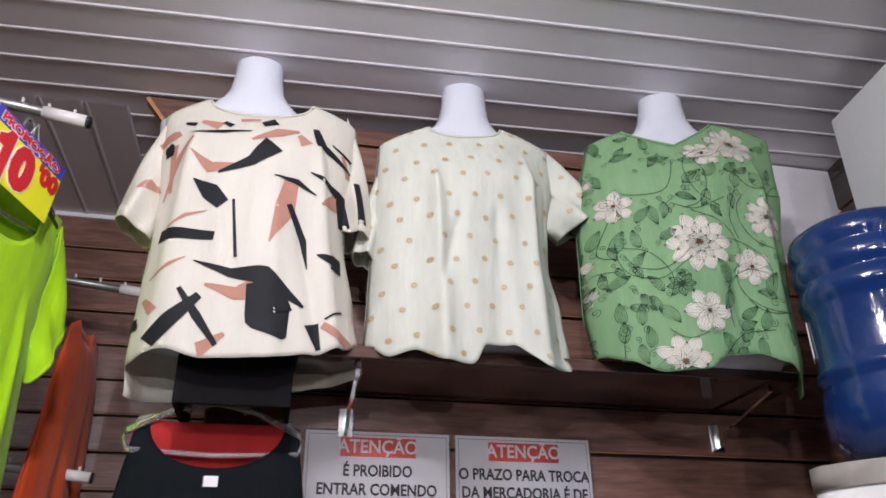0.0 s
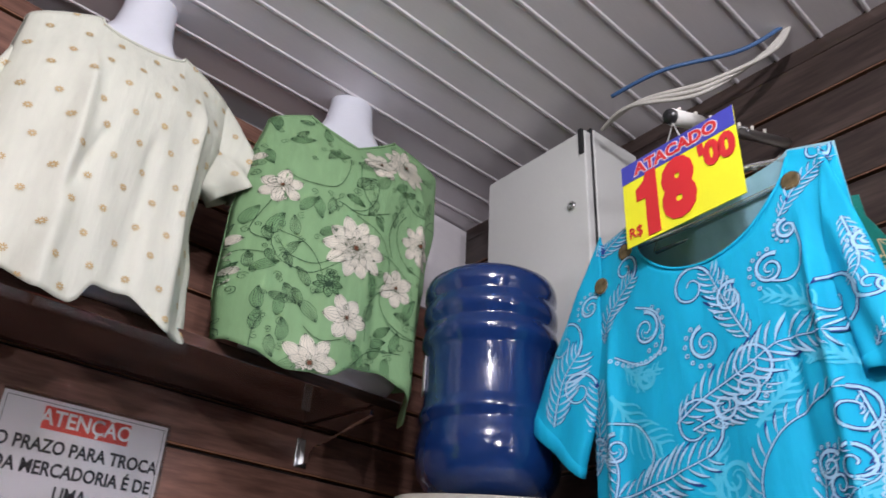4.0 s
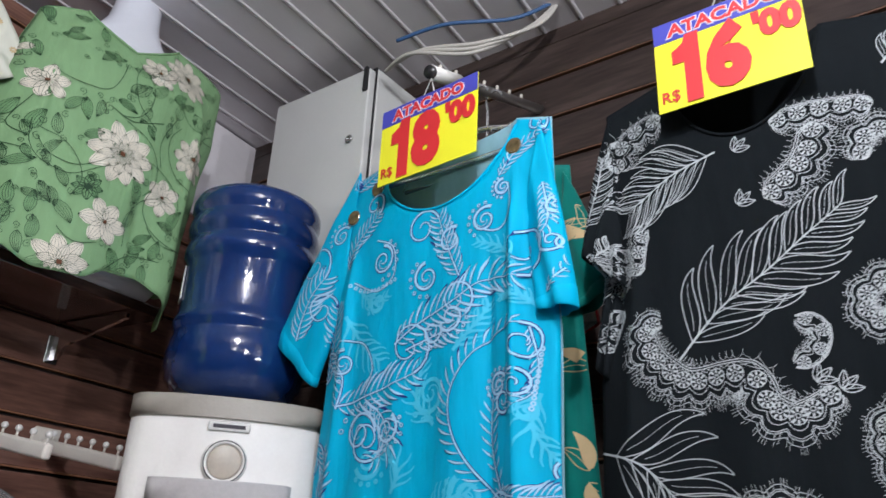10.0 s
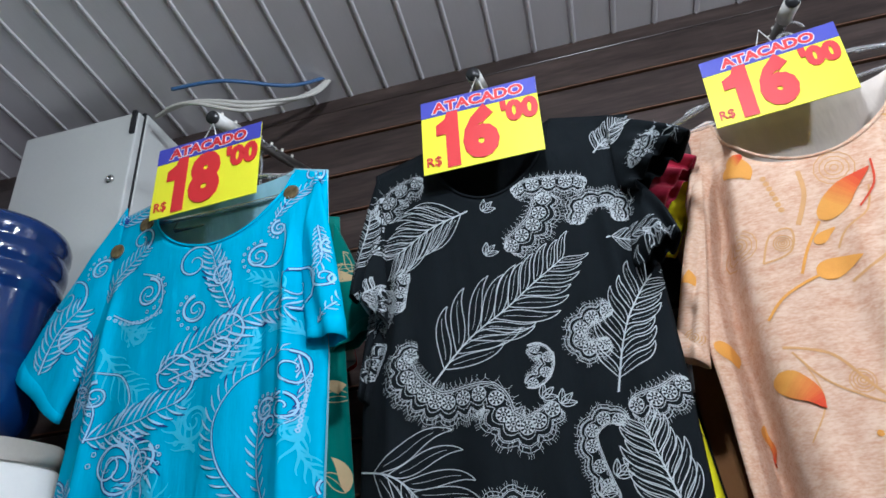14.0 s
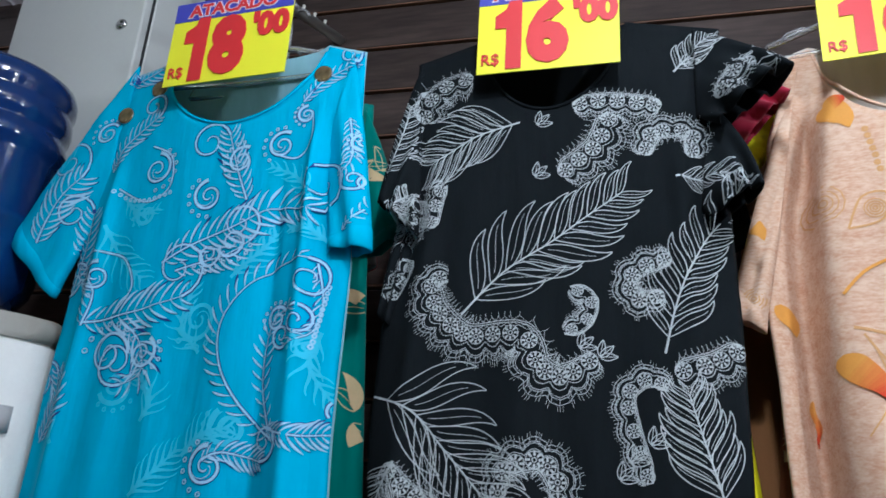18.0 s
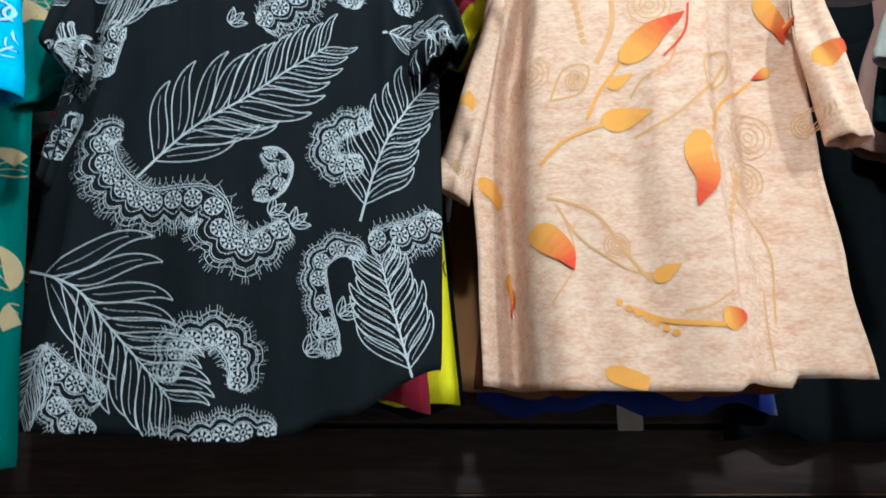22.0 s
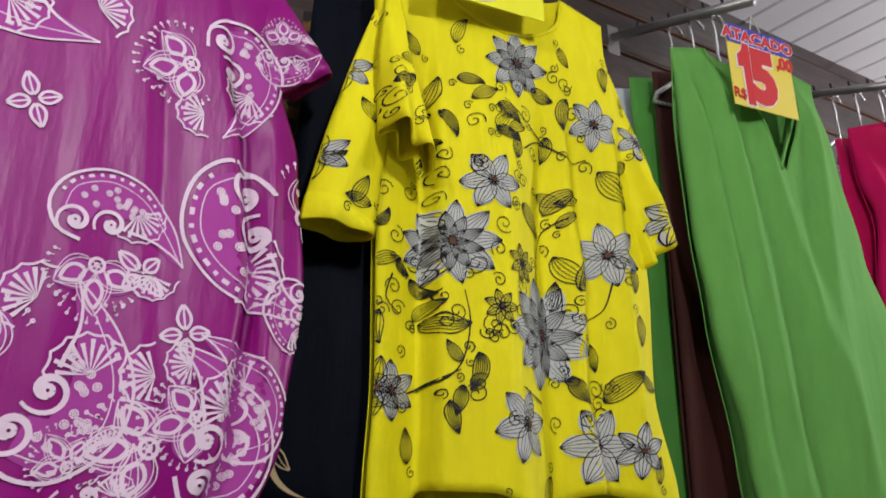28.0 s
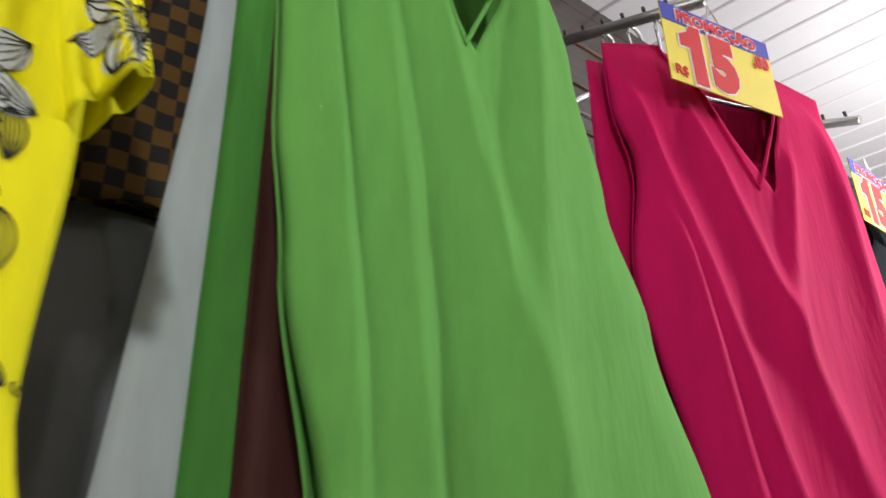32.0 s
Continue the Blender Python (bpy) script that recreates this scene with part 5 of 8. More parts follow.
def flower(fill, line, x, z, r, petals=6, turn=0, layers=1, wide=0.5, thick=0.0013, stripes=3, heart=None):
    """Layers of petals; the inner layers lie over the outer ones."""
    for lay in range(layers):
        rr = r * (1 - 0.31 * lay)
        for k in range(petals):
            ang = turn + 360 * k / petals + (180 / petals) * lay
            sp = petal(x, z, ang, rr * random.uniform(0.93, 1.05), 0, 0.05, 10)
            w = rr * wide
            fill[min(lay, len(fill) - 1)].ribbon(sp, lobe(w), 3)
            edge_lines(line[min(lay, len(line) - 1)], sp, w, thick, stripes)
    if heart:
        heart.ribbon([(x - r * 0.07, z), (x, z), (x + r * 0.07, z)], r * 0.14, 2)


def striped_leaf(line, x, z, ang, length, thick=0.0013, w=0.42, stripes=5, bend=0.5, fill=None):
    sp = petal(x, z, ang, length, 0, bend, 10)
    if fill:
        fill.ribbon(sp, pod(length * w), 3)
    edge_lines(line, sp, length * w, thick, stripes)
    a = radians(ang)
    line.ribbon(curl(x - length * 0.28 * math.cos(a + 0.6), z - length * 0.28 * math.sin(a + 0.6), length * 0.17, ang, 1.3, 1, 14), thick, 1)


def tendril(line, x, z, r, turn, hand=1, thick=0.0012):
    line.ribbon(curl(x, z, r, turn, 1.4, hand, 18), thick, 1)


def shard(ink, pts, widths):
    """A hard-edged brush shape along 2 to 4 points."""
    path = []
    for i in range(len(pts) - 1):
        a, b = pts[i], pts[i + 1]
        for k in range(8):
            path.append((a[0] + (b[0] - a[0]) * k / 8, a[1] + (b[1] - a[1]) * k / 8))
    path.append(pts[-1])
    m = len(widths) - 1

    def w(t):
        f = min(t * m, m - 1e-6)
        i = int(f)
        return max(0.0006, widths[i] + (widths[i + 1] - widths[i]) * (f - i))
    ink.ribbon(path, w, 4)


def tone(name, color, rough=0.7, **kw):
    return surface(name, color, rough, vary=0.08, scale=30, fine=500, bump=0.05, spec=0.25, **kw)


I_WHITE = tone("print_white", (0.46, 0.49, 0.51))
I_ICE = tone("print_ice_blue", (0.36, 0.60, 0.80))
I_PALECYAN = tone("print_pale_cyan", (0.08, 0.52, 0.74))
I_DKBLUE = tone("print_dark_blue", (0.015, 0.05, 0.24))
I_LILAC = tone("print_lilac", (0.78, 0.62, 0.74))
I_ROSE = tone("print_rose", (0.37, 0.045, 0.30))
I_GREYF = tone("print_grey", (0.56, 0.57, 0.53))
I_GREYD = tone("print_dark_grey", (0.42, 0.43, 0.40))
I_OLIVE = tone("print_olive", (0.60, 0.53, 0.012))
I_BLACK = tone("print_black", (0.010, 0.010, 0.013))
I_GOLD = tone("print_gold", (0.72, 0.33, 0.06))
I_REDOR = tone("print_red_orange", (0.60, 0.055, 0.015))
I_SAND = tone("print_sand", (0.62, 0.34, 0.14))
I_TERRA = tone("print_terracotta", (0.43, 0.215, 0.155))
I_OFFW = tone("print_off_white", (0.68, 0.63, 0.54))
I_DKGREEN = tone("print_dark_green", (0.018, 0.05, 0.022))
I_MIDGREEN = tone("print_mid_green", (0.15, 0.28, 0.13))
I_DAISY = tone("print_daisy_tan", (0.48, 0.35, 0.18))
I_TANP = tone("print_tan", (0.62, 0.46, 0.25))
I_HEART = tone("print_brown", (0.13, 0.05, 0.025))

# black blouse: feathers and lace
random.seed(5)
ink = Ink(g_black, "white_print", I_WHITE, label="white lace and feather print")
feather(ink, [(-0.115, 0.296), (-0.063, 0.352), (0.006, 0.395), (0.096, 0.463)], 0.1152, 10)
feather(ink, [(-0.042, 0.581), (-0.104, 0.564), (-0.166, 0.53)], 0.102, 9)
feather(ink, [(-0.236, 0.188), (-0.177, 0.168), (-0.128, 0.119), (-0.059, 0.047)], 0.1416, 10)
feather(ink, [(0.147, 0.244), (0.166, 0.316), (0.2, 0.391), (0.244, 0.444)], 0.0816, 9)
feather(ink, [(0.208, 0.067), (0.19, 0.129), (0.174, 0.189)], 0.0852, 8)
feather(ink, [(0.169, 0.481), (0.211, 0.478), (0.252, 0.459)], 0.042, 6)
feather(ink, [(0.172, 0.647), (0.2, 0.68), (0.238, 0.703)], 0.0528, 7)
feather(ink, [(-0.238, 0.5), (-0.221, 0.565), (-0.212, 0.622)], 0.048, 7)
feather(ink, [(-0.237, 0.393), (-0.232, 0.427), (-0.205, 0.471)], 0.0408, 6)
lace(ink, [(-0.136, 0.354), (-0.162, 0.348), (-0.159, 0.307), (-0.113, 0.263), (-0.059, 0.263), (-0.029, 0.259), (-0.014, 0.222), (0.022, 0.207), (0.064, 0.237)], 0.0567, -1)
lace(ink, [(0.022, 0.274), (0.047, 0.285), (0.054, 0.315), (0.029, 0.327)], 0.0284, 1, pitch=0.02)
lace(ink, [(0.149, 0.317), (0.114, 0.31), (0.101, 0.341), (0.123, 0.363), (0.158, 0.37)], 0.0365, 1)
lace(ink, [(0.122, 0.088), (0.104, 0.147), (0.098, 0.194), (0.126, 0.216), (0.152, 0.202)], 0.0324, 1)
lace(ink, [(0.159, 0.216), (0.198, 0.226), (0.241, 0.251)], 0.0459, -1)
lace(ink, [(0.035, 0.597), (0.083, 0.601), (0.151, 0.59)], 0.0392, -1)
lace(ink, [(0.09, 0.583), (0.07, 0.531), (0.02, 0.491)], 0.054, 1)
lace(ink, [(-0.188, 0.6), (-0.169, 0.647), (-0.117, 0.661)], 0.0554, -1)
lace(ink, [(0.127, 0.518), (0.139, 0.556), (0.194, 0.551), (0.192, 0.513)], 0.0392, 1)
lace(ink, [(-0.059, 0.06), (-0.054, 0.1), (-0.005, 0.116), (0.023, 0.084), (0.017, 0.051)], 0.0446, 1)
lace(ink, [(-0.21, 0.094), (-0.176, 0.061), (-0.131, 0.043)], 0.0419, -1)
lace(ink, [(-0.172, 0.425), (-0.162, 0.477), (-0.151, 0.494)], 0.0351, 1)
lace(ink, [(0.231, 0.578), (0.263, 0.627), (0.309, 0.635)], 0.0378, -1)
lace(ink, [(-0.231, 0.325), (-0.216, 0.349), (-0.198, 0.383)], 0.0338, 1)
lace(ink, [(-0.233, 0.441), (-0.197, 0.421), (-0.188, 0.47)], 0.0405, 1)
lace(ink, [(0.062, 0.007), (0.022, 0.012), (-0.02, 0.003), (-0.061, -0.006), (-0.096, -0.021)], 0.0392, -1)
lace(ink, [(-0.187, 0.041), (-0.166, 0.011), (-0.135, 0.005)], 0.0351, -1)
feather(ink, [(-0.194, 0.103), (-0.214, 0.065), (-0.222, 0.029)], 0.066, 7)
for k in (-40, 0, 40):
    edge_lines(ink, petal(0.068, 0.24, 40 + k, 0.022, 0), 0.009, 0.0012, 1)
for k in (-40, 0, 40):
    edge_lines(ink, petal(-0.017, 0.575, 40 + k, 0.022, 0), 0.009, 0.0012, 1)
for k in (-40, 0, 40):
    edge_lines(ink, petal(0.187, 0.659, 40 + k, 0.022, 0), 0.009, 0.0012, 1)
for k in (-40, 0, 40):
    edge_lines(ink, petal(0.103, 0.113, 40 + k, 0.022, 0), 0.009, 0.0012, 1)
for k in (-40, 0, 40):
    edge_lines(ink, petal(0.09, 0.093, 40 + k, 0.022, 0), 0.009, 0.0012, 1)
for k in (-40, 0, 40):
    edge_lines(ink, petal(0.127, 0.134, 40 + k, 0.022, 0), 0.009, 0.0012, 1)
for k in (-40, 0, 40):
    edge_lines(ink, petal(-0.019, 0.494, 40 + k, 0.022, 0), 0.009, 0.0012, 1)
for k in (-40, 0, 40):
    edge_lines(ink, petal(0.043, 0.251, 40 + k, 0.022, 0), 0.009, 0.0012, 1)
ink.done()

# turquoise blouse: scrolls and plumes
ice = Ink(g_blue, "ice_print", I_ICE, 0.0014, "pale blue scroll print")
pale = Ink(g_blue, "pale_print", I_PALECYAN, 0.0008, "faint pale scroll print")
deep = Ink(g_blue, "dark_print", I_DKBLUE, 0.0010, "dark blue outline print")
plume(deep, [(0.158, 0.175), (0.116, 0.202), (0.072, 0.262), (0.06, 0.324), (0.089, 0.378), (0.138, 0.41), (0.183, 0.418)], 0.032, 17, 0.0034, (1,), -1)
plume(ice, [(0.158, 0.175), (0.116, 0.202), (0.072, 0.262), (0.06, 0.324), (0.089, 0.378), (0.138, 0.41), (0.183, 0.418)], 0.032, 17, 0.0018, (1,), -1)
plume(deep, [(0.152, 0.185), (0.131, 0.241), (0.128, 0.291), (0.139, 0.333), (0.168, 0.35)], 0.024, 9, 0.0034, (1, -1), -1)
plume(ice, [(0.152, 0.185), (0.131, 0.241), (0.128, 0.291), (0.139, 0.333), (0.168, 0.35)], 0.024, 9, 0.0018, (1, -1), -1)
plume(deep, [(0.192, 0.412), (0.205, 0.357), (0.196, 0.316), (0.163, 0.294)], 0.019, 9, 0.0034, (-1,), -1)
plume(ice, [(0.192, 0.412), (0.205, 0.357), (0.196, 0.316), (0.163, 0.294)], 0.019, 9, 0.0018, (-1,), -1)
plume(deep, [(0.146, 0.189), (0.187, 0.18), (0.242, 0.185)], 0.028, 10, 0.0034, (1, -1), 1)
plume(ice, [(0.146, 0.189), (0.187, 0.18), (0.242, 0.185)], 0.028, 10, 0.0018, (1, -1), 1)
plume(deep, [(-0.06, 0.422), (-0.001, 0.453), (0.058, 0.472), (0.115, 0.498), (0.178, 0.489)], 0.046, 13, 0.0034, (1, -1), 1)
plume(ice, [(-0.06, 0.422), (-0.001, 0.453), (0.058, 0.472), (0.115, 0.498), (0.178, 0.489)], 0.046, 13, 0.0018, (1, -1), 1)
plume(deep, [(0.07, 0.512), (0.045, 0.566), (0.022, 0.626)], 0.037, 8, 0.0034, (1, -1), 1)
plume(ice, [(0.07, 0.512), (0.045, 0.566), (0.022, 0.626)], 0.037, 8, 0.0018, (1, -1), 1)
plume(deep, [(-0.034, 0.408), (0.007, 0.42), (0.056, 0.43), (0.085, 0.448)], 0.036, 8, 0.0034, (-1,), 1)
plume(ice, [(-0.034, 0.408), (0.007, 0.42), (0.056, 0.43), (0.085, 0.448)], 0.036, 8, 0.0018, (-1,), 1)
plume(deep, [(-0.18, 0.333), (-0.122, 0.342), (-0.067, 0.354), (-0.015, 0.37)], 0.049, 9, 0.0034, (1, -1), 1)
plume(ice, [(-0.18, 0.333), (-0.122, 0.342), (-0.067, 0.354), (-0.015, 0.37)], 0.049, 9, 0.0018, (1, -1), 1)
plume(deep, [(-0.111, 0.336), (-0.073, 0.305), (-0.059, 0.262), (-0.09, 0.242)], 0.037, 8, 0.0034, (1, -1), -1)
plume(ice, [(-0.111, 0.336), (-0.073, 0.305), (-0.059, 0.262), (-0.09, 0.242)], 0.037, 8, 0.0018, (1, -1), -1)
plume(deep, [(-0.18, 0.328), (-0.174, 0.382), (-0.206, 0.425)], 0.036, 7, 0.0034, (1,), 1)
plume(ice, [(-0.18, 0.328), (-0.174, 0.382), (-0.206, 0.425)], 0.036, 7, 0.0018, (1,), 1)
plume(deep, [(-0.231, 0.382), (-0.22, 0.448), (-0.221, 0.518)], 0.036, 8, 0.0034, (1, -1), 1)
plume(ice, [(-0.231, 0.382), (-0.22, 0.448), (-0.221, 0.518)], 0.036, 8, 0.0018, (1, -1), 1)
plume(deep, [(-0.31, 0.467), (-0.284, 0.534), (-0.25, 0.578)], 0.049, 8, 0.0034, (1, -1), 1)
plume(ice, [(-0.31, 0.467), (-0.284, 0.534), (-0.25, 0.578)], 0.049, 8, 0.0018, (1, -1), 1)
plume(deep, [(-0.21, 0.754), (-0.172, 0.773), (-0.139, 0.793)], 0.041, 7, 0.0034, (1, -1), 1)
plume(ice, [(-0.21, 0.754), (-0.172, 0.773), (-0.139, 0.793)], 0.041, 7, 0.0018, (1, -1), 1)
plume(deep, [(-0.196, 0.584), (-0.177, 0.63), (-0.12, 0.674)], 0.028, 9, 0.0034, (1, -1), 1)
plume(ice, [(-0.196, 0.584), (-0.177, 0.63), (-0.12, 0.674)], 0.028, 9, 0.0018, (1, -1), 1)
plume(deep, [(0.138, 0.67), (0.169, 0.713), (0.208, 0.742)], 0.023, 8, 0.0034, (1, -1), 1)
plume(ice, [(0.138, 0.67), (0.169, 0.713), (0.208, 0.742)], 0.023, 8, 0.0018, (1, -1), 1)
plume(deep, [(0.218, 0.634), (0.231, 0.568), (0.22, 0.539)], 0.021, 8, 0.0034, (1, -1), 1)
plume(ice, [(0.218, 0.634), (0.231, 0.568), (0.22, 0.539)], 0.021, 8, 0.0018, (1, -1), 1)
plume(deep, [(0.226, 0.457), (0.255, 0.486), (0.267, 0.522)], 0.015, 6, 0.0034, (1, -1), 1)
plume(ice, [(0.226, 0.457), (0.255, 0.486), (0.267, 0.522)], 0.015, 6, 0.0018, (1, -1), 1)
plume(deep, [(-0.224, 0.161), (-0.202, 0.218), (-0.215, 0.262)], 0.035, 8, 0.0034, (1, -1), 1)
plume(ice, [(-0.224, 0.161), (-0.202, 0.218), (-0.215, 0.262)], 0.035, 8, 0.0018, (1, -1), 1)
plume(deep, [(0.063, 0.144), (0.088, 0.156), (0.141, 0.147)], 0.027, 8, 0.0034, (1, -1), 1)
plume(ice, [(0.063, 0.144), (0.088, 0.156), (0.141, 0.147)], 0.027, 8, 0.0018, (1, -1), 1)
deep.ribbon(spline([(-0.17, 0.55), (-0.109, 0.523), (-0.071, 0.546), (-0.078, 0.597), (-0.12, 0.62)]), 0.0046)
ice.ribbon(spline([(-0.17, 0.55), (-0.109, 0.523), (-0.071, 0.546), (-0.078, 0.597), (-0.12, 0.62)]), 0.0028)
deep.ribbon(spline([(-0.194, 0.447), (-0.133, 0.434), (-0.104, 0.387), (-0.127, 0.347)]), 0.0046)
ice.ribbon(spline([(-0.194, 0.447), (-0.133, 0.434), (-0.104, 0.387), (-0.127, 0.347)]), 0.0028)
deep.ribbon(spline([(0.155, 0.653), (0.163, 0.604), (0.139, 0.576), (0.104, 0.585)]), 0.0046)
ice.ribbon(spline([(0.155, 0.653), (0.163, 0.604), (0.139, 0.576), (0.104, 0.585)]), 0.0028)
ring(ice, -0.176, 0.545, 0.0026, 0.0024)
ring(ice, 0.211, 0.378, 0.0026, 0.0024)
ring(ice, -0.166, 0.54, 0.0026, 0.0024)
ring(ice, 0.209, 0.37, 0.0026, 0.0024)
ring(ice, -0.156, 0.535, 0.0026, 0.0024)
ring(ice, 0.208, 0.362, 0.0026, 0.0024)
ring(ice, -0.145, 0.531, 0.0026, 0.0024)
ring(ice, 0.207, 0.355, 0.0026, 0.0024)
ring(ice, -0.135, 0.528, 0.0026, 0.0024)
ring(ice, 0.205, 0.347, 0.0026, 0.0024)
ring(ice, -0.125, 0.527, 0.0026, 0.0024)
ring(ice, 0.204, 0.34, 0.0026, 0.0024)
ring(ice, -0.116, 0.526, 0.0026, 0.0024)
ring(ice, 0.203, 0.332, 0.0026, 0.0024)
ring(ice, -0.106, 0.526, 0.0026, 0.0024)
ring(ice, 0.201, 0.324, 0.0026, 0.0024)
ring(ice, -0.096, 0.528, 0.0026, 0.0024)
ring(ice, 0.2, 0.317, 0.0026, 0.0024)
ring(ice, -0.087, 0.53, 0.0026, 0.0024)
ring(ice, 0.199, 0.31, 0.0026, 0.0024)
ring(ice, -0.077, 0.532, 0.0026, 0.0024)
ring(ice, 0.198, 0.302, 0.0026, 0.0024)
ring(ice, -0.068, 0.535, 0.0026, 0.0024)
ring(ice, 0.196, 0.295, 0.0026, 0.0024)
scroll(deep, -0.102, 0.577, 0.028, 90, -1, 0.0034)
scroll(ice, -0.102, 0.577, 0.028, 90, -1, 0.0021)
scroll(deep, 0.114, 0.598, 0.023, 60, 1, 0.0034)
scroll(ice, 0.114, 0.598, 0.023, 60, 1, 0.0021)
scroll(deep, -0.122, 0.286, 0.035, 0, 1, 0.0034)
scroll(ice, -0.122, 0.286, 0.035, 0, 1, 0.0021)
scroll(deep, -0.063, 0.287, 0.024, 60, -1, 0.0034)
scroll(ice, -0.063, 0.287, 0.024, 60, -1, 0.0021)
scroll(deep, 0.002, 0.524, 0.026, 100, 1, 0.0034)
scroll(ice, 0.002, 0.524, 0.026, 100, 1, 0.0021)
scroll(deep, 0.05, 0.578, 0.023, 60, 1, 0.0034)
scroll(ice, 0.05, 0.578, 0.023, 60, 1, 0.0021)
scroll(deep, 0.057, 0.447, 0.024, 200, 1, 0.0034)
scroll(ice, 0.057, 0.447, 0.024, 200, 1, 0.0021)
scroll(deep, 0.018, 0.431, 0.021, 30, -1, 0.0034)
scroll(ice, 0.018, 0.431, 0.021, 30, -1, 0.0021)
scroll(deep, 0.143, 0.333, 0.019, 30, 1, 0.0034)
scroll(ice, 0.143, 0.333, 0.019, 30, 1, 0.0021)
scroll(deep, 0.146, 0.648, 0.015, 90, 1, 0.0034)
scroll(ice, 0.146, 0.648, 0.015, 90, 1, 0.0021)
scroll(deep, 0.241, 0.59, 0.016, 90, 1, 0.0034)
scroll(ice, 0.241, 0.59, 0.016, 90, 1, 0.0021)
scroll(deep, 0.071, 0.137, 0.027, 90, 1, 0.0034)
scroll(ice, 0.071, 0.137, 0.027, 90, 1, 0.0021)
scroll(deep, -0.175, 0.405, 0.024, 90, 1, 0.0034)
scroll(ice, -0.175, 0.405, 0.024, 90, 1, 0.0021)
scroll(deep, -0.225, 0.657, 0.022, 40, 1, 0.0034)
scroll(ice, -0.225, 0.657, 0.022, 40, 1, 0.0021)
feather(pale, [(0.175, 0.507), (0.143, 0.546), (0.103, 0.563)], 0.036, 7, line=0.003, double=False)
feather(pale, [(-0.178, 0.488), (-0.144, 0.439), (-0.093, 0.4)], 0.066, 7, line=0.003, double=False)
feather(pale, [(0.028, 0.287), (-0.009, 0.328), (0.001, 0.379)], 0.046, 7, line=0.003, double=False)
feather(pale, [(0.064, 0.393), (0.104, 0.434), (0.118, 0.459)], 0.043, 7, line=0.003, double=False)
feather(pale, [(-0.156, 0.534), (-0.117, 0.502), (-0.087, 0.51)], 0.033, 7, line=0.003, double=False)
feather(pale, [(-0.046, 0.192), (-0.034, 0.224), (-0.06, 0.255)], 0.047, 7, line=0.003, double=False)
feather(pale, [(0.028, 0.149), (0.058, 0.179), (0.091, 0.187)], 0.048, 7, line=0.003, double=False)
feather(pale, [(0.208, 0.316), (0.197, 0.27), (0.228, 0.226)], 0.042, 7, line=0.003, double=False)
feather(pale, [(-0.184, 0.158), (-0.209, 0.206), (-0.199, 0.247)], 0.04, 7, line=0.003, double=False)
feather(pale, [(-0.042, 0.095), (-0.005, 0.133), (0.017, 0.156)], 0.054, 7, line=0.003, double=False)
feather(pale, [(-0.276, 0.647), (-0.304, 0.618), (-0.316, 0.578)], 0.041, 7, line=0.003, double=False)
feather(pale, [(0.201, 0.445), (0.172, 0.464), (0.145, 0.466)], 0.029, 7, line=0.003, double=False)
scroll(pale, 0.018, 0.336, 0.032, 200, 1, 0.0036, 5)
scroll(pale, -0.106, 0.502, 0.021, 90, 1, 0.0036, 5)
scroll(pale, -0.096, 0.239, 0.026, 200, 1, 0.0036, 5)
scroll(pale, 0.091, 0.187, 0.026, 120, 1, 0.0036, 5)
scroll(pale, 0.194, 0.293, 0.017, 60, 1, 0.0036, 5)
for ink in (ice, pale, deep):
    ink.done()

# peach blouse: leaves in gold to red
gold = Ink(g_peach, "gold_print", I_GOLD, 0.0012)
redp = Ink(g_peach, "red_print", I_REDOR, 0.0020)
sand = Ink(g_peach, "sand_print", I_SAND, 0.0008)
flame = []
for k in range(9):
    q = (k + 1) / 9
    flame.append(Ink(g_peach, "flame_print", tone("print_flame", (0.72 - 0.12 * q, 0.33 - 0.275 * q, 0.06 - 0.045 * q)), 0.0014 + 0.0002 * k, "gold to red leaf shading"))


def flame_leaf(x, z, x2, z2, wide, hot=1):
    """A leaf that turns from gold at the stalk to red at its tip."""
    n = 24
    sp = [(x + (x2 - x) * k / n + 0.05 * (z2 - z) * math.sin(2.4 * math.pi * k / n), z + (z2 - z) * k / n) for k in range(n + 1)]
    ln = math.hypot(x2 - x, z2 - z)
    shape = lambda t: wide * math.sin(math.pi * t ** 0.62) ** 0.85 + 0.0005
    gold.ribbon(sp, shape, 4)
    if hot:
        for k, ink in enumerate(flame):
            a = 7 + int(1.5 * k)
            ink.ribbon(sp[a:], lambda t: shape((a + (24 - a) * t) / 24) * 0.99, 4)


flame_leaf(-0.161, 0.558, -0.135, 0.513, 0.035, 0)
flame_leaf(-0.065, 0.419, 0.017, 0.481, 0.038, 1)
flame_leaf(-0.091, 0.336, -0.028, 0.346, 0.031, 0)
flame_leaf(0.032, 0.317, 0.023, 0.22, 0.039, 1)
flame_leaf(-0.176, 0.204, -0.129, 0.146, 0.035, 1)
flame_leaf(0.038, 0.083, 0.068, 0.09, 0.029, 1)
flame_leaf(-0.037, 0.134, -0.006, 0.15, 0.019, 0)
flame_leaf(0.124, 0.516, 0.161, 0.458, 0.028, 1)
flame_leaf(0.139, 0.424, 0.114, 0.411, 0.014, 1)
flame_leaf(-0.081, 0.383, -0.049, 0.4, 0.016, 0)
flame_leaf(-0.1, 0.026, -0.029, 0.001, 0.022, 0)
flame_leaf(0.175, 0.409, 0.22, 0.433, 0.032, 1)
flame_leaf(0.166, 0.555, 0.214, 0.51, 0.03, 1)
flame_leaf(-0.164, 0.554, -0.137, 0.561, 0.023, 1)
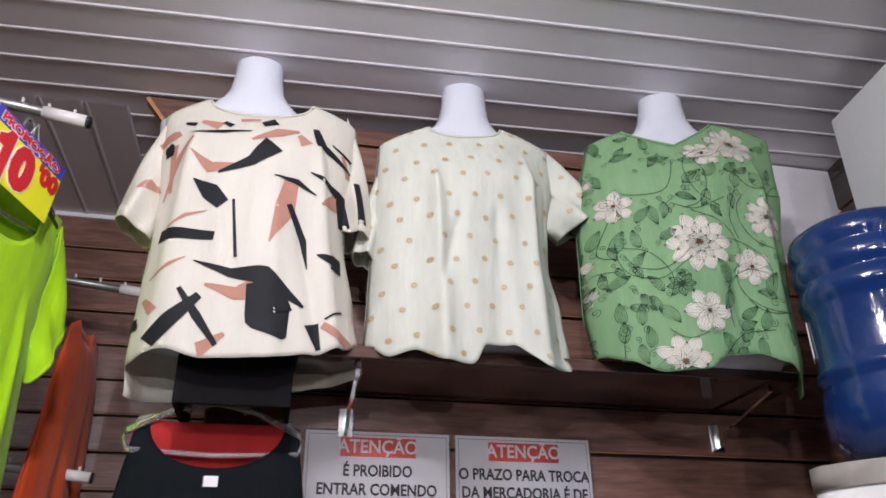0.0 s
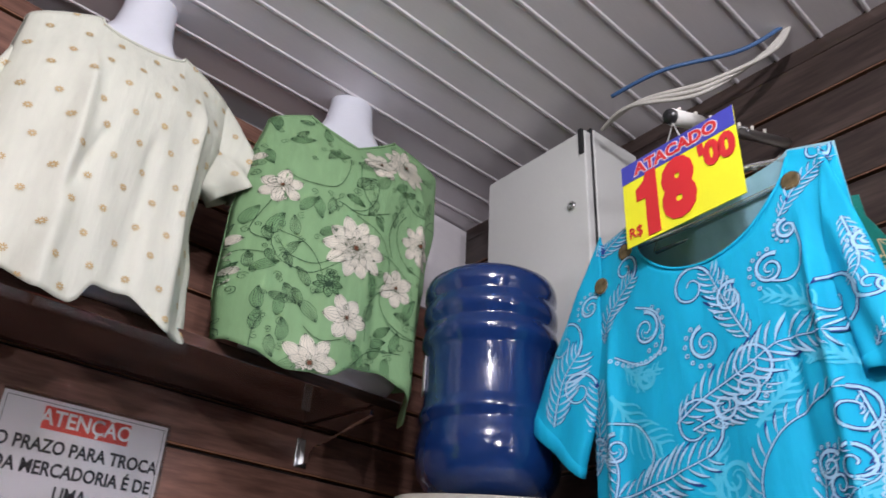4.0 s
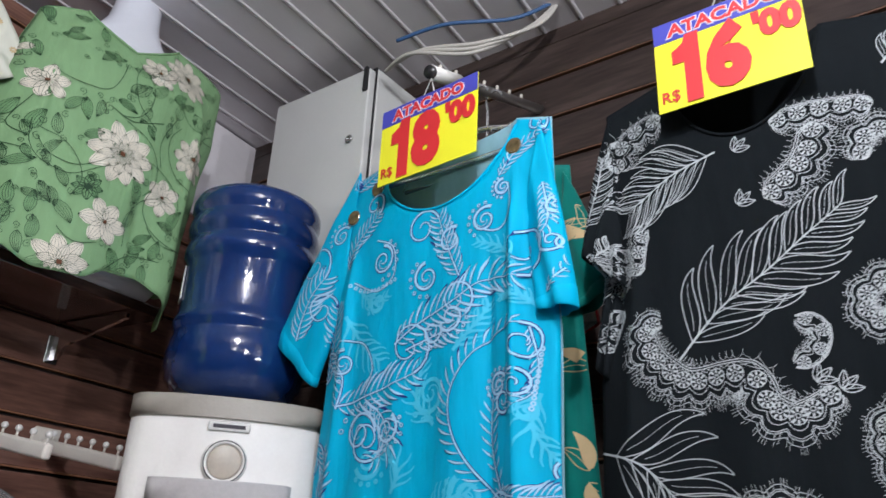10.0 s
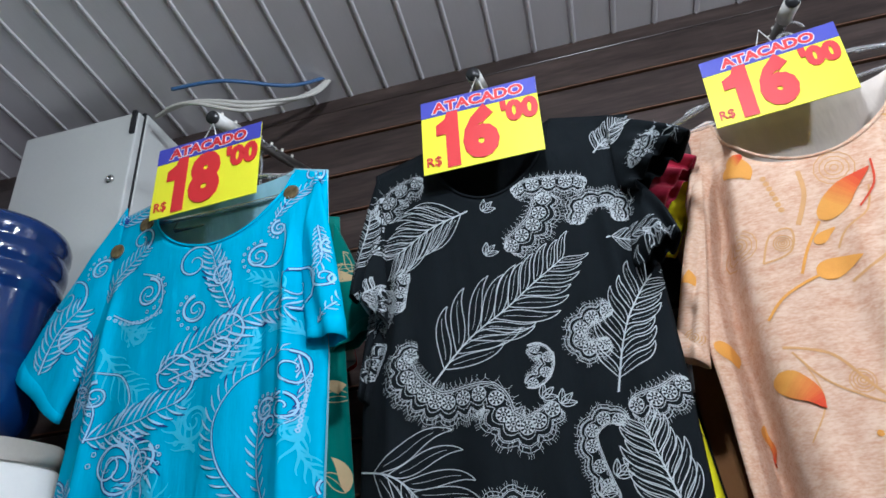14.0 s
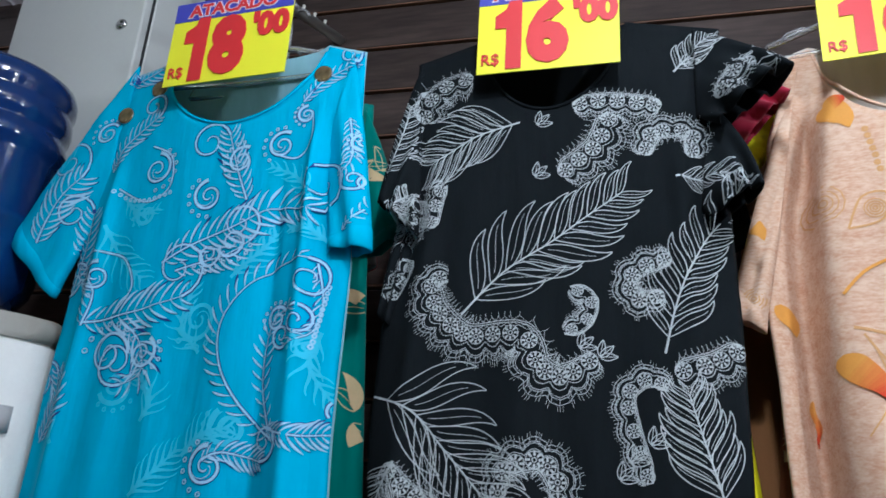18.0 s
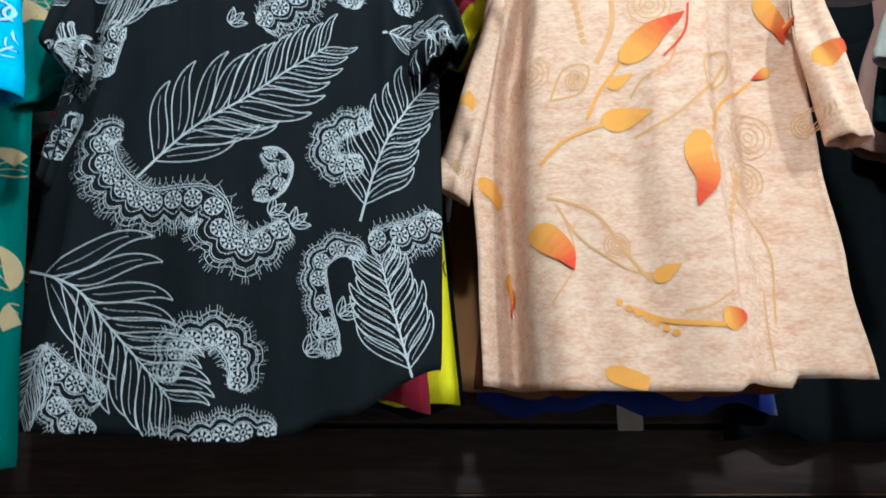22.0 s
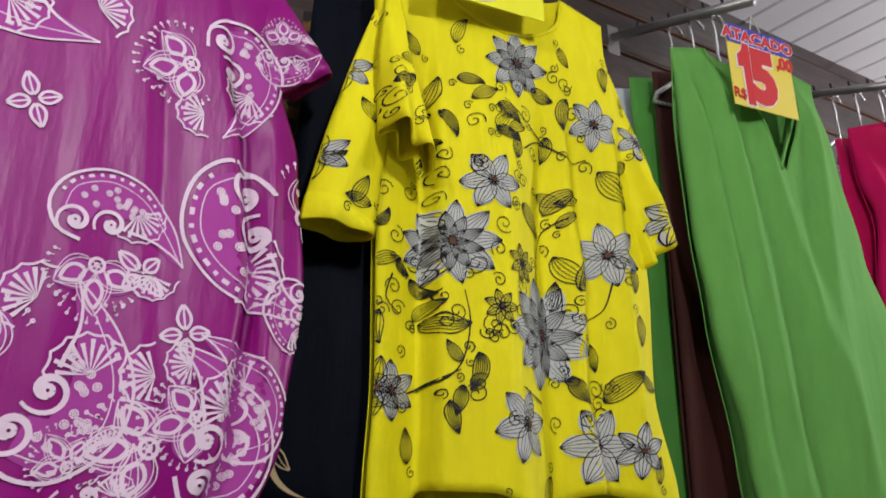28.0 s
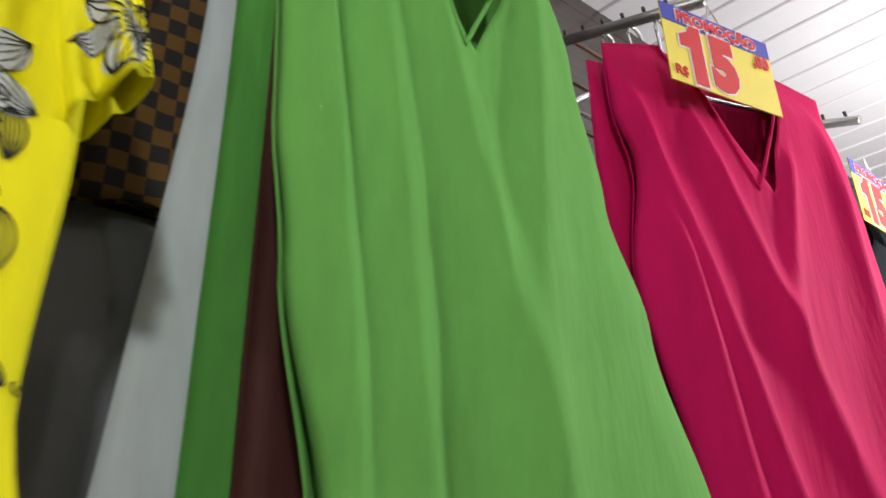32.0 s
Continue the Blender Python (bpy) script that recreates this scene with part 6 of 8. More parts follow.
flame_leaf(-0.274, 0.399, -0.252, 0.367, 0.022, 0)
flame_leaf(-0.242, 0.282, -0.223, 0.241, 0.022, 0)
flame_leaf(-0.211, 0.16, -0.208, 0.099, 0.009, 1)
flame_leaf(0.132, 0.583, 0.079, 0.591, 0.012, 1)
gold.ribbon(spline([(-0.109, 0.339), (-0.092, 0.376), (-0.065, 0.416)]), 0.004)
gold.ribbon(spline([(-0.169, 0.28), (-0.138, 0.312), (-0.087, 0.333)]), 0.004)
gold.ribbon(spline([(0.042, 0.317), (0.061, 0.362), (0.112, 0.407)]), 0.004)
gold.ribbon(spline([(-0.064, 0.099), (-0.022, 0.083), (0.039, 0.078)]), 0.006)
sand.ribbon(spline([(-0.162, 0.237), (-0.107, 0.219), (-0.069, 0.169), (-0.038, 0.131)]), 0.004)
sand.ribbon(spline([(-0.152, 0.228), (-0.122, 0.185), (-0.07, 0.149), (-0.034, 0.141)]), 0.003)
sand.ribbon(spline([(-0.05, 0.314), (-0.002, 0.338), (0.044, 0.378), (0.07, 0.417)]), 0.004)
sand.ribbon(spline([(0.041, 0.379), (0.041, 0.418), (0.075, 0.437), (0.072, 0.401), (0.044, 0.375)]), 0.003)
sand.ribbon(spline([(-0.053, 0.367), (-0.037, 0.39), (-0.003, 0.412), (0.011, 0.452)]), 0.003)
sand.ribbon(spline([(-0.071, 0.506), (-0.073, 0.464), (-0.094, 0.416)]), 0.007)
sand.ribbon(spline([(-0.154, 0.367), (-0.135, 0.41), (-0.105, 0.412), (-0.114, 0.377), (-0.154, 0.367)]), 0.003)
sand.ribbon(spline([(-0.005, 0.094), (0.025, 0.1), (0.053, 0.119)]), 0.003)
redp.ribbon(spline([(0.025, 0.493), (0.018, 0.452), (-0.01, 0.42)]), 0.003)
redp.ribbon(spline([(0.076, 0.591), (0.102, 0.585), (0.15, 0.574)]), 0.003)
sand.ribbon(spline([(0.055, 0.57), (0.091, 0.555), (0.141, 0.535)]), 0.004)
sand.ribbon(spline([(0.072, 0.235), (0.103, 0.206), (0.118, 0.164), (0.114, 0.084)]), 0.003)
sand.ribbon(spline([(-0.142, 0.213), (-0.13, 0.157), (-0.159, 0.105)]), 0.002)
sand.ribbon(spline([(0.103, 0.124), (0.103, 0.072), (0.107, 0.027)]), 0.002)
ring(sand, -0.179, 0.407, 0.025, 0.0016)
ring(sand, -0.179, 0.407, 0.018, 0.0016)
ring(sand, -0.179, 0.407, 0.0113, 0.0016)
ring(sand, -0.179, 0.407, 0.005, 0.0016)
ring(sand, -0.023, 0.495, 0.028, 0.0016)
ring(sand, -0.023, 0.495, 0.0202, 0.0016)
ring(sand, -0.023, 0.495, 0.0126, 0.0016)
ring(sand, -0.023, 0.495, 0.0056, 0.0016)
ring(sand, 0.103, 0.33, 0.03, 0.0016)
ring(sand, 0.103, 0.33, 0.0216, 0.0016)
ring(sand, 0.103, 0.33, 0.0135, 0.0016)
ring(sand, 0.103, 0.33, 0.006, 0.0016)
ring(sand, -0.079, 0.176, 0.016, 0.0016)
ring(sand, -0.079, 0.176, 0.0115, 0.0016)
ring(sand, -0.079, 0.176, 0.0072, 0.0016)
ring(sand, -0.079, 0.176, 0.0032, 0.0016)
ring(sand, -0.121, 0.393, 0.013, 0.0016)
ring(sand, -0.121, 0.393, 0.0094, 0.0016)
ring(sand, -0.121, 0.393, 0.0059, 0.0016)
ring(sand, -0.121, 0.393, 0.0026, 0.0016)
ring(sand, 0.093, 0.27, 0.025, 0.0016)
ring(sand, 0.093, 0.27, 0.018, 0.0016)
ring(sand, 0.093, 0.27, 0.0113, 0.0016)
ring(sand, 0.093, 0.27, 0.005, 0.0016)
ring(sand, -0.273, 0.283, 0.015, 0.0016)
ring(sand, -0.273, 0.283, 0.0108, 0.0016)
ring(sand, -0.273, 0.283, 0.0067, 0.0016)
ring(sand, -0.273, 0.283, 0.003, 0.0016)
ring(sand, 0.175, 0.342, 0.017, 0.0016)
ring(sand, 0.175, 0.342, 0.0122, 0.0016)
ring(sand, 0.175, 0.342, 0.0077, 0.0016)
ring(sand, 0.175, 0.342, 0.0034, 0.0016)
ring(sand, -0.12, 0.508, 0.0024, 0.004)
ring(gold, -0.08, 0.106, 0.0024, 0.004)
ring(sand, 0.076, 0.271, 0.0024, 0.004)
ring(sand, -0.118, 0.498, 0.0024, 0.004)
ring(gold, -0.069, 0.099, 0.0024, 0.004)
ring(sand, 0.073, 0.261, 0.0024, 0.004)
ring(sand, -0.116, 0.488, 0.0024, 0.004)
ring(gold, -0.058, 0.093, 0.0024, 0.004)
ring(sand, 0.071, 0.251, 0.0024, 0.004)
ring(sand, -0.114, 0.478, 0.0024, 0.004)
ring(gold, -0.047, 0.087, 0.0024, 0.004)
ring(sand, 0.069, 0.241, 0.0024, 0.004)
ring(sand, -0.112, 0.468, 0.0024, 0.004)
ring(gold, -0.037, 0.081, 0.0024, 0.004)
ring(sand, 0.066, 0.231, 0.0024, 0.004)
ring(sand, -0.111, 0.457, 0.0024, 0.004)
ring(gold, -0.026, 0.075, 0.0024, 0.004)
ring(sand, 0.064, 0.221, 0.0024, 0.004)
ring(sand, -0.109, 0.447, 0.0024, 0.004)
ring(gold, -0.015, 0.069, 0.0024, 0.004)
ring(sand, 0.061, 0.211, 0.0024, 0.004)
for ink in [gold, redp, sand] + flame:
    ink.done()

# magenta blouse: paisleys
lil = Ink(g_purple, "white_print", I_LILAC, 0.0016, "white paisley print")
rose = Ink(g_purple, "rose_print", I_ROSE, 0.0010, "rose paisley ground")


def paisley(x, z, r, turn, hand=1):
    """A comma with two thick hooks, a beaded band and a shell, and a fringed three-lobed flower in its hollow."""
    r *= 1.12

    def at(u, v):
        a = radians(turn)
        v *= hand
        return (x + r * (u * math.cos(a) - v * math.sin(a)), z + r * (u * math.sin(a) + v * math.cos(a)))

    def run(*pts):
        return spline([at(*p) for p in pts])
    rose.ribbon(run((-0.62, 0.05), (-0.52, -0.28), (-0.1, -0.42), (0.4, -0.22), (0.78, 0.2), (1.0, 0.55)), lambda t: r * 0.62 * math.sin(math.pi * (0.22 + 0.76 * t)) ** 0.8 + 0.0008, 5)
    outer = run((-0.52, 0.44), (-0.86, 0.30), (-1.0, -0.12), (-0.78, -0.55), (-0.2, -0.80), (0.42, -0.60), (0.86, -0.05), (1.06, 0.62))
    lil.ribbon(outer, lambda t: r * 0.05 * (1 - 0.7 * t) + 0.0005, 2)
    band = run((-0.78, -0.05), (-0.66, -0.40), (-0.18, -0.60), (0.32, -0.42), (0.72, 0.02), (1.0, 0.55))
    lil.ribbon(band, r * 0.016)
    mid = run((-0.86, -0.25), (-0.70, -0.50), (-0.18, -0.70), (0.38, -0.51), (0.79, 0.0))
    for k in range(13):
        q = along(mid, 0.04 + 0.072 * k)
        ln = r * (0.045 if k % 2 else 0.026)
        lil.ribbon([(q[0] - ln * math.cos(q[2]), q[1] - ln * math.sin(q[2])), (q[0] + ln * math.cos(q[2]), q[1] + ln * math.sin(q[2]))], r * 0.055, 1)
    for cu, cv, cr, first in ((-0.62, 0.14, 0.27, 140), (-0.10, 0.10, 0.27, 150)):
        c = at(cu, cv)
        lil.ribbon(curl(c[0], c[1], cr * r, turn + hand * first, 1.15, hand, 26), lambda t: r * (0.04 + 0.075 * t), 2)
        ring(lil, c[0], c[1], r * 0.05, r * 0.06)
    lil.ribbon(run((0.16, 0.16), (0.34, 0.20), (0.62, 0.26), (0.88, 0.42), (1.06, 0.62)), lambda t: r * 0.045 * (1 - 0.6 * t) + 0.0005, 1)
    for cu, cv, cr, rot in ((0.28, -0.14, 0.42, 50), (0.62, 0.80, 0.36, 95)):
        c = at(cu, cv)
        if cv > 0.5:
            rose.ribbon(petal(c[0], c[1], turn + hand * rot, r * cr * 1.15, 0), lobe(r * 0.55), 4)
        for k in range(9):
            lil.ribbon(petal(c[0], c[1], turn + hand * (rot - 72 + 18 * k), r * cr * (0.95 if k % 2 else 0.85), 0, 0, 6), lambda t: r * 0.05 * t + 0.0003, 1)
        lil.ribbon([(c[0] + r * cr * (1.08 + 0.05 * math.cos(k * 2.1)) * math.cos(radians(turn + hand * (rot - 90 + 9 * k))), c[1] + r * cr * (1.08 + 0.05 * math.cos(k * 2.1)) * math.sin(radians(turn + hand * (rot - 90 + 9 * k)))) for k in range(21)], r * 0.03, 1)
    c = at(-0.22, 0.78)
    for k, ln in ((-62, 0.66), (0, 0.78), (62, 0.66)):
        ang = turn + hand * (92 + k)
        sp = petal(c[0], c[1], ang, r * ln, 0, 0.1, 14)
        rose.ribbon(sp, lobe(r * 0.50), 4)
        edge_lines(lil, sp[4:13], r * 0.24, r * 0.055, 0)
        for q in (0.38, 0.50):
            edge_lines(lil, sp, r * q, r * 0.016, 0)
        for m in range(9):
            u = petal(c[0], c[1], ang - 40 + 10 * m, r * ln * (1.14 - 0.012 * abs(m - 4) ** 2), 0)[-1]
            v = petal(c[0], c[1], ang - 40 + 10 * m, r * ln * (1.02 - 0.012 * abs(m - 4) ** 2), 0)[-1]
            lil.ribbon([v, u], r * 0.016, 1)
            ring(lil, u[0], u[1], r * 0.018, r * 0.02)
    ring(lil, c[0], c[1], r * 0.11, r * 0.05)
    ring(lil, c[0], c[1], r * 0.03, r * 0.04)
    for k in range(16):
        t = random.uniform(0.05, 0.75)
        q = along(band, t)
        off = r * random.uniform(0.10, 0.40)
        u = (q[0] - hand * math.sin(q[2]) * off, q[1] + hand * math.cos(q[2]) * off)
        blossom_dot(lil, u[0], u[1], r * 0.045, r * 0.016)


def trefoil(x, z, r, turn):
    for k in range(4):
        sp = petal(x, z, turn + 90 * k, r * (1.0 if k % 2 else 0.8), 0)
        rose.ribbon(sp[2:], pod(r * 0.5), 2)
        edge_lines(lil, sp[2:], r * 0.42, r * 0.1, 1)


paisley(-0.04, 0.515, 0.0688, -60, 1)
paisley(-0.08, 0.305, 0.0533, 30, 1)
paisley(0.081, 0.294, 0.0525, 0, -1)
paisley(0.212, 0.299, 0.0783, -70, 1)
paisley(0.055, 0.138, 0.0697, 60, 1)
paisley(0.183, 0.481, 0.0585, -70, -1)
paisley(0.112, 0.64, 0.0533, -50, 1)
paisley(-0.17, 0.296, 0.043, 200, 1)
paisley(-0.171, 0.205, 0.0318, 180, -1)
paisley(0.214, 0.14, 0.0533, 100, 1)
paisley(-0.176, 0.61, 0.0327, 60, 1)
paisley(-0.118, 0.122, 0.0318, 90, 1)
paisley(-0.139, 0.508, 0.0267, 90, 1)
paisley(-0.234, 0.501, 0.0215, 90, 1)
paisley(0.267, 0.226, 0.0404, -80, 1)
paisley(-0.195, 0.422, 0.0163, 40, 1)
paisley(0.235, 0.515, 0.0301, 0, 1)
paisley(0.189, 0.108, 0.067, 90, 1)
paisley(0.092, 0.051, 0.037, 30, 1)
trefoil(-0.073, 0.623, 0.028, 60)
trefoil(-0.003, 0.393, 0.028, 20)
trefoil(-0.085, 0.173, 0.028, 40)
trefoil(0.152, 0.195, 0.028, 10)
trefoil(-0.066, 0.245, 0.028, 20)
trefoil(0.107, 0.247, 0.028, 50)
trefoil(-0.186, 0.401, 0.028, 10)
for ink in (lil, rose):
    ink.done()

# yellow blouse: grey flowers, striped leaves, tendrils
grey = Ink(g_yellow, "grey_print", I_GREYF, 0.0010, "grey petals")
grey2 = Ink(g_yellow, "dark_grey_print", I_GREYD, 0.0020, "darker grey petals")
grey3 = Ink(g_yellow, "grey_print", I_GREYF, 0.0030, "grey petals")
lines2 = Ink(g_yellow, "line_print", I_BLACK, 0.0025)
lines3 = Ink(g_yellow, "line_print", I_BLACK, 0.0035)
olive = Ink(g_yellow, "olive_print", I_OLIVE, 0.0010, "olive petals")
lines = Ink(g_yellow, "line_print", I_BLACK, 0.0015, "black line drawing")
hearts = Ink(g_yellow, "heart_print", I_HEART, 0.0040)
flower([grey, grey2, grey3], [lines, lines2, lines3], -0.09, 0.291, 0.056, 9, 0, 3, 0.44, 0.0010, 4, hearts)
flower([grey, grey2, grey3], [lines, lines2, lines3], 0.041, 0.195, 0.07, 9, 20, 3, 0.44, 0.0010, 4, hearts)
flower([grey, grey2, grey3], [lines, lines2, lines3], -0.042, 0.371, 0.041, 6, 0, 1, 0.54, 0.0010, 4, hearts)
flower([grey, grey2, grey3], [lines, lines2, lines3], 0.129, 0.492, 0.041, 6, 20, 1, 0.54, 0.0010, 4, hearts)
flower([grey, grey2, grey3], [lines, lines2, lines3], 0.143, 0.308, 0.046, 6, 40, 1, 0.54, 0.0010, 4, hearts)
flower([grey, grey2, grey3], [lines, lines2, lines3], -0.006, 0.083, 0.044, 6, 10, 1, 0.54, 0.0010, 4, hearts)
flower([grey, grey2, grey3], [lines, lines2, lines3], -0.153, 0.118, 0.035, 6, 30, 1, 0.54, 0.0010, 4, hearts)
flower([grey, grey2, grey3], [lines, lines2, lines3], 0.004, 0.551, 0.049, 8, 0, 2, 0.44, 0.0010, 4, hearts)
flower([grey, grey2, grey3], [lines, lines2, lines3], 0.113, 0.065, 0.049, 6, 0, 1, 0.54, 0.0010, 4, hearts)
flower([olive], [lines], -0.002, 0.272, 0.024, 7, 0, 1, 0.5, 0.0012, 2, hearts)
flower([olive], [lines], -0.038, 0.213, 0.022, 7, 0, 1, 0.5, 0.0012, 2, hearts)
striped_leaf(lines, -0.104, 0.462, -30, 0.04, 0.0013, 0.38, 6, -0.44)
striped_leaf(lines, -0.03, 0.48, 10, 0.042, 0.0013, 0.42, 6, -0.52, olive)
striped_leaf(lines, 0.029, 0.523, -20, 0.037, 0.0013, 0.47, 5, 0.06, olive)
striped_leaf(lines, 0.086, 0.521, -120, 0.047, 0.0013, 0.45, 6, 0.4, olive)
striped_leaf(lines, 0.003, 0.352, -20, 0.05, 0.0013, 0.44, 4, -0.32, olive)
striped_leaf(lines, -0.116, 0.197, -20, 0.047, 0.0013, 0.49, 5, 0.29)
striped_leaf(lines, -0.064, 0.16, -70, 0.043, 0.0013, 0.35, 6, -0.55)
striped_leaf(lines, 0.134, 0.425, -50, 0.064, 0.0013, 0.47, 5, -0.03)
striped_leaf(lines, -0.129, 0.25, -60, 0.033, 0.0013, 0.48, 6, 0.35, olive)
striped_leaf(lines, -0.08, 0.124, -100, 0.034, 0.0013, 0.46, 6, -0.07)
striped_leaf(lines, 0.059, 0.358, 70, 0.049, 0.0013, 0.48, 4, -0.56, olive)
striped_leaf(lines, 0.125, 0.118, 40, 0.067, 0.0013, 0.38, 6, -0.08)
striped_leaf(lines, 0.08, 0.147, -80, 0.04, 0.0013, 0.39, 6, 0.4)
striped_leaf(lines, -0.095, 0.107, -80, 0.037, 0.0013, 0.43, 5, 0.1)
striped_leaf(lines, 0.068, 0.301, -70, 0.055, 0.0013, 0.45, 4, 0.43)
striped_leaf(lines, 0.092, 0.253, 60, 0.048, 0.0013, 0.45, 4, 0.24, olive)
striped_leaf(lines, -0.002, 0.413, 80, 0.039, 0.0013, 0.43, 6, 0.08)
striped_leaf(lines, -0.034, 0.444, 10, 0.041, 0.0013, 0.37, 6, -0.28, olive)
striped_leaf(lines, -0.176, 0.31, 20, 0.027, 0.0013, 0.42, 6, 0.59, olive)
striped_leaf(lines, -0.178, 0.463, 10, 0.035, 0.0013, 0.47, 5, 0.48, olive)
striped_leaf(lines, -0.148, 0.271, -70, 0.025, 0.0013, 0.41, 5, 0.45, olive)
striped_leaf(lines, 0.109, 0.189, -70, 0.036, 0.0013, 0.44, 4, -0.15)
striped_leaf(lines, 0.063, 0.228, 80, 0.04, 0.0013, 0.43, 5, 0.01)
striped_leaf(lines, -0.082, 0.51, 20, 0.036, 0.0013, 0.39, 4, -0.47, olive)
striped_leaf(lines, 0.174, 0.293, -70, 0.034, 0.0013, 0.49, 5, -0.25, olive)
striped_leaf(lines, -0.11, 0.422, -80, 0.024, 0.0013, 0.45, 5, -0.22)
striped_leaf(lines, 0.058, 0.464, -90, 0.037, 0.0013, 0.48, 5, -0.15)
lines.ribbon(spline([(0.067, 0.447), (0.03, 0.469), (-0.017, 0.494)]), lambda t: 0.0022 - 0.0012 * t)
lines.ribbon(spline([(0.104, 0.358), (0.062, 0.34), (0.037, 0.301), (0.033, 0.257)]), lambda t: 0.0022 - 0.0012 * t)
lines.ribbon(spline([(0.067, 0.447), (0.092, 0.434), (0.118, 0.441)]), lambda t: 0.0022 - 0.0012 * t)
lines.ribbon(spline([(-0.131, 0.117), (-0.097, 0.132), (-0.079, 0.154), (-0.071, 0.196), (-0.076, 0.233)]), lambda t: 0.0022 - 0.0012 * t)
lines.ribbon(spline([(0.147, 0.271), (0.134, 0.235), (0.103, 0.216)]), lambda t: 0.0022 - 0.0012 * t)
lines.ribbon(spline([(0.034, 0.112), (0.009, 0.121), (-0.01, 0.125)]), lambda t: 0.0022 - 0.0012 * t)
lines.ribbon(spline([(-0.154, 0.252), (-0.162, 0.223), (-0.145, 0.207)]), lambda t: 0.0022 - 0.0012 * t)
lines.ribbon(spline([(0.014, 0.433), (0.043, 0.454), (0.067, 0.447)]), lambda t: 0.0022 - 0.0012 * t)
lines.ribbon(spline([(-0.124, 0.119), (-0.101, 0.132), (-0.082, 0.141)]), lambda t: 0.0022 - 0.0012 * t)
tendril(lines, -0.064, 0.126, 0.0111, 52, 1)
tendril(lines, -0.054, 0.182, 0.0084, 154, 1)
tendril(lines, 0.157, 0.295, 0.0103, 5, 1)
tendril(lines, 0.165, 0.407, 0.0093, 301, -1)
tendril(lines, -0.167, 0.208, 0.0098, 347, 1)
tendril(lines, -0.002, 0.388, 0.0099, 301, -1)
tendril(lines, 0.154, 0.582, 0.0092, 321, 1)
tendril(lines, -0.1, 0.225, 0.0081, 94, 1)
tendril(lines, 0.062, 0.138, 0.0086, 193, -1)
tendril(lines, 0.064, 0.547, 0.0104, 67, 1)
tendril(lines, -0.033, 0.211, 0.0086, 167, -1)
tendril(lines, 0.03, 0.219, 0.0076, 307, 1)
tendril(lines, 0.141, 0.217, 0.0083, 86, -1)
tendril(lines, -0.086, 0.207, 0.0123, 230, 1)
tendril(lines, -0.142, 0.428, 0.0102, 97, 1)
tendril(lines, 0.081, 0.141, 0.0081, 142, 1)
tendril(lines, 0.081, 0.227, 0.0118, 176, -1)
tendril(lines, -0.063, 0.264, 0.0121, 237, 1)
tendril(lines, 0.008, 0.384, 0.0104, 18, 1)
tendril(lines, -0.169, 0.475, 0.0127, 318, 1)
tendril(lines, -0.007, 0.082, 0.0113, 16, 1)
tendril(lines, 0.093, 0.218, 0.0101, 147, 1)
tendril(lines, 0.114, 0.132, 0.0121, 146, -1)
tendril(lines, 0.081, 0.542, 0.0124, 355, -1)
tendril(lines, 0.117, 0.115, 0.0105, 6, 1)
tendril(lines, 0.053, 0.459, 0.0088, 339, -1)
tendril(lines, -0.03, 0.316, 0.0126, 313, -1)
tendril(lines, -0.099, 0.377, 0.0122, 244, -1)
tendril(lines, -0.097, 0.404, 0.0102, 61, -1)
tendril(lines, -0.131, 0.359, 0.0123, 65, -1)
tendril(lines, -0.04, 0.245, 0.0094, 138, -1)
tendril(lines, -0.111, 0.254, 0.0095, 242, 1)
tendril(lines, 0.065, 0.562, 0.0073, 64, -1)
tendril(lines, -0.175, 0.442, 0.0128, 44, 1)
tendril(lines, -0.105, 0.347, 0.0091, 331, 1)
tendril(lines, -0.009, 0.346, 0.0081, 168, 1)
tendril(lines, -0.152, 0.237, 0.0113, 194, -1)
tendril(lines, -0.024, 0.507, 0.0098, 332, 1)
tendril(lines, 0.004, 0.516, 0.0123, 27, 1)
tendril(lines, 0.013, 0.17, 0.0089, 355, 1)
tendril(lines, -0.058, 0.391, 0.0102, 355, -1)
tendril(lines, 0.078, 0.437, 0.0078, 14, 1)
tendril(lines, -0.067, 0.114, 0.0117, 134, -1)
tendril(lines, -0.061, 0.452, 0.0119, 339, 1)
tendril(lines, 0.027, 0.182, 0.0104, 52, -1)
tendril(lines, -0.054, 0.396, 0.0093, 269, -1)
tendril(lines, -0.011, 0.211, 0.0093, 12, 1)
tendril(lines, 0.096, 0.501, 0.0121, 344, 1)
tendril(lines, 0.093, 0.094, 0.0105, 45, -1)
tendril(lines, 0.165, 0.274, 0.0102, 122, -1)
tendril(lines, -0.027, 0.474, 0.0103, 281, 1)
tendril(lines, 0.109, 0.47, 0.0075, 92, -1)
tendril(lines, -0.047, 0.191, 0.0127, 129, 1)
tendril(lines, 0.006, 0.099, 0.0103, 42, 1)
tendril(lines, -0.026, 0.087, 0.0095, 82, 1)
tendril(lines, 0.036, 0.173, 0.011, 264, 1)
tendril(lines, -0.15, 0.3, 0.0123, 83, -1)
tendril(lines, -0.038, 0.283, 0.0112, 226, -1)
tendril(lines, -0.141, 0.164, 0.0079, 263, 1)
tendril(lines, 0.133, 0.136, 0.0102, 151, 1)
tendril(lines, -0.001, 0.244, 0.0129, 111, 1)
tendril(lines, -0.183, 0.262, 0.0093, 88, 1)
tendril(lines, -0.122, 0.271, 0.0122, 214, 1)
tendril(lines, 0.034, 0.435, 0.0105, 334, -1)
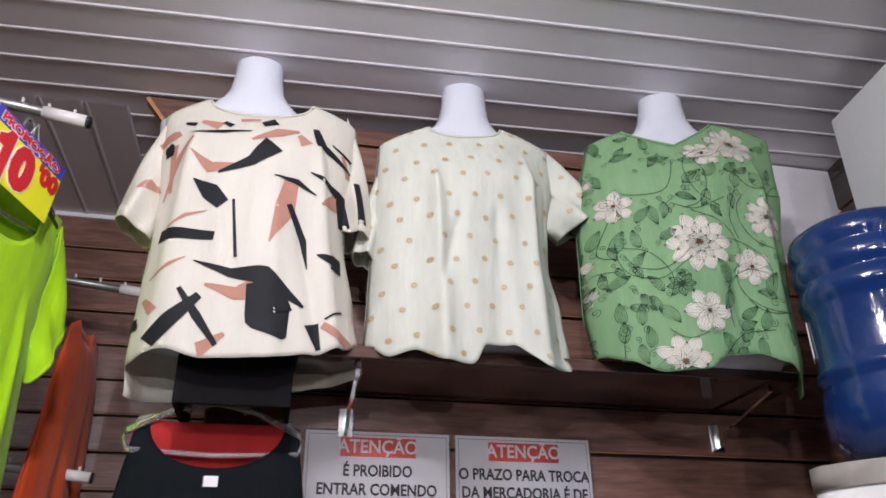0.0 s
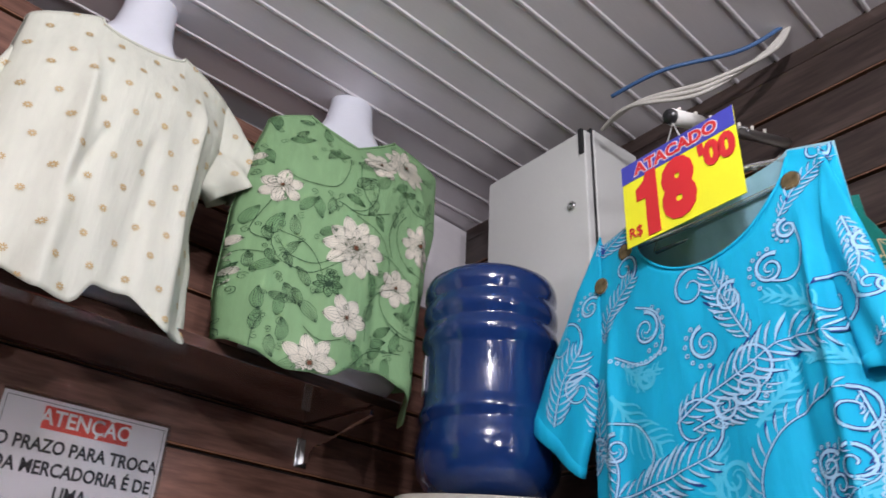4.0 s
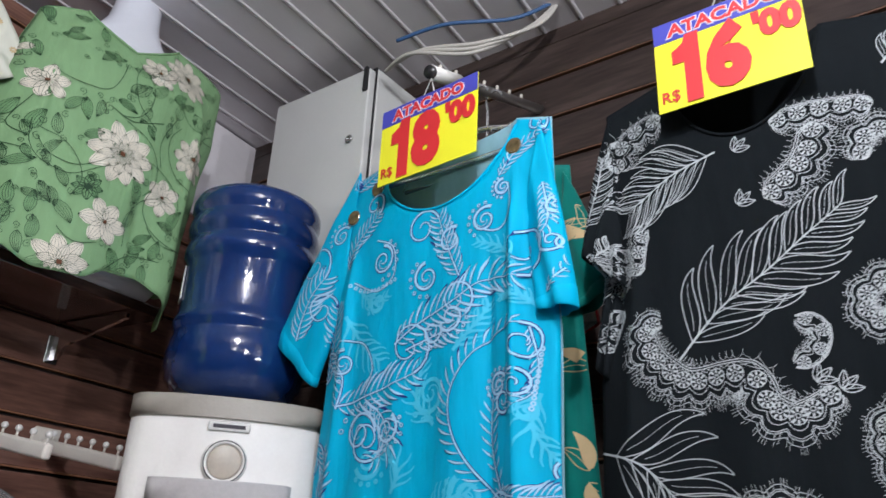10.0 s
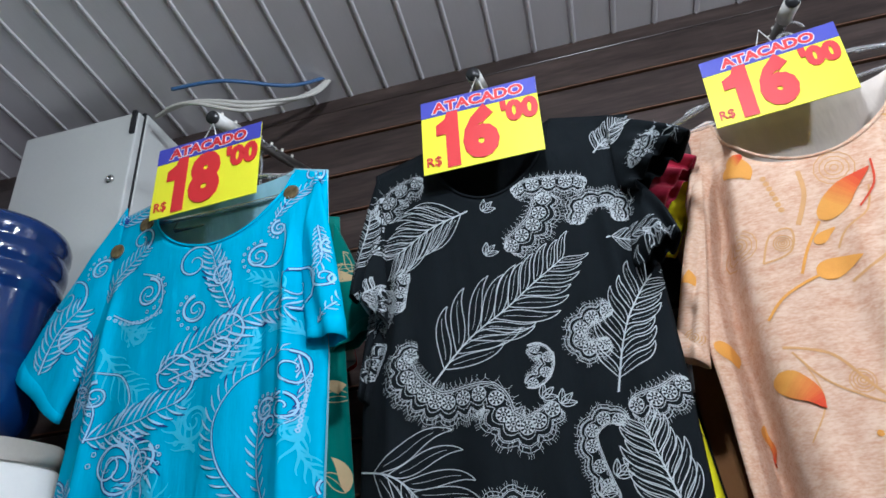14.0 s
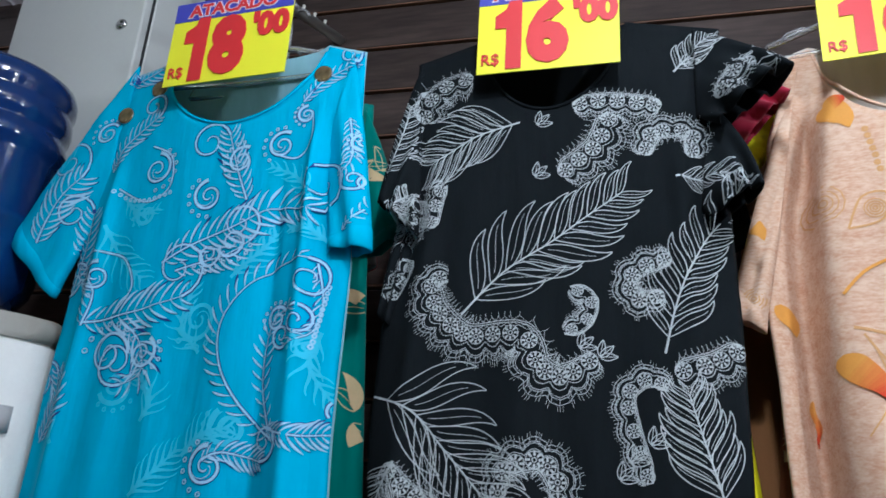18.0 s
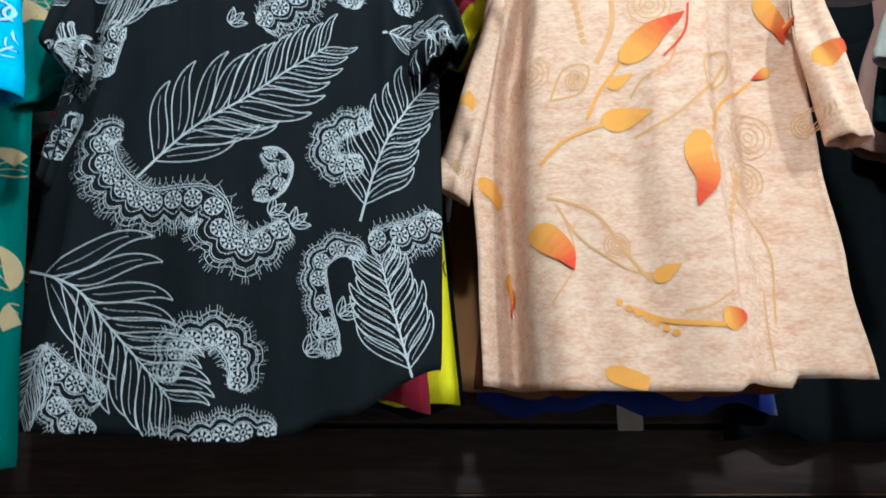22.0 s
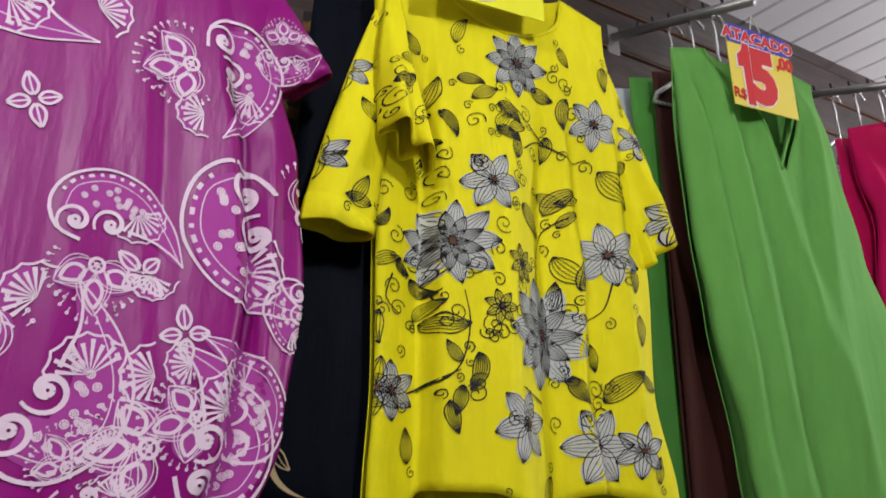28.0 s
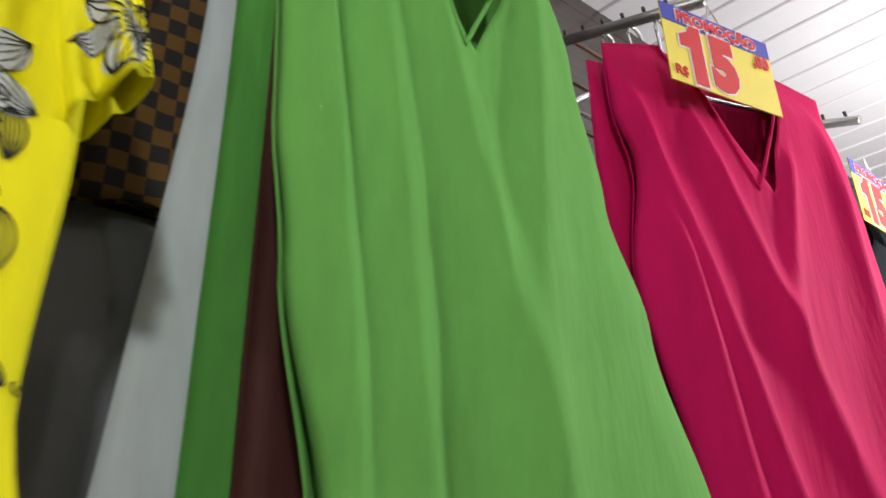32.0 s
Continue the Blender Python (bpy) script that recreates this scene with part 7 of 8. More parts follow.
tendril(lines, -0.038, 0.183, 0.0121, 204, -1)
tendril(lines, -0.056, 0.399, 0.0084, 345, -1)
tendril(lines, 0.143, 0.136, 0.0085, 97, 1)
tendril(lines, -0.146, 0.212, 0.0111, 18, 1)
tendril(lines, -0.163, 0.458, 0.0081, 46, -1)
tendril(lines, -0.167, 0.355, 0.0125, 18, 1)
tendril(lines, -0.047, 0.177, 0.009, 15, 1)
tendril(lines, -0.097, 0.319, 0.0075, 329, 1)
tendril(lines, -0.072, 0.252, 0.0077, 140, -1)
tendril(lines, 0.018, 0.482, 0.0123, 128, -1)
tendril(lines, -0.023, 0.192, 0.0111, 188, 1)
tendril(lines, -0.098, 0.196, 0.0109, 135, -1)
tendril(lines, 0.061, 0.09, 0.011, 274, -1)
tendril(lines, 0.024, 0.281, 0.0074, 150, -1)
tendril(lines, 0.019, 0.183, 0.0079, 189, 1)
tendril(lines, -0.137, 0.102, 0.0078, 169, 1)
for k in range(16):
    striped_leaf(lines, random.choice((-1, 1)) * random.uniform(0.19, 0.29), random.uniform(0.3, 0.62), random.uniform(0, 360), 0.04, 0.0013, 0.42, 4, 0.3)
for sx, sz in ((-0.22, 0.5), (-0.25, 0.38), (0.2, 0.48), (0.23, 0.36), (-0.17, 0.12), (0.17, 0.06)):
    flower([grey], [lines], sx, sz, 0.035, 6, 20, 1, 0.5, 0.0011, 3, hearts)
striped_leaf(lines, -0.129, 0.041, 92, 0.039, 0.0011, 0.42, 4, 0.04, olive)
striped_leaf(lines, 0.017, 0.463, 180, 0.036, 0.0011, 0.42, 4, 0.50)
striped_leaf(lines, 0.073, 0.339, 57, 0.032, 0.0011, 0.42, 4, -0.31, olive)
striped_leaf(lines, -0.033, 0.446, 65, 0.037, 0.0011, 0.42, 4, -0.35)
striped_leaf(lines, 0.180, 0.230, 282, 0.041, 0.0011, 0.42, 4, -0.19, olive)
striped_leaf(lines, -0.124, 0.380, 55, 0.039, 0.0011, 0.42, 4, 0.16)
striped_leaf(lines, 0.184, 0.535, 69, 0.036, 0.0011, 0.42, 4, -0.41, olive)
striped_leaf(lines, -0.168, 0.503, 17, 0.039, 0.0011, 0.42, 4, 0.24)
striped_leaf(lines, -0.063, 0.484, 32, 0.040, 0.0011, 0.42, 4, -0.06, olive)
striped_leaf(lines, -0.128, 0.540, 131, 0.034, 0.0011, 0.42, 4, -0.13)
striped_leaf(lines, -0.116, 0.470, 73, 0.040, 0.0011, 0.42, 4, 0.03, olive)
striped_leaf(lines, -0.187, 0.428, 122, 0.035, 0.0011, 0.42, 4, -0.10)
striped_leaf(lines, -0.189, 0.579, 112, 0.033, 0.0011, 0.42, 4, -0.11, olive)
striped_leaf(lines, -0.124, 0.200, 59, 0.034, 0.0011, 0.42, 4, -0.38)
striped_leaf(lines, -0.080, 0.150, 136, 0.030, 0.0011, 0.42, 4, -0.16, olive)
striped_leaf(lines, -0.177, 0.261, 45, 0.037, 0.0011, 0.42, 4, -0.50)
striped_leaf(lines, -0.188, 0.054, 87, 0.036, 0.0011, 0.42, 4, -0.02, olive)
striped_leaf(lines, 0.101, 0.379, 201, 0.031, 0.0011, 0.42, 4, -0.21)
striped_leaf(lines, -0.138, 0.426, 11, 0.040, 0.0011, 0.42, 4, -0.41, olive)
striped_leaf(lines, 0.045, 0.029, 238, 0.041, 0.0011, 0.42, 4, 0.23)
striped_leaf(lines, 0.046, 0.385, 342, 0.040, 0.0011, 0.42, 4, -0.15, olive)
striped_leaf(lines, -0.169, 0.208, 248, 0.039, 0.0011, 0.42, 4, 0.42)
striped_leaf(lines, 0.157, 0.590, 240, 0.042, 0.0011, 0.42, 4, 0.42, olive)
striped_leaf(lines, -0.083, 0.561, 94, 0.041, 0.0011, 0.42, 4, -0.47)
striped_leaf(lines, 0.199, 0.134, 147, 0.033, 0.0011, 0.42, 4, -0.04, olive)
striped_leaf(lines, 0.192, 0.021, 94, 0.033, 0.0011, 0.42, 4, -0.22)
striped_leaf(lines, 0.181, 0.446, 211, 0.036, 0.0011, 0.42, 4, 0.33, olive)
striped_leaf(lines, 0.074, 0.595, 280, 0.031, 0.0011, 0.42, 4, 0.27)
striped_leaf(lines, -0.041, 0.005, 200, 0.031, 0.0011, 0.42, 4, 0.26, olive)
striped_leaf(lines, -0.188, 0.323, 160, 0.036, 0.0011, 0.42, 4, 0.24)
for ink in (grey, grey2, grey3, olive, lines, lines2, lines3, hearts):
    ink.done()

# green top: off-white flowers and dark vines
offw = Ink(g_sage, "white_print", I_OFFW, 0.0010, "off-white petals")
midg = Ink(g_sage, "shade_print", I_MIDGREEN, 0.0008)
lines = Ink(g_sage, "line_print", I_DKGREEN, 0.0015, "dark green line drawing")
hearts = Ink(g_sage, "heart_print", I_HEART, 0.0040)
offw2 = Ink(g_sage, "white_print", I_OFFW, 0.0020)
offw3 = Ink(g_sage, "white_print", I_OFFW, 0.0030)
lines2 = Ink(g_sage, "line_print", I_DKGREEN, 0.0025)
lines3 = Ink(g_sage, "line_print", I_DKGREEN, 0.0035)
flower([offw, offw2, offw3], [lines, lines2, lines3], -0.035, 0.209, 0.0627, 10, 0, 3, 0.46, 0.0007, 3, hearts)
flower([offw, offw2, offw3], [lines, lines2, lines3], -0.039, 0.072, 0.0437, 6, 0, 1, 0.62, 0.0007, 3, hearts)
flower([offw, offw2, offw3], [lines, lines2, lines3], -0.177, 0.296, 0.037, 6, 20, 1, 0.62, 0.0007, 3, hearts)
flower([offw, offw2, offw3], [lines, lines2, lines3], 0.011, 0.418, 0.0414, 6, 10, 1, 0.62, 0.0007, 3, hearts)
flower([offw, offw2, offw3], [lines, lines2, lines3], 0.083, 0.455, 0.056, 9, 0, 2, 0.46, 0.0007, 3, hearts)
flower([offw, offw2, offw3], [lines, lines2, lines3], -0.093, -0.021, 0.0515, 8, 10, 2, 0.46, 0.0007, 3, hearts)
flower([offw, offw2, offw3], [lines, lines2, lines3], 0.065, 0.168, 0.0403, 6, 30, 1, 0.62, 0.0007, 3, hearts)
flower([offw, offw2, offw3], [lines, lines2, lines3], 0.114, 0.274, 0.047, 8, 0, 2, 0.46, 0.0007, 3, hearts)
flower([offw, offw2, offw3], [lines, lines2, lines3], -0.227, 0.37, 0.0269, 6, 0, 1, 0.62, 0.0007, 3, hearts)
flower([offw, offw2, offw3], [lines, lines2, lines3], -0.261, 0.186, 0.047, 8, 0, 2, 0.46, 0.0007, 3, hearts)
flower([offw, offw2, offw3], [lines, lines2, lines3], -0.241, 0.125, 0.0258, 6, 0, 1, 0.62, 0.0007, 3, hearts)
flower([midg], [lines], -0.079, 0.123, 0.025, 8, 0, 1, 0.5, 0.0012, 2)
striped_leaf(lines, -0.036, 0.338, 50, 0.045, 0.0008, 0.48, 4, -0.06)
striped_leaf(lines, -0.063, 0.312, 0, 0.041, 0.0008, 0.38, 5, -0.28, midg)
striped_leaf(lines, -0.142, 0.254, 70, 0.044, 0.0008, 0.4, 4, -0.38, midg)
striped_leaf(lines, -0.181, 0.194, 100, 0.047, 0.0008, 0.48, 5, -0.47, midg)
striped_leaf(lines, -0.205, 0.125, 30, 0.047, 0.0008, 0.36, 4, -0.03, midg)
striped_leaf(lines, -0.15, 0.11, -60, 0.041, 0.0008, 0.39, 5, 0.09)
striped_leaf(lines, -0.154, 0.16, 80, 0.038, 0.0008, 0.4, 5, -0.4)
striped_leaf(lines, -0.123, 0.083, -20, 0.046, 0.0008, 0.46, 4, -0.44)
striped_leaf(lines, -0.019, 0.032, -40, 0.051, 0.0008, 0.46, 5, -0.43, midg)
striped_leaf(lines, -0.187, 0.019, 80, 0.04, 0.0008, 0.43, 5, 0.13, midg)
striped_leaf(lines, -0.144, 0.009, 70, 0.041, 0.0008, 0.45, 5, 0.38, midg)
striped_leaf(lines, 0.009, 0.13, 80, 0.049, 0.0008, 0.41, 5, 0.46, midg)
striped_leaf(lines, -0.223, 0.008, 120, 0.04, 0.0008, 0.43, 4, 0.07, midg)
striped_leaf(lines, -0.044, 0.396, -10, 0.046, 0.0008, 0.39, 5, 0.32)
striped_leaf(lines, -0.005, 0.358, 20, 0.046, 0.0008, 0.42, 5, 0.48)
striped_leaf(lines, 0.02, 0.022, 40, 0.037, 0.0008, 0.43, 4, 0.07, midg)
striped_leaf(lines, -0.115, 0.291, -80, 0.044, 0.0008, 0.44, 5, 0.12, midg)
striped_leaf(lines, 0.059, 0.335, 80, 0.045, 0.0008, 0.47, 4, -0.05)
striped_leaf(lines, 0.1, 0.375, -60, 0.047, 0.0008, 0.48, 4, -0.01)
striped_leaf(lines, -0.25, 0.038, 80, 0.044, 0.0008, 0.39, 4, 0.44, midg)
striped_leaf(lines, 0.043, 0.373, 20, 0.039, 0.0008, 0.49, 5, 0.34, midg)
striped_leaf(lines, -0.103, 0.219, 30, 0.036, 0.0008, 0.47, 5, -0.0, midg)
striped_leaf(lines, -0.221, 0.216, 80, 0.042, 0.0008, 0.48, 4, -0.26, midg)
striped_leaf(lines, 0.09, 0.11, 80, 0.053, 0.0008, 0.39, 5, -0.25, midg)
striped_leaf(lines, 0.065, 0.044, 60, 0.042, 0.0008, 0.46, 5, 0.23, midg)
striped_leaf(lines, -0.166, 0.418, 10, 0.046, 0.0008, 0.4, 4, 0.06, midg)
striped_leaf(lines, -0.099, 0.407, -20, 0.041, 0.0008, 0.46, 4, 0.31, midg)
striped_leaf(lines, 0.028, 0.065, 30, 0.042, 0.0008, 0.39, 5, 0.1, midg)
lines.ribbon(spline([(-0.184, 0.217), (-0.175, 0.16), (-0.115, 0.139), (-0.057, 0.174)]), 0.0012, 1)
lines.ribbon(spline([(-0.056, 0.396), (-0.077, 0.33), (-0.123, 0.316), (-0.171, 0.327)]), 0.0012, 1)
lines.ribbon(spline([(-0.071, 0.293), (-0.029, 0.282), (0.031, 0.309)]), 0.0012, 1)
lines.ribbon(spline([(-0.028, -0.02), (0.022, 0.033), (0.086, 0.044)]), 0.0012, 1)
lines.ribbon(spline([(-0.109, 0.041), (-0.082, 0.021), (-0.044, 0.032)]), 0.0012, 1)
lines.ribbon(spline([(-0.187, -0.022), (-0.187, 0.019), (-0.178, 0.05)]), 0.0012, 1)
lines.ribbon(spline([(0.048, 0.224), (0.036, 0.271), (0.059, 0.335)]), 0.0012, 1)
lines.ribbon(spline([(-0.189, 0.265), (-0.212, 0.205), (-0.183, 0.182)]), 0.0012, 1)
tendril(lines, -0.172, 0.268, 0.0069, 40, 1, 0.001)
tendril(lines, -0.076, 0.144, 0.0063, 214, 1, 0.001)
tendril(lines, -0.184, 0.041, 0.0099, 177, 1, 0.001)
tendril(lines, 0.116, 0.192, 0.0059, 214, 1, 0.001)
tendril(lines, 0.101, 0.354, 0.0066, 178, -1, 0.001)
tendril(lines, 0.063, 0.193, 0.0077, 228, 1, 0.001)
tendril(lines, -0.075, 0.142, 0.0091, 103, -1, 0.001)
tendril(lines, -0.03, -0.02, 0.008, 299, 1, 0.001)
tendril(lines, -0.085, -0.026, 0.0092, 333, 1, 0.001)
tendril(lines, 0.096, 0.219, 0.0078, 179, 1, 0.001)
tendril(lines, -0.079, 0.149, 0.0062, 357, -1, 0.001)
tendril(lines, -0.035, 0.233, 0.0055, 283, -1, 0.001)
tendril(lines, -0.145, 0.08, 0.0059, 201, 1, 0.001)
tendril(lines, -0.171, 0.218, 0.0079, 54, -1, 0.001)
tendril(lines, -0.043, 0.092, 0.0058, 340, -1, 0.001)
tendril(lines, -0.206, 0.153, 0.0056, 198, 1, 0.001)
tendril(lines, -0.074, 0.387, 0.0064, 160, -1, 0.001)
tendril(lines, 0.134, 0.369, 0.0097, 244, 1, 0.001)
tendril(lines, -0.074, 0.29, 0.0098, 95, 1, 0.001)
tendril(lines, -0.042, 0.175, 0.006, 114, -1, 0.001)
tendril(lines, 0.084, 0.057, 0.0087, 54, -1, 0.001)
tendril(lines, 0.103, 0.358, 0.0054, 234, 1, 0.001)
tendril(lines, 0.124, 0.265, 0.0088, 84, -1, 0.001)
tendril(lines, 0.013, 0.289, 0.0075, 190, 1, 0.001)
tendril(lines, 0.022, 0.18, 0.0084, 218, 1, 0.001)
tendril(lines, -0.157, 0.158, 0.0079, 198, -1, 0.001)
tendril(lines, -0.214, 0.33, 0.0082, 108, -1, 0.001)
tendril(lines, -0.095, -0.012, 0.0092, 329, 1, 0.001)
tendril(lines, -0.162, 0.121, 0.0078, 183, -1, 0.001)
tendril(lines, -0.19, 0.308, 0.0098, 37, 1, 0.001)
tendril(lines, -0.078, 0.277, 0.0056, 172, -1, 0.001)
tendril(lines, -0.128, 0.375, 0.0054, 348, -1, 0.001)
tendril(lines, -0.222, 0.09, 0.0081, 265, 1, 0.001)
tendril(lines, 0.005, 0.158, 0.0083, 226, 1, 0.001)
striped_leaf(lines, -0.155, 0.430, 35, 0.032, 0.0009, 0.42, 4, 0.20)
striped_leaf(lines, -0.158, 0.017, 265, 0.038, 0.0009, 0.42, 4, 0.33)
striped_leaf(lines, -0.237, 0.112, 80, 0.034, 0.0009, 0.42, 4, -0.40, midg)
striped_leaf(lines, -0.088, 0.298, 279, 0.037, 0.0009, 0.42, 4, -0.26)
striped_leaf(lines, -0.194, 0.211, 301, 0.033, 0.0009, 0.42, 4, -0.30)
striped_leaf(lines, -0.192, 0.482, 297, 0.041, 0.0009, 0.42, 4, -0.35, midg)
striped_leaf(lines, 0.011, 0.117, 269, 0.042, 0.0009, 0.42, 4, -0.38)
striped_leaf(lines, -0.121, 0.481, 212, 0.028, 0.0009, 0.42, 4, -0.48)
striped_leaf(lines, 0.058, 0.030, 260, 0.040, 0.0009, 0.42, 4, 0.41, midg)
striped_leaf(lines, -0.217, 0.351, 156, 0.039, 0.0009, 0.42, 4, -0.01)
striped_leaf(lines, -0.045, 0.338, 58, 0.041, 0.0009, 0.42, 4, -0.31)
striped_leaf(lines, -0.200, 0.387, 271, 0.038, 0.0009, 0.42, 4, 0.22, midg)
striped_leaf(lines, -0.173, 0.086, 345, 0.032, 0.0009, 0.42, 4, 0.35)
striped_leaf(lines, -0.080, 0.407, 222, 0.035, 0.0009, 0.42, 4, 0.10)
striped_leaf(lines, -0.153, 0.051, 91, 0.041, 0.0009, 0.42, 4, -0.05, midg)
striped_leaf(lines, 0.153, 0.190, 201, 0.033, 0.0009, 0.42, 4, 0.23)
striped_leaf(lines, -0.109, 0.114, 116, 0.040, 0.0009, 0.42, 4, 0.27)
striped_leaf(lines, 0.001, 0.290, 313, 0.031, 0.0009, 0.42, 4, -0.10, midg)
striped_leaf(lines, 0.070, 0.372, 11, 0.031, 0.0009, 0.42, 4, 0.39)
striped_leaf(lines, 0.144, 0.371, 70, 0.034, 0.0009, 0.42, 4, 0.01)
striped_leaf(lines, -0.184, 0.054, 109, 0.041, 0.0009, 0.42, 4, -0.21, midg)
striped_leaf(lines, 0.171, 0.471, 222, 0.042, 0.0009, 0.42, 4, -0.34)
striped_leaf(lines, -0.001, 0.326, 263, 0.041, 0.0009, 0.42, 4, -0.25)
striped_leaf(lines, -0.231, 0.494, 162, 0.036, 0.0009, 0.42, 4, -0.29, midg)
striped_leaf(lines, -0.141, 0.203, 113, 0.040, 0.0009, 0.42, 4, -0.17)
striped_leaf(lines, 0.115, 0.048, 285, 0.032, 0.0009, 0.42, 4, -0.28)
striped_leaf(lines, -0.097, 0.436, 74, 0.039, 0.0009, 0.42, 4, 0.32, midg)
striped_leaf(lines, -0.206, 0.130, 104, 0.032, 0.0009, 0.42, 4, -0.16)
striped_leaf(lines, -0.136, 0.104, 320, 0.036, 0.0009, 0.42, 4, -0.38)
striped_leaf(lines, 0.194, 0.138, 147, 0.040, 0.0009, 0.42, 4, 0.03, midg)
striped_leaf(lines, 0.134, 0.124, 63, 0.037, 0.0009, 0.42, 4, -0.38)
striped_leaf(lines, -0.157, 0.166, 307, 0.030, 0.0009, 0.42, 4, -0.17)
striped_leaf(lines, -0.185, 0.165, 278, 0.029, 0.0009, 0.42, 4, 0.39, midg)
striped_leaf(lines, 0.027, 0.010, 226, 0.039, 0.0009, 0.42, 4, -0.06)
striped_leaf(lines, -0.235, 0.283, 245, 0.036, 0.0009, 0.42, 4, 0.04)
striped_leaf(lines, -0.235, 0.039, 156, 0.031, 0.0009, 0.42, 4, 0.48, midg)
striped_leaf(lines, -0.185, 0.450, 89, 0.038, 0.0009, 0.42, 4, 0.46)
striped_leaf(lines, -0.007, 0.004, 235, 0.037, 0.0009, 0.42, 4, 0.38)
striped_leaf(lines, 0.023, 0.042, 46, 0.037, 0.0009, 0.42, 4, -0.30, midg)
striped_leaf(lines, -0.026, 0.509, 155, 0.039, 0.0009, 0.42, 4, 0.20)
striped_leaf(lines, 0.017, 0.504, 111, 0.039, 0.0009, 0.42, 4, -0.06)
striped_leaf(lines, 0.223, 0.265, 110, 0.041, 0.0009, 0.42, 4, 0.13, midg)
striped_leaf(lines, -0.236, 0.382, 225, 0.041, 0.0009, 0.42, 4, 0.15)
striped_leaf(lines, 0.049, 0.321, 253, 0.035, 0.0009, 0.42, 4, 0.24)
striped_leaf(lines, 0.167, 0.519, 44, 0.040, 0.0009, 0.42, 4, -0.43, midg)
striped_leaf(lines, 0.102, 0.105, 134, 0.038, 0.0009, 0.42, 4, 0.46)
for k in range(16):
    vx, vz, va = random.uniform(-0.2, 0.2), random.uniform(0.05, 0.45), random.uniform(0, 6.28)
    lines.ribbon(spline([(vx + 0.035 * j * math.cos(va + 0.35 * j), vz + 0.035 * j * math.sin(va + 0.35 * j)) for j in range(5)]), 0.0011, 1)
for ink in (offw, offw2, offw3, midg, lines, lines2, lines3, hearts):
    ink.done()

# ivory blouse: staggered daisies
daisy = Ink(g_ivory, "daisy_print", I_DAISY, 0.0012, "tan daisies")
for r in range(-2, 15):
    for c in range(-7, 8):
        dx = 0.052 * (c + 0.5 * (r % 2)) + random.uniform(-0.004, 0.004) + 0.008 * math.sin(r)
        dz = 0.045 * r + 0.012 * c * 0.3 + random.uniform(-0.004, 0.004)
        for k in range(8):
            a = k * math.pi / 4
            daisy.ribbon([(dx + 0.0016 * math.cos(a), dz + 0.0016 * math.sin(a)), (dx + 0.0060 * math.cos(a), dz + 0.0060 * math.sin(a))], 0.0022, 1)
daisy.done()

# cream blouse: brush shapes
blk = Ink(g_cream, "black_print", I_BLACK, 0.0016, "black brush shapes")
ter = Ink(g_cream, "terracotta_print", I_TERRA, 0.0010, "terracotta brush shapes")
shard(blk, [(-0.076, 0.306), (-0.044, 0.279), (-0.02, 0.254)], [0.002, 0.032, 0.024])
shard(blk, [(-0.035, 0.317), (0.02, 0.345), (0.056, 0.386)], [0.004, 0.021, 0.042])
shard(blk, [(-0.119, 0.202), (-0.066, 0.197), (-0.027, 0.193)], [0.023, 0.019, 0.016])
shard(blk, [(-0.003, 0.265), (0.012, 0.155)], [0.005, 0.006])
shard(blk, [(-0.055, 0.148), (0.006, 0.126), (0.061, 0.123), (0.129, 0.077)], [0.002, 0.016, 0.035, 0.005])
shard(blk, [(0.062, 0.112), (0.076, 0.054), (0.102, 0.017)], [0.055, 0.078, 0.009])
shard(blk, [(-0.119, -0.005), (-0.08, 0.042), (-0.038, 0.086)], [0.028, 0.028, 0.014])
shard(blk, [(-0.072, 0.098), (-0.038, 0.05), (-0.002, 0.0)], [0.008, 0.015, 0.008])
shard(blk, [(0.091, 0.266), (0.12, 0.202), (0.131, 0.15)], [0.01, 0.013, 0.002])
shard(blk, [(0.128, 0.455), (0.141, 0.41), (0.2, 0.374)], [0.012, 0.021, 0.004])
shard(blk, [(0.125, 0.34), (0.182, 0.312), (0.196, 0.238)], [0.002, 0.02, 0.026])
shard(blk, [(0.062, 0.318), (0.102, 0.314), (0.138, 0.295)], [0.002, 0.012, 0.002])
shard(blk, [(0.146, 0.178), (0.184, 0.17)], [0.003, 0.028])
shard(blk, [(-0.095, 0.417), (-0.036, 0.411), (0.013, 0.417)], [0.002, 0.009, 0.002])
shard(blk, [(0.161, 0.425), (0.199, 0.405)], [0.004, 0.008])
shard(blk, [(0.145, 0.049), (0.159, 0.006)], [0.025, 0.009])
shard(blk, [(0.167, 0.06), (0.194, 0.082)], [0.003, 0.003])
shard(blk, [(-0.039, 0.441), (-0.023, 0.429)], [0.008, 0.013])
shard(blk, [(0.031, 0.441), (0.055, 0.455)], [0.014, 0.02])
shard(blk, [(-0.188, 0.208), (-0.143, 0.203)], [0.017, 0.022])
shard(blk, [(-0.141, 0.057), (-0.138, 0.038)], [0.011, 0.015])
shard(blk, [(-0.129, 0.385), (-0.127, 0.368)], [0.011, 0.015])
shard(blk, [(0.179, 0.186), (0.18, 0.154)], [0.017, 0.019])
shard(blk, [(-0.11, 0.45), (-0.089, 0.44)], [0.006, 0.01])
shard(blk, [(0.211, 0.351), (0.225, 0.258)], [0.011, 0.013])
shard(blk, [(-0.191, 0.222), (-0.168, 0.218), (-0.144, 0.214)], [0.019, 0.023, 0.019])
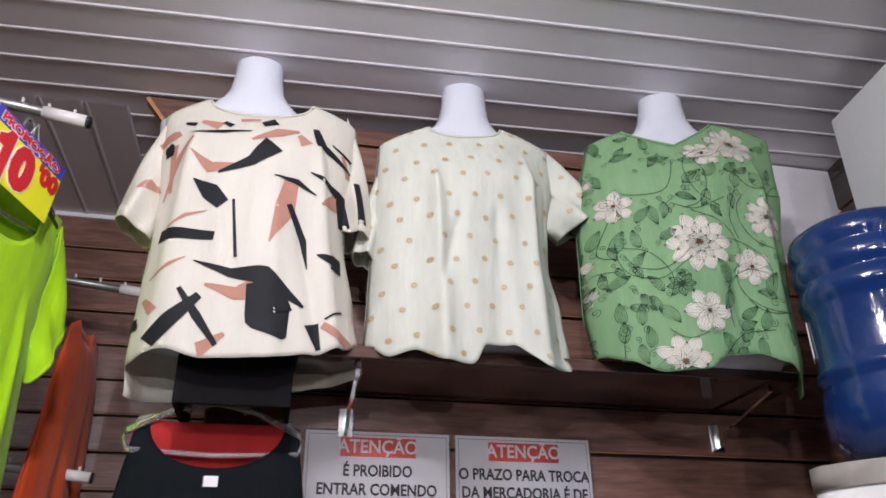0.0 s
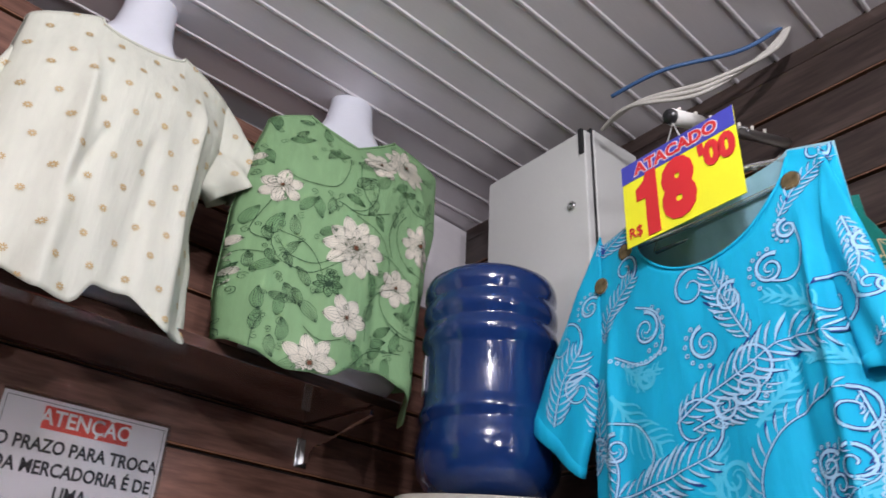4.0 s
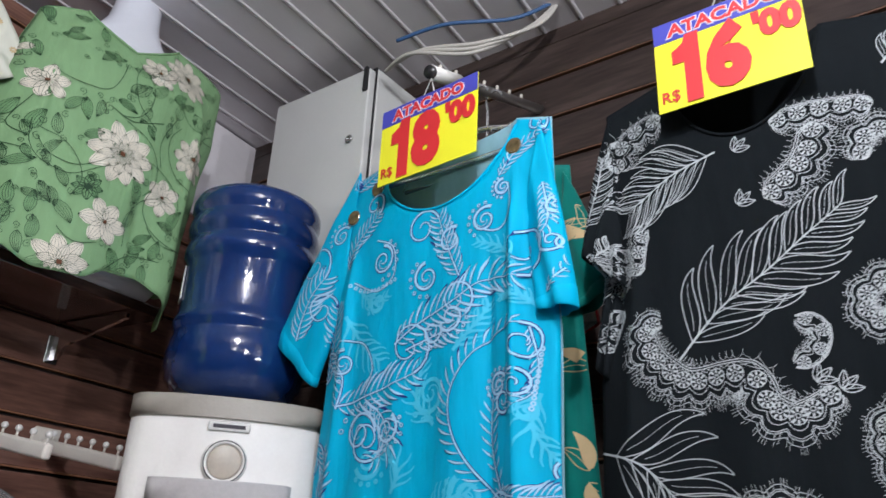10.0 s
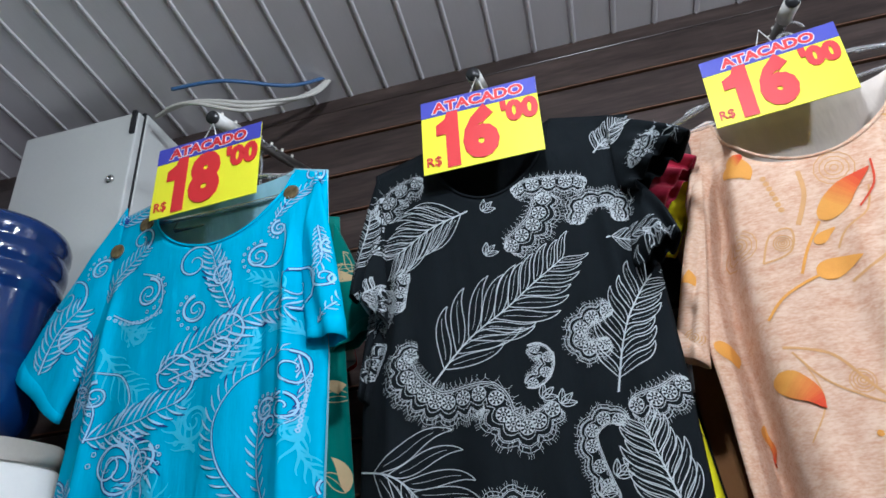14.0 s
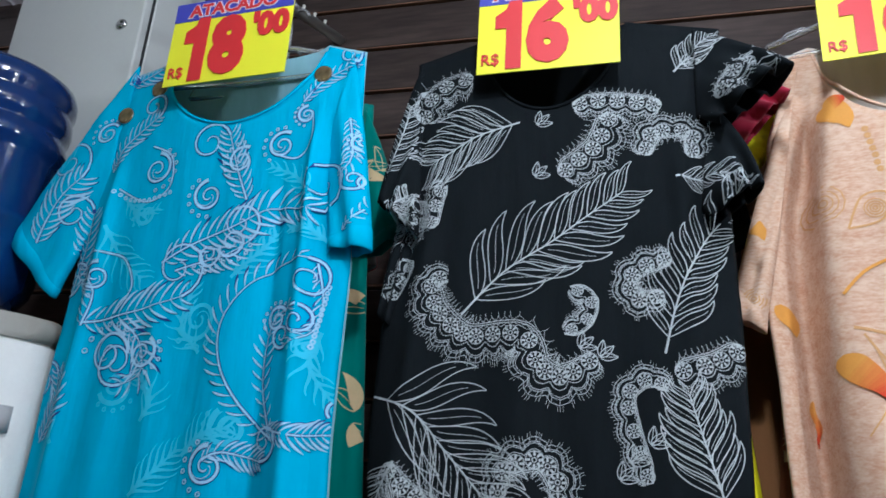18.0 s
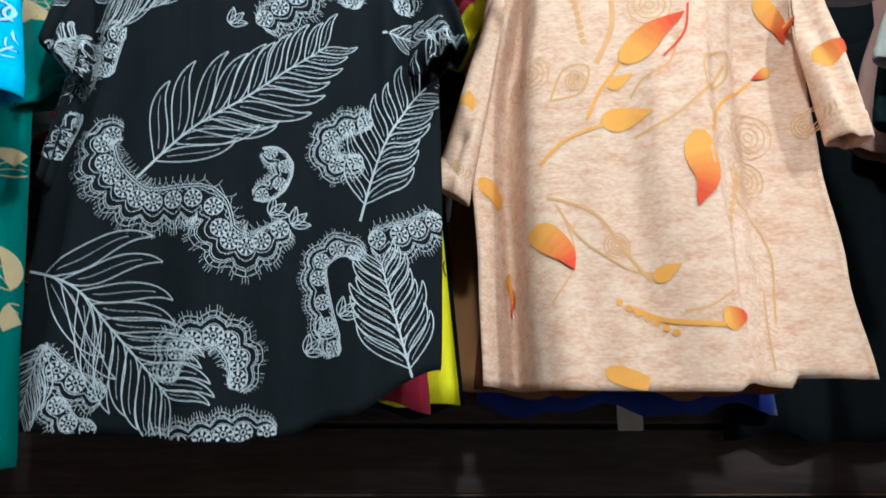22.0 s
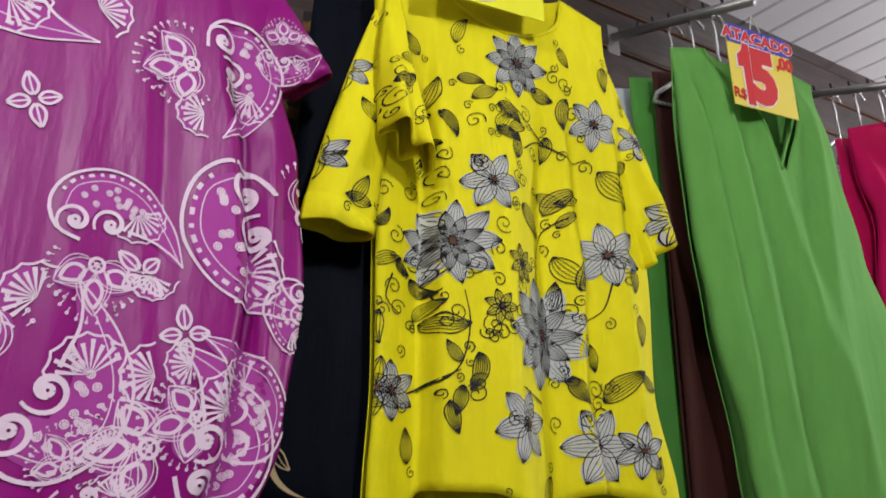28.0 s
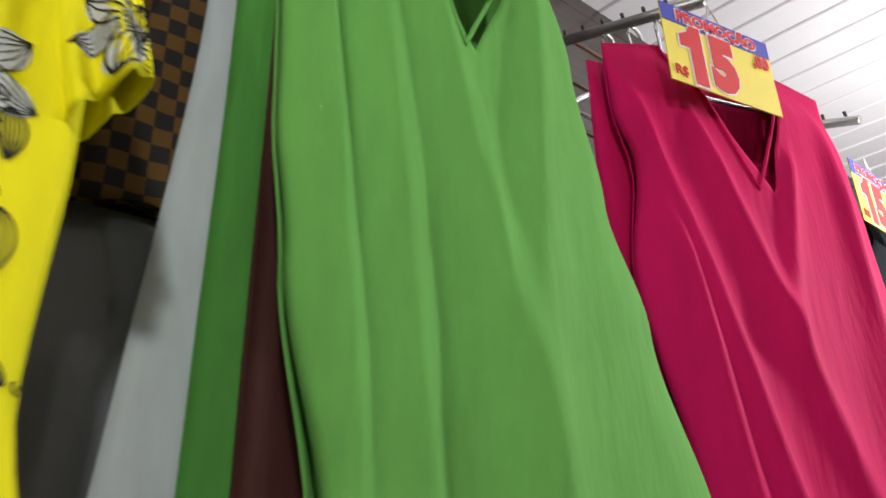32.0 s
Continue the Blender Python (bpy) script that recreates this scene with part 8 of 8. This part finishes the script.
shard(ter, [(-0.18, 0.196), (-0.161, 0.187), (-0.148, 0.191)], [0.005, 0.014, 0.003])
shard(ter, [(-0.174, 0.298), (-0.154, 0.314), (-0.134, 0.299)], [0.002, 0.013, 0.002])
shard(ter, [(-0.152, 0.406), (-0.135, 0.421), (-0.124, 0.429)], [0.013, 0.019, 0.01])
shard(blk, [(-0.136, 0.378), (-0.131, 0.394), (-0.122, 0.374)], [0.004, 0.017, 0.006])
shard(ter, [(-0.089, 0.403), (-0.107, 0.358), (-0.126, 0.275)], [0.004, 0.012, 0.003])
shard(blk, [(-0.136, 0.052), (-0.14, 0.038)], [0.003, 0.016])
shard(ter, [(-0.089, 0.367), (-0.05, 0.328), (-0.003, 0.334)], [0.002, 0.021, 0.008])
shard(ter, [(0.016, 0.393), (0.063, 0.421), (0.098, 0.433)], [0.006, 0.025, 0.006])
shard(ter, [(0.092, 0.31), (0.085, 0.254), (0.064, 0.186)], [0.026, 0.034, 0.002])
shard(ter, [(-0.117, 0.208), (-0.08, 0.234), (-0.044, 0.242)], [0.002, 0.007, 0.001])
shard(ter, [(-0.032, 0.105), (0.019, 0.089), (0.064, 0.102)], [0.005, 0.023, 0.044])
shard(ter, [(-0.063, -0.017), (-0.026, -0.006), (0.009, 0.02)], [0.015, 0.025, 0.007])
shard(ter, [(-0.124, 0.122), (-0.094, 0.142), (-0.069, 0.154)], [0.003, 0.007, 0.002])
shard(ter, [(0.149, 0.278), (0.178, 0.299)], [0.004, 0.036])
shard(ter, [(0.039, -0.019), (0.1, -0.014), (0.157, -0.004)], [0.009, 0.009, 0.003])
shard(ter, [(0.163, 0.05), (0.21, 0.024)], [0.013, 0.018])
shard(ter, [(-0.172, 0.298), (-0.137, 0.308)], [0.007, 0.014])
shard(ter, [(0.099, 0.423), (0.114, 0.4)], [0.01, 0.025])
shard(ter, [(-0.121, 0.393), (-0.115, 0.288)], [0.013, 0.006])
shard(ter, [(-0.08, 0.448), (-0.043, 0.428)], [0.008, 0.024])
shard(ter, [(-0.01, 0.451), (0.025, 0.456)], [0.01, 0.006])
shard(ter, [(-0.129, 0.087), (-0.108, 0.059)], [0.008, 0.017])
shard(ter, [(-0.178, 0.199), (-0.137, 0.193)], [0.009, 0.009])
shard(ter, [(-0.147, 0.407), (-0.116, 0.424)], [0.015, 0.017])
shard(ter, [(0.183, 0.409), (0.195, 0.361)], [0.008, 0.01])
for ink in (blk, ter):
    ink.done()

# ---- garments stacked behind the fronts, nearer the wall ----
BEHIND = [(-0.475, 0.27, 1.34, 0.75, C_TEAL, "teal printed blouse hanging behind", 0.235), (-0.505, 0.19, 1.36, 0.72, C_WHITE, "white checked blouse hanging behind", 0.19), (-0.52, 0.12, 1.4, 0.70, C_RED, "dark red blouse hanging behind", 0.18),
          (0.015, 0.265, 1.425, 0.70, C_MAROON, "maroon blouse hanging behind", 0.225), (0.03, 0.21, 1.43, 0.69, C_YELLOW, "yellow blouse hanging behind", 0.25), (0.05, 0.14, 1.42, 0.70, C_BLACK, "black blouse hanging behind", 0.24),
          (0.525, 0.17, 1.445, 0.66, C_RUST, "rust brown blouse hanging behind", 0.225), (0.49, 0.12, 1.445, 0.66, C_TAN, "tan blouse hanging behind", 0.245), (0.53, 0.075, 1.42, 0.66, C_ROYAL, "royal blue blouse hanging behind", 0.22),
          (1.105, 0.25, 1.40, 0.70, C_OFFWHITE, "off-white blouse hanging behind", 0.215), (1.08, 0.18, 1.43, 0.67, C_PINE, "dark green blouse with pale embroidery hanging behind", 0.165), (1.10, 0.12, 1.40, 0.69, C_DUSTY, "dusty pink blouse hanging behind", 0.18), (0.93, 0.05, 1.38, 0.74, C_BLACK, "black blouse hanging close to the wall", 0.25),
          (1.58, 0.22, 1.43, 0.68, C_NAVY, "navy blouse with pale leaf print hanging behind", 0.24), (1.60, 0.12, 1.72, 0.43, C_CHECK, "mustard and black checked shirt hanging behind", 0.24),
          (2.225, 0.215, 1.36, 0.84, C_BROWN, "dark brown sleeveless top hanging behind", 0.205), (2.218, 0.175, 1.34, 0.86, C_DKGREEN, "green sleeveless top hanging behind", 0.228), (2.205, 0.14, 1.515, 0.675, C_WHITE, "pale grey-white sleeveless top hanging behind", 0.272), (2.13, 0.1, 1.80, 0.40, C_CHECK, "mustard and black checked shirt hanging at the wall", 0.25),
          # The pink piece is added to pass for the front top's inside.
          (2.62, 0.27, 1.36, 0.78, C_PINK, "raspberry pink top added behind as the front one's inside", 0.2), (3.2, 0.28, 1.4, 0.72, C_BLACK, "black sequinned top hanging at the far end", 0.24)]
LEAFY = []


def plain_sleeve(side, w, h, long=0.22, out=0.06):
    """A short sleeve for a garment of that half width and height."""
    return dict(side=side, top=(side * 0.92 * w, h - 0.04), pit=(side * 0.9 * w, h - 0.23), out=(side * (w + out), h - 0.05 - long), inn=(side * (w - 0.01), h - 0.08 - long), thick=0.016)


for i, (s, d, z, h, mat, label, w) in enumerate(BEHIND):
    sl = [] if "sleeveless" in label or " top " in label or mat in (C_RUST, C_TAN, C_OFFWHITE, C_NAVY) else [plain_sleeve(-1, 0.8 * w, h), plain_sleeve(1, 0.8 * w, h)]
    if mat == C_OFFWHITE:
        sl = [plain_sleeve(-1, 0.8 * w, h, 0.15, 0.075), plain_sleeve(1, 0.8 * w, h)]
    if "maroon" in label or "yellow" in label:
        sl = [plain_sleeve(-1, 0.8 * w, h), dict(side=1, top=(0.17, h - 0.04), pit=(0.17, h - 0.2), out=(0.328 if "maroon" in label else 0.320, h - 0.10), inn=(0.25, h - (0.19 if "maroon" in label else 0.23)), thick=0.02, frill=0.016, waves=3)]
    made = Garment("blouse", label, on_b(s, d, z, random.uniform(-4, 4)), mat, h, shoulder=(0.94 if mat in (C_BROWN, C_DKGREEN) else 0.78) * w, chest=(0.95 if mat in (C_BROWN, C_DKGREEN) else 0.82) * w, hem=w, neck=0.085, dip=0.1, slope=0.28, depth=0.018, sleeves=sl, seed=20 + i, cols=28, steps=24, group="blouses stacked behind", pleats=[(random.uniform(-0.7, 0.7), 0, 0.12, 0.012, 0.15)])

    if "pale leaf" in label or "teal" in label or "embroid" in label or "yellow" in label or "rust" in label:
        LEAFY.append(made)
for g in LEAFY:
    ink = Ink(g, "leaf_print", I_TANP if g.body.data.materials[0] != C_YELLOW else I_BLACK, 0.0012, "pale leaf print")
    for k in range(26 if g.body.data.materials[0] != C_NAVY else 30):
        x, z, ang = random.uniform(-0.26, 0.26), random.uniform(0.02, 0.66), random.uniform(0, 360)
        q = 0.55 if g.body.data.materials[0] == C_NAVY else 1.0
        ink.ribbon(petal(x, z, ang, 0.06, 0, 0.6 / q), pod(0.02 * q * q), 2)
        edge_lines(ink, petal(x, z, ang + 40, 0.05 * q, 0, 0.4), 0.02 * q, 0.0016, 1)
    ink.done()

# ---- display arms, hangers and price cards ----
for s, reach, drop, white in ((-0.48, 0.405, 0.15, True), (0.0, 0.335, 0.13, True), (0.545, 0.33, 0.13, True), (1.08, 0.32, 0.13, False), (1.60, 0.33, 0.13, False), (2.13, 0.34, 0.12, False), (2.65, 0.34, 0.12, False), (3.18, 0.34, 0.12, False)):
    waterfall(on_b(s, 0, 2.38), reach, drop, white, "grey display arm with white plastic tip" if white else "grey steel display arm with black pegs")
    for k in range(3):
        d = reach - 0.085 - 0.05 * k
        hanger(on_b(s, d, 2.375 - drop * d / reach - 0.125, random.uniform(-6, 6)), wide=0.11, stem=0.085)


def card_on(g, x, z, head, number, label, **kw):
    return tag_card(g.e.matrix_world @ pose(x, -0.035, z - g.e.matrix_world.translation.z), head, number, kw.pop("cents", "'00"), label, **kw)


card_on(g_blue, 0.015, 2.030, "ATACADO", "18", "yellow price card with red 18 and blue heading", h=0.152)
card_on(g_black, 0.0, 2.028, "ATACADO", "16", "yellow price card with red 16 and blue heading", w=0.203)
card_on(g_peach, -0.06, 2.034, "ATACADO", "16", "yellow price card with red 16 on the peach blouse", w=0.207, h=0.135)
card_on(g_purple, -0.045, 2.012, "PROMOÇÃO", "15", "yellow price card with red 15 on the magenta blouse", w=0.19, cents=",00", frame_white=True)
card_on(g_yellow, -0.06, 2.04, "PROMOÇÃO", "15", "yellow price card with red 15 on the yellow blouse", w=0.175, h=0.13, cents=",00", frame_white=True)
card_on(g_green, -0.06, 2.045, "ATACADO", "15", "gold price card with red 15 on the green top", w=0.14, cents=",00", gold=True)
card_on(g_pink, -0.05, 2.045, "PROMOÇÃO", "15", "gold price card with red 15 on the pink top", w=0.205, h=0.125, cents=",00", gold=True)
tag_card(on_b(3.25, 0.31, 2.05), "PROMOÇÃO", "15", ",00", "gold price card with red 15 at the far end", w=0.2, h=0.13, gold=True)

# spare fixing plate under the peach blouse
plate = thing("slat_plate", on_b(0.55, 0.007, 1.392), "small pale plate clipped to the slatwall", "wall hook")
part("plate", box(-0.02, 0.02, -0.004, 0.0, 0.0, 0.042, 0.002), M_CREAMPL, plate, smooth=False)
part("lip", box(-0.02, 0.02, -0.0085, -0.0042, 0.034, 0.042, 0.001), M_CREAMPL, plate, smooth=False)


def notched_hanger(m, wide, label):
    """A clear hanger whose arms carry strap notches."""
    e = thing("clothes_hanger", m, label, "hanger", "clear hangers")
    part("arm_bar", tube([(-wide, 0, -0.035), (-wide * 0.5, 0, -0.008), (0, 0, 0.004), (wide * 0.5, 0, -0.008), (wide, 0, -0.035)], 0.005, 8), M_HANGER, e)
    part("lower_bar", tube([(-wide, 0, -0.035), (-wide * 1.04, 0, -0.045), (-wide * 0.98, 0, -0.058), (0, 0, -0.062), (wide * 0.98, 0, -0.058), (wide * 1.04, 0, -0.045), (wide, 0, -0.035)], 0.0038, 8), M_HANGER, e)
    for side in (-1, 1):
        for q in (0.45, 0.8):
            cx, cz = side * wide * q, -0.004 - 0.03 * q
            part("notch", tube([(cx - side * 0.022, 0, cz + 0.008), (cx - side * 0.01, 0, cz + 0.013), (cx + side * 0.012, 0, cz + 0.008), (cx + side * 0.016, 0, cz + 0.001)], 0.0038, 7), M_HANGER, e)
    part("hook", tube([(0, 0, 0), (0, 0, 0.05)] + [(0.016 - 0.016 * math.cos(k * 0.42), 0, 0.055 + 0.018 * math.sin(k * 0.42)) for k in range(0, 9)], 0.003, 8), M_HANGER, e, "clear hook")


notched_hanger(g_peach.e.matrix_world @ pose(-0.03, 0.03, 0.72, 0, -3, 0), 0.20, "clear hanger with strap notches in the peach blouse")
notched_hanger(g_blue.e.matrix_world @ pose(0.0, 0.035, 0.80, 0, 2, 0), 0.19, "clear hanger with strap notches in the turquoise blouse")
notched_hanger(g_purple.e.matrix_world @ pose(0.02, 0.036, 0.70), 0.16, "clear hanger with strap notches in the magenta blouse")
notched_hanger(g_pink.e.matrix_world @ pose(0.02, 0.036, 0.838, 0, -5, 0), 0.19, "clear hanger with strap notches in the pink top")

# ---- left edge of the place ----
waterfall(pose(-0.85, 1.372, 2.427, 0, 0, 90), 0.42, 0.062, True, "white tipped display arm over the neon shirt")
g_neon = Garment("shirt", "neon lime shirt on a display arm", pose(-0.49, 1.43, 1.40, 0, 0, 66), C_NEON, 0.825, neck=0.10, neck_at=-0.07, dip=0.13, slope=0.12,
                 outline=[(0.80, -0.24, 0.092), (0.55, -0.225, 0.083), (0.26, -0.225, 0.097), (0.0, -0.23, 0.10)], creases=[(0.02, 0.66, 0.05, 0.02, 0.012, 0.02, 0.03), (-0.06, 0.60, -0.09, 0.02, 0.012, 0.03, 0.03)],
                 sleeves=[dict(side=1, top=(0.085, 0.80), pit=(0.070, 0.56), out=(0.146, 0.580), inn=(0.092, 0.468), thick=0.022, mid=0.02, bulge=0.014)], seed=31, ripple=0.003, category="shirt")
notched_hanger(g_neon.e.matrix_world @ pose(-0.07, 0.03, 0.852) @ Matrix.Diagonal((1, 1, 1.62, 1)), 0.15, "clear hanger with strap notches in the neon shirt")
tag_card(pose(-0.505, 1.3035, 2.152, 0, 8, 66), "PROMOÇÃO", "10", "'00", "yellow price card with red 10 and blue heading", w=0.188, h=0.132, frame_white=True)
waterfall(pose(-0.85, 1.95, 2.29, 0, 0, 90), 0.518, 0.055, True, "white tipped display arm in the recess")
waterfall(pose(-0.85, 1.95, 1.815, 0, 0, 90), 0.43, 0.045, True, "white tipped display arm low in the recess")
Garment("shirt", "orange garment hanging by the recess", pose(-0.475, 1.95, 1.47, 0, 0, 84), C_ORANGE, 0.67, shoulder=0.10, chest=0.15, hem=0.21, neck=0.05, dip=0.05, slope=0.6, depth=0.02, seed=33, cols=30, steps=30, category="shirt")
g_dark = Garment("shirt", "black shirt with red lining under the shelf", pose(-0.108, 1.40, 1.19), C_BLACK, 0.60, shoulder=0.145, chest=0.165, hem=0.18, neck=0.118, dip=0.088, backdip=0.004, slope=0.4, seed=34, lining=C_RED, category="shirt")
part("size_tag", box(-0.012, 0.012, 0.0, 0.0008, -0.012, 0.006), M_CARD_W, g_dark.e, "small white size tag", False, pose(0, g_dark.fy(0, 0.49) - 0.002, 0.492))
notched_hanger(pose(-0.112, 1.425, 1.818, 0, 0, 0) @ Matrix.Diagonal((1, 1, 1.45, 1)), 0.15, "clear hanger with strap notches in the black shirt")

# ---- below the upper row ----
torso("mannequin", on_b(1.90, 0.047, 1.16, 0) @ Matrix.Diagonal((1.12, 0.24, 1.02, 1)), M_MANNG, "glossy grey mannequin torso behind the hanging tops", 1.3, False)
part_stand = thing("bust_stand", on_b(2.0, 0.105, 0, 0), "dark shelf block under the grey mannequin", "stand")
part("block", box(-0.26, 0.26, -0.1, 0.09, 0, 1.14, 0.004), M_WOOD_B, part_stand, smooth=False)
part("top", box(-0.265, 0.265, -0.105, 0.095, 1.14, 1.1595, 0.003), M_WOOD_B, part_stand, smooth=False)
Garment("shirt", "coral top on the lower row", on_b(0.93, 0.3, 0.6), C_CORAL, 0.72, seed=36, cols=30, steps=30, category="shirt")

# ---- ceiling bulbs, assumed and all out of view ----
M_BULB = glow("lit_bulb", (1.0, 0.97, 0.95), 20.0)
for lx, ly, low, power in LAMPS:
    e = thing("ceiling_bulb", pose(lx, ly, CEIL), "assumed ceiling bulb in a round holder, out of view", "ceiling lamp", "ceiling bulbs")
    drop = low - 0.11
    part("holder", lathe([(0.05, 0.0), (0.05, -0.012), (0.03, -0.02), (0.022, -0.05)], 24), M_WHITEPL, e)
    # Unseen dish added above the lowered bulb to keep its light off the ceiling.
    if 0.01 < drop < 0.3:
        part("uplight_block", lathe([(0.135, -0.075 - drop), (0.125, -0.055 - drop), (0.06, -0.03 - drop), (0.02, -0.02 - drop), (0.02, -0.026 - drop), (0.058, -0.036 - drop), (0.122, -0.061 - drop), (0.131, -0.077 - drop)], 36, False), M_WHITEPL, e, "added unseen dish that blocks uplight")
    if drop > 0.01:
        part("cord", tube([(0, 0, -0.045), (0, 0, -0.05 - drop)], 0.004, 8), M_WHITEPL, e, "white cord")
    part("bulb", lathe([(0.012, -0.05 - drop), (0.03, -0.075 - drop), (0.045, -0.105 - drop), (0.042, -0.135 - drop), (0.02, -0.155 - drop)], 24), M_BULB, e, "lit bulb").visible_shadow = False

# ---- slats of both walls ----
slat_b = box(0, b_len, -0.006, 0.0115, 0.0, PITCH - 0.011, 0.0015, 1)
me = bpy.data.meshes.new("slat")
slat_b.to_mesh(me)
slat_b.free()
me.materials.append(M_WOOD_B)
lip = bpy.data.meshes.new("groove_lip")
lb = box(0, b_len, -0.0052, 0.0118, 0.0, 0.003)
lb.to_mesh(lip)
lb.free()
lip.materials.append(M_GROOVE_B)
z = 1.4055 - 13 * PITCH
while z < 2.55:
    ob = new("slat", me)
    ob.parent = wall_b
    ob.matrix_basis = pose(b_start, 0, z)
    if z + PITCH > 2.55:
        ob.scale.z = (2.547 - z) / (PITCH - 0.011)
    ob = new("groove_lip", lip)
    ob.parent = wall_b
    ob.matrix_basis = pose(b_start, 0, z - 0.0032)
    z += PITCH
slat_a = box(-0.14, 1.62, -0.004, 0.0115, 0.0, 0.092, 0.0015, 1)
me = bpy.data.meshes.new("slat")
slat_a.to_mesh(me)
slat_a.free()
me.materials.append(M_WOOD_A)
lip = bpy.data.meshes.new("groove_lip")
lb = box(-0.14, 1.62, -0.0034, 0.0118, 0.0, 0.003)
lb.to_mesh(lip)
lb.free()
lip.materials.append(M_GROOVE)
for k in range(-17, 7):
    z = 1.8895 + 0.103 * k
    ob = new("slat", me)
    ob.parent = wall_a
    ob.matrix_basis = pose(0, 0, z)
    if z + 0.092 > 2.55:
        ob.scale.z = (2.548 - z) / 0.092
    ob = new("groove_lip", lip)
    ob.parent = wall_a
    ob.matrix_basis = pose(0, 0, z - 0.0032)
slat_r = box(-0.84, 0.40, -0.004, 0.0115, 0.0, 0.0885, 0.0015, 1)
me = bpy.data.meshes.new("slat")
slat_r.to_mesh(me)
slat_r.free()
me.materials.append(M_WOOD_A)
lip = bpy.data.meshes.new("groove_lip")
lb = box(-0.84, 0.40, -0.0034, 0.0118, 0.0, 0.003)
lb.to_mesh(lip)
lb.free()
lip.materials.append(M_GROOVE)
for k in range(15):
    z = 2.4725 - 0.0985 * k
    ob = new("slat", me)
    ob.parent = wall_r
    ob.matrix_basis = pose(0, 2.188, z)
    ob = new("groove_lip", lip)
    ob.parent = wall_r
    ob.matrix_basis = pose(0, 2.188, z - 0.0032)
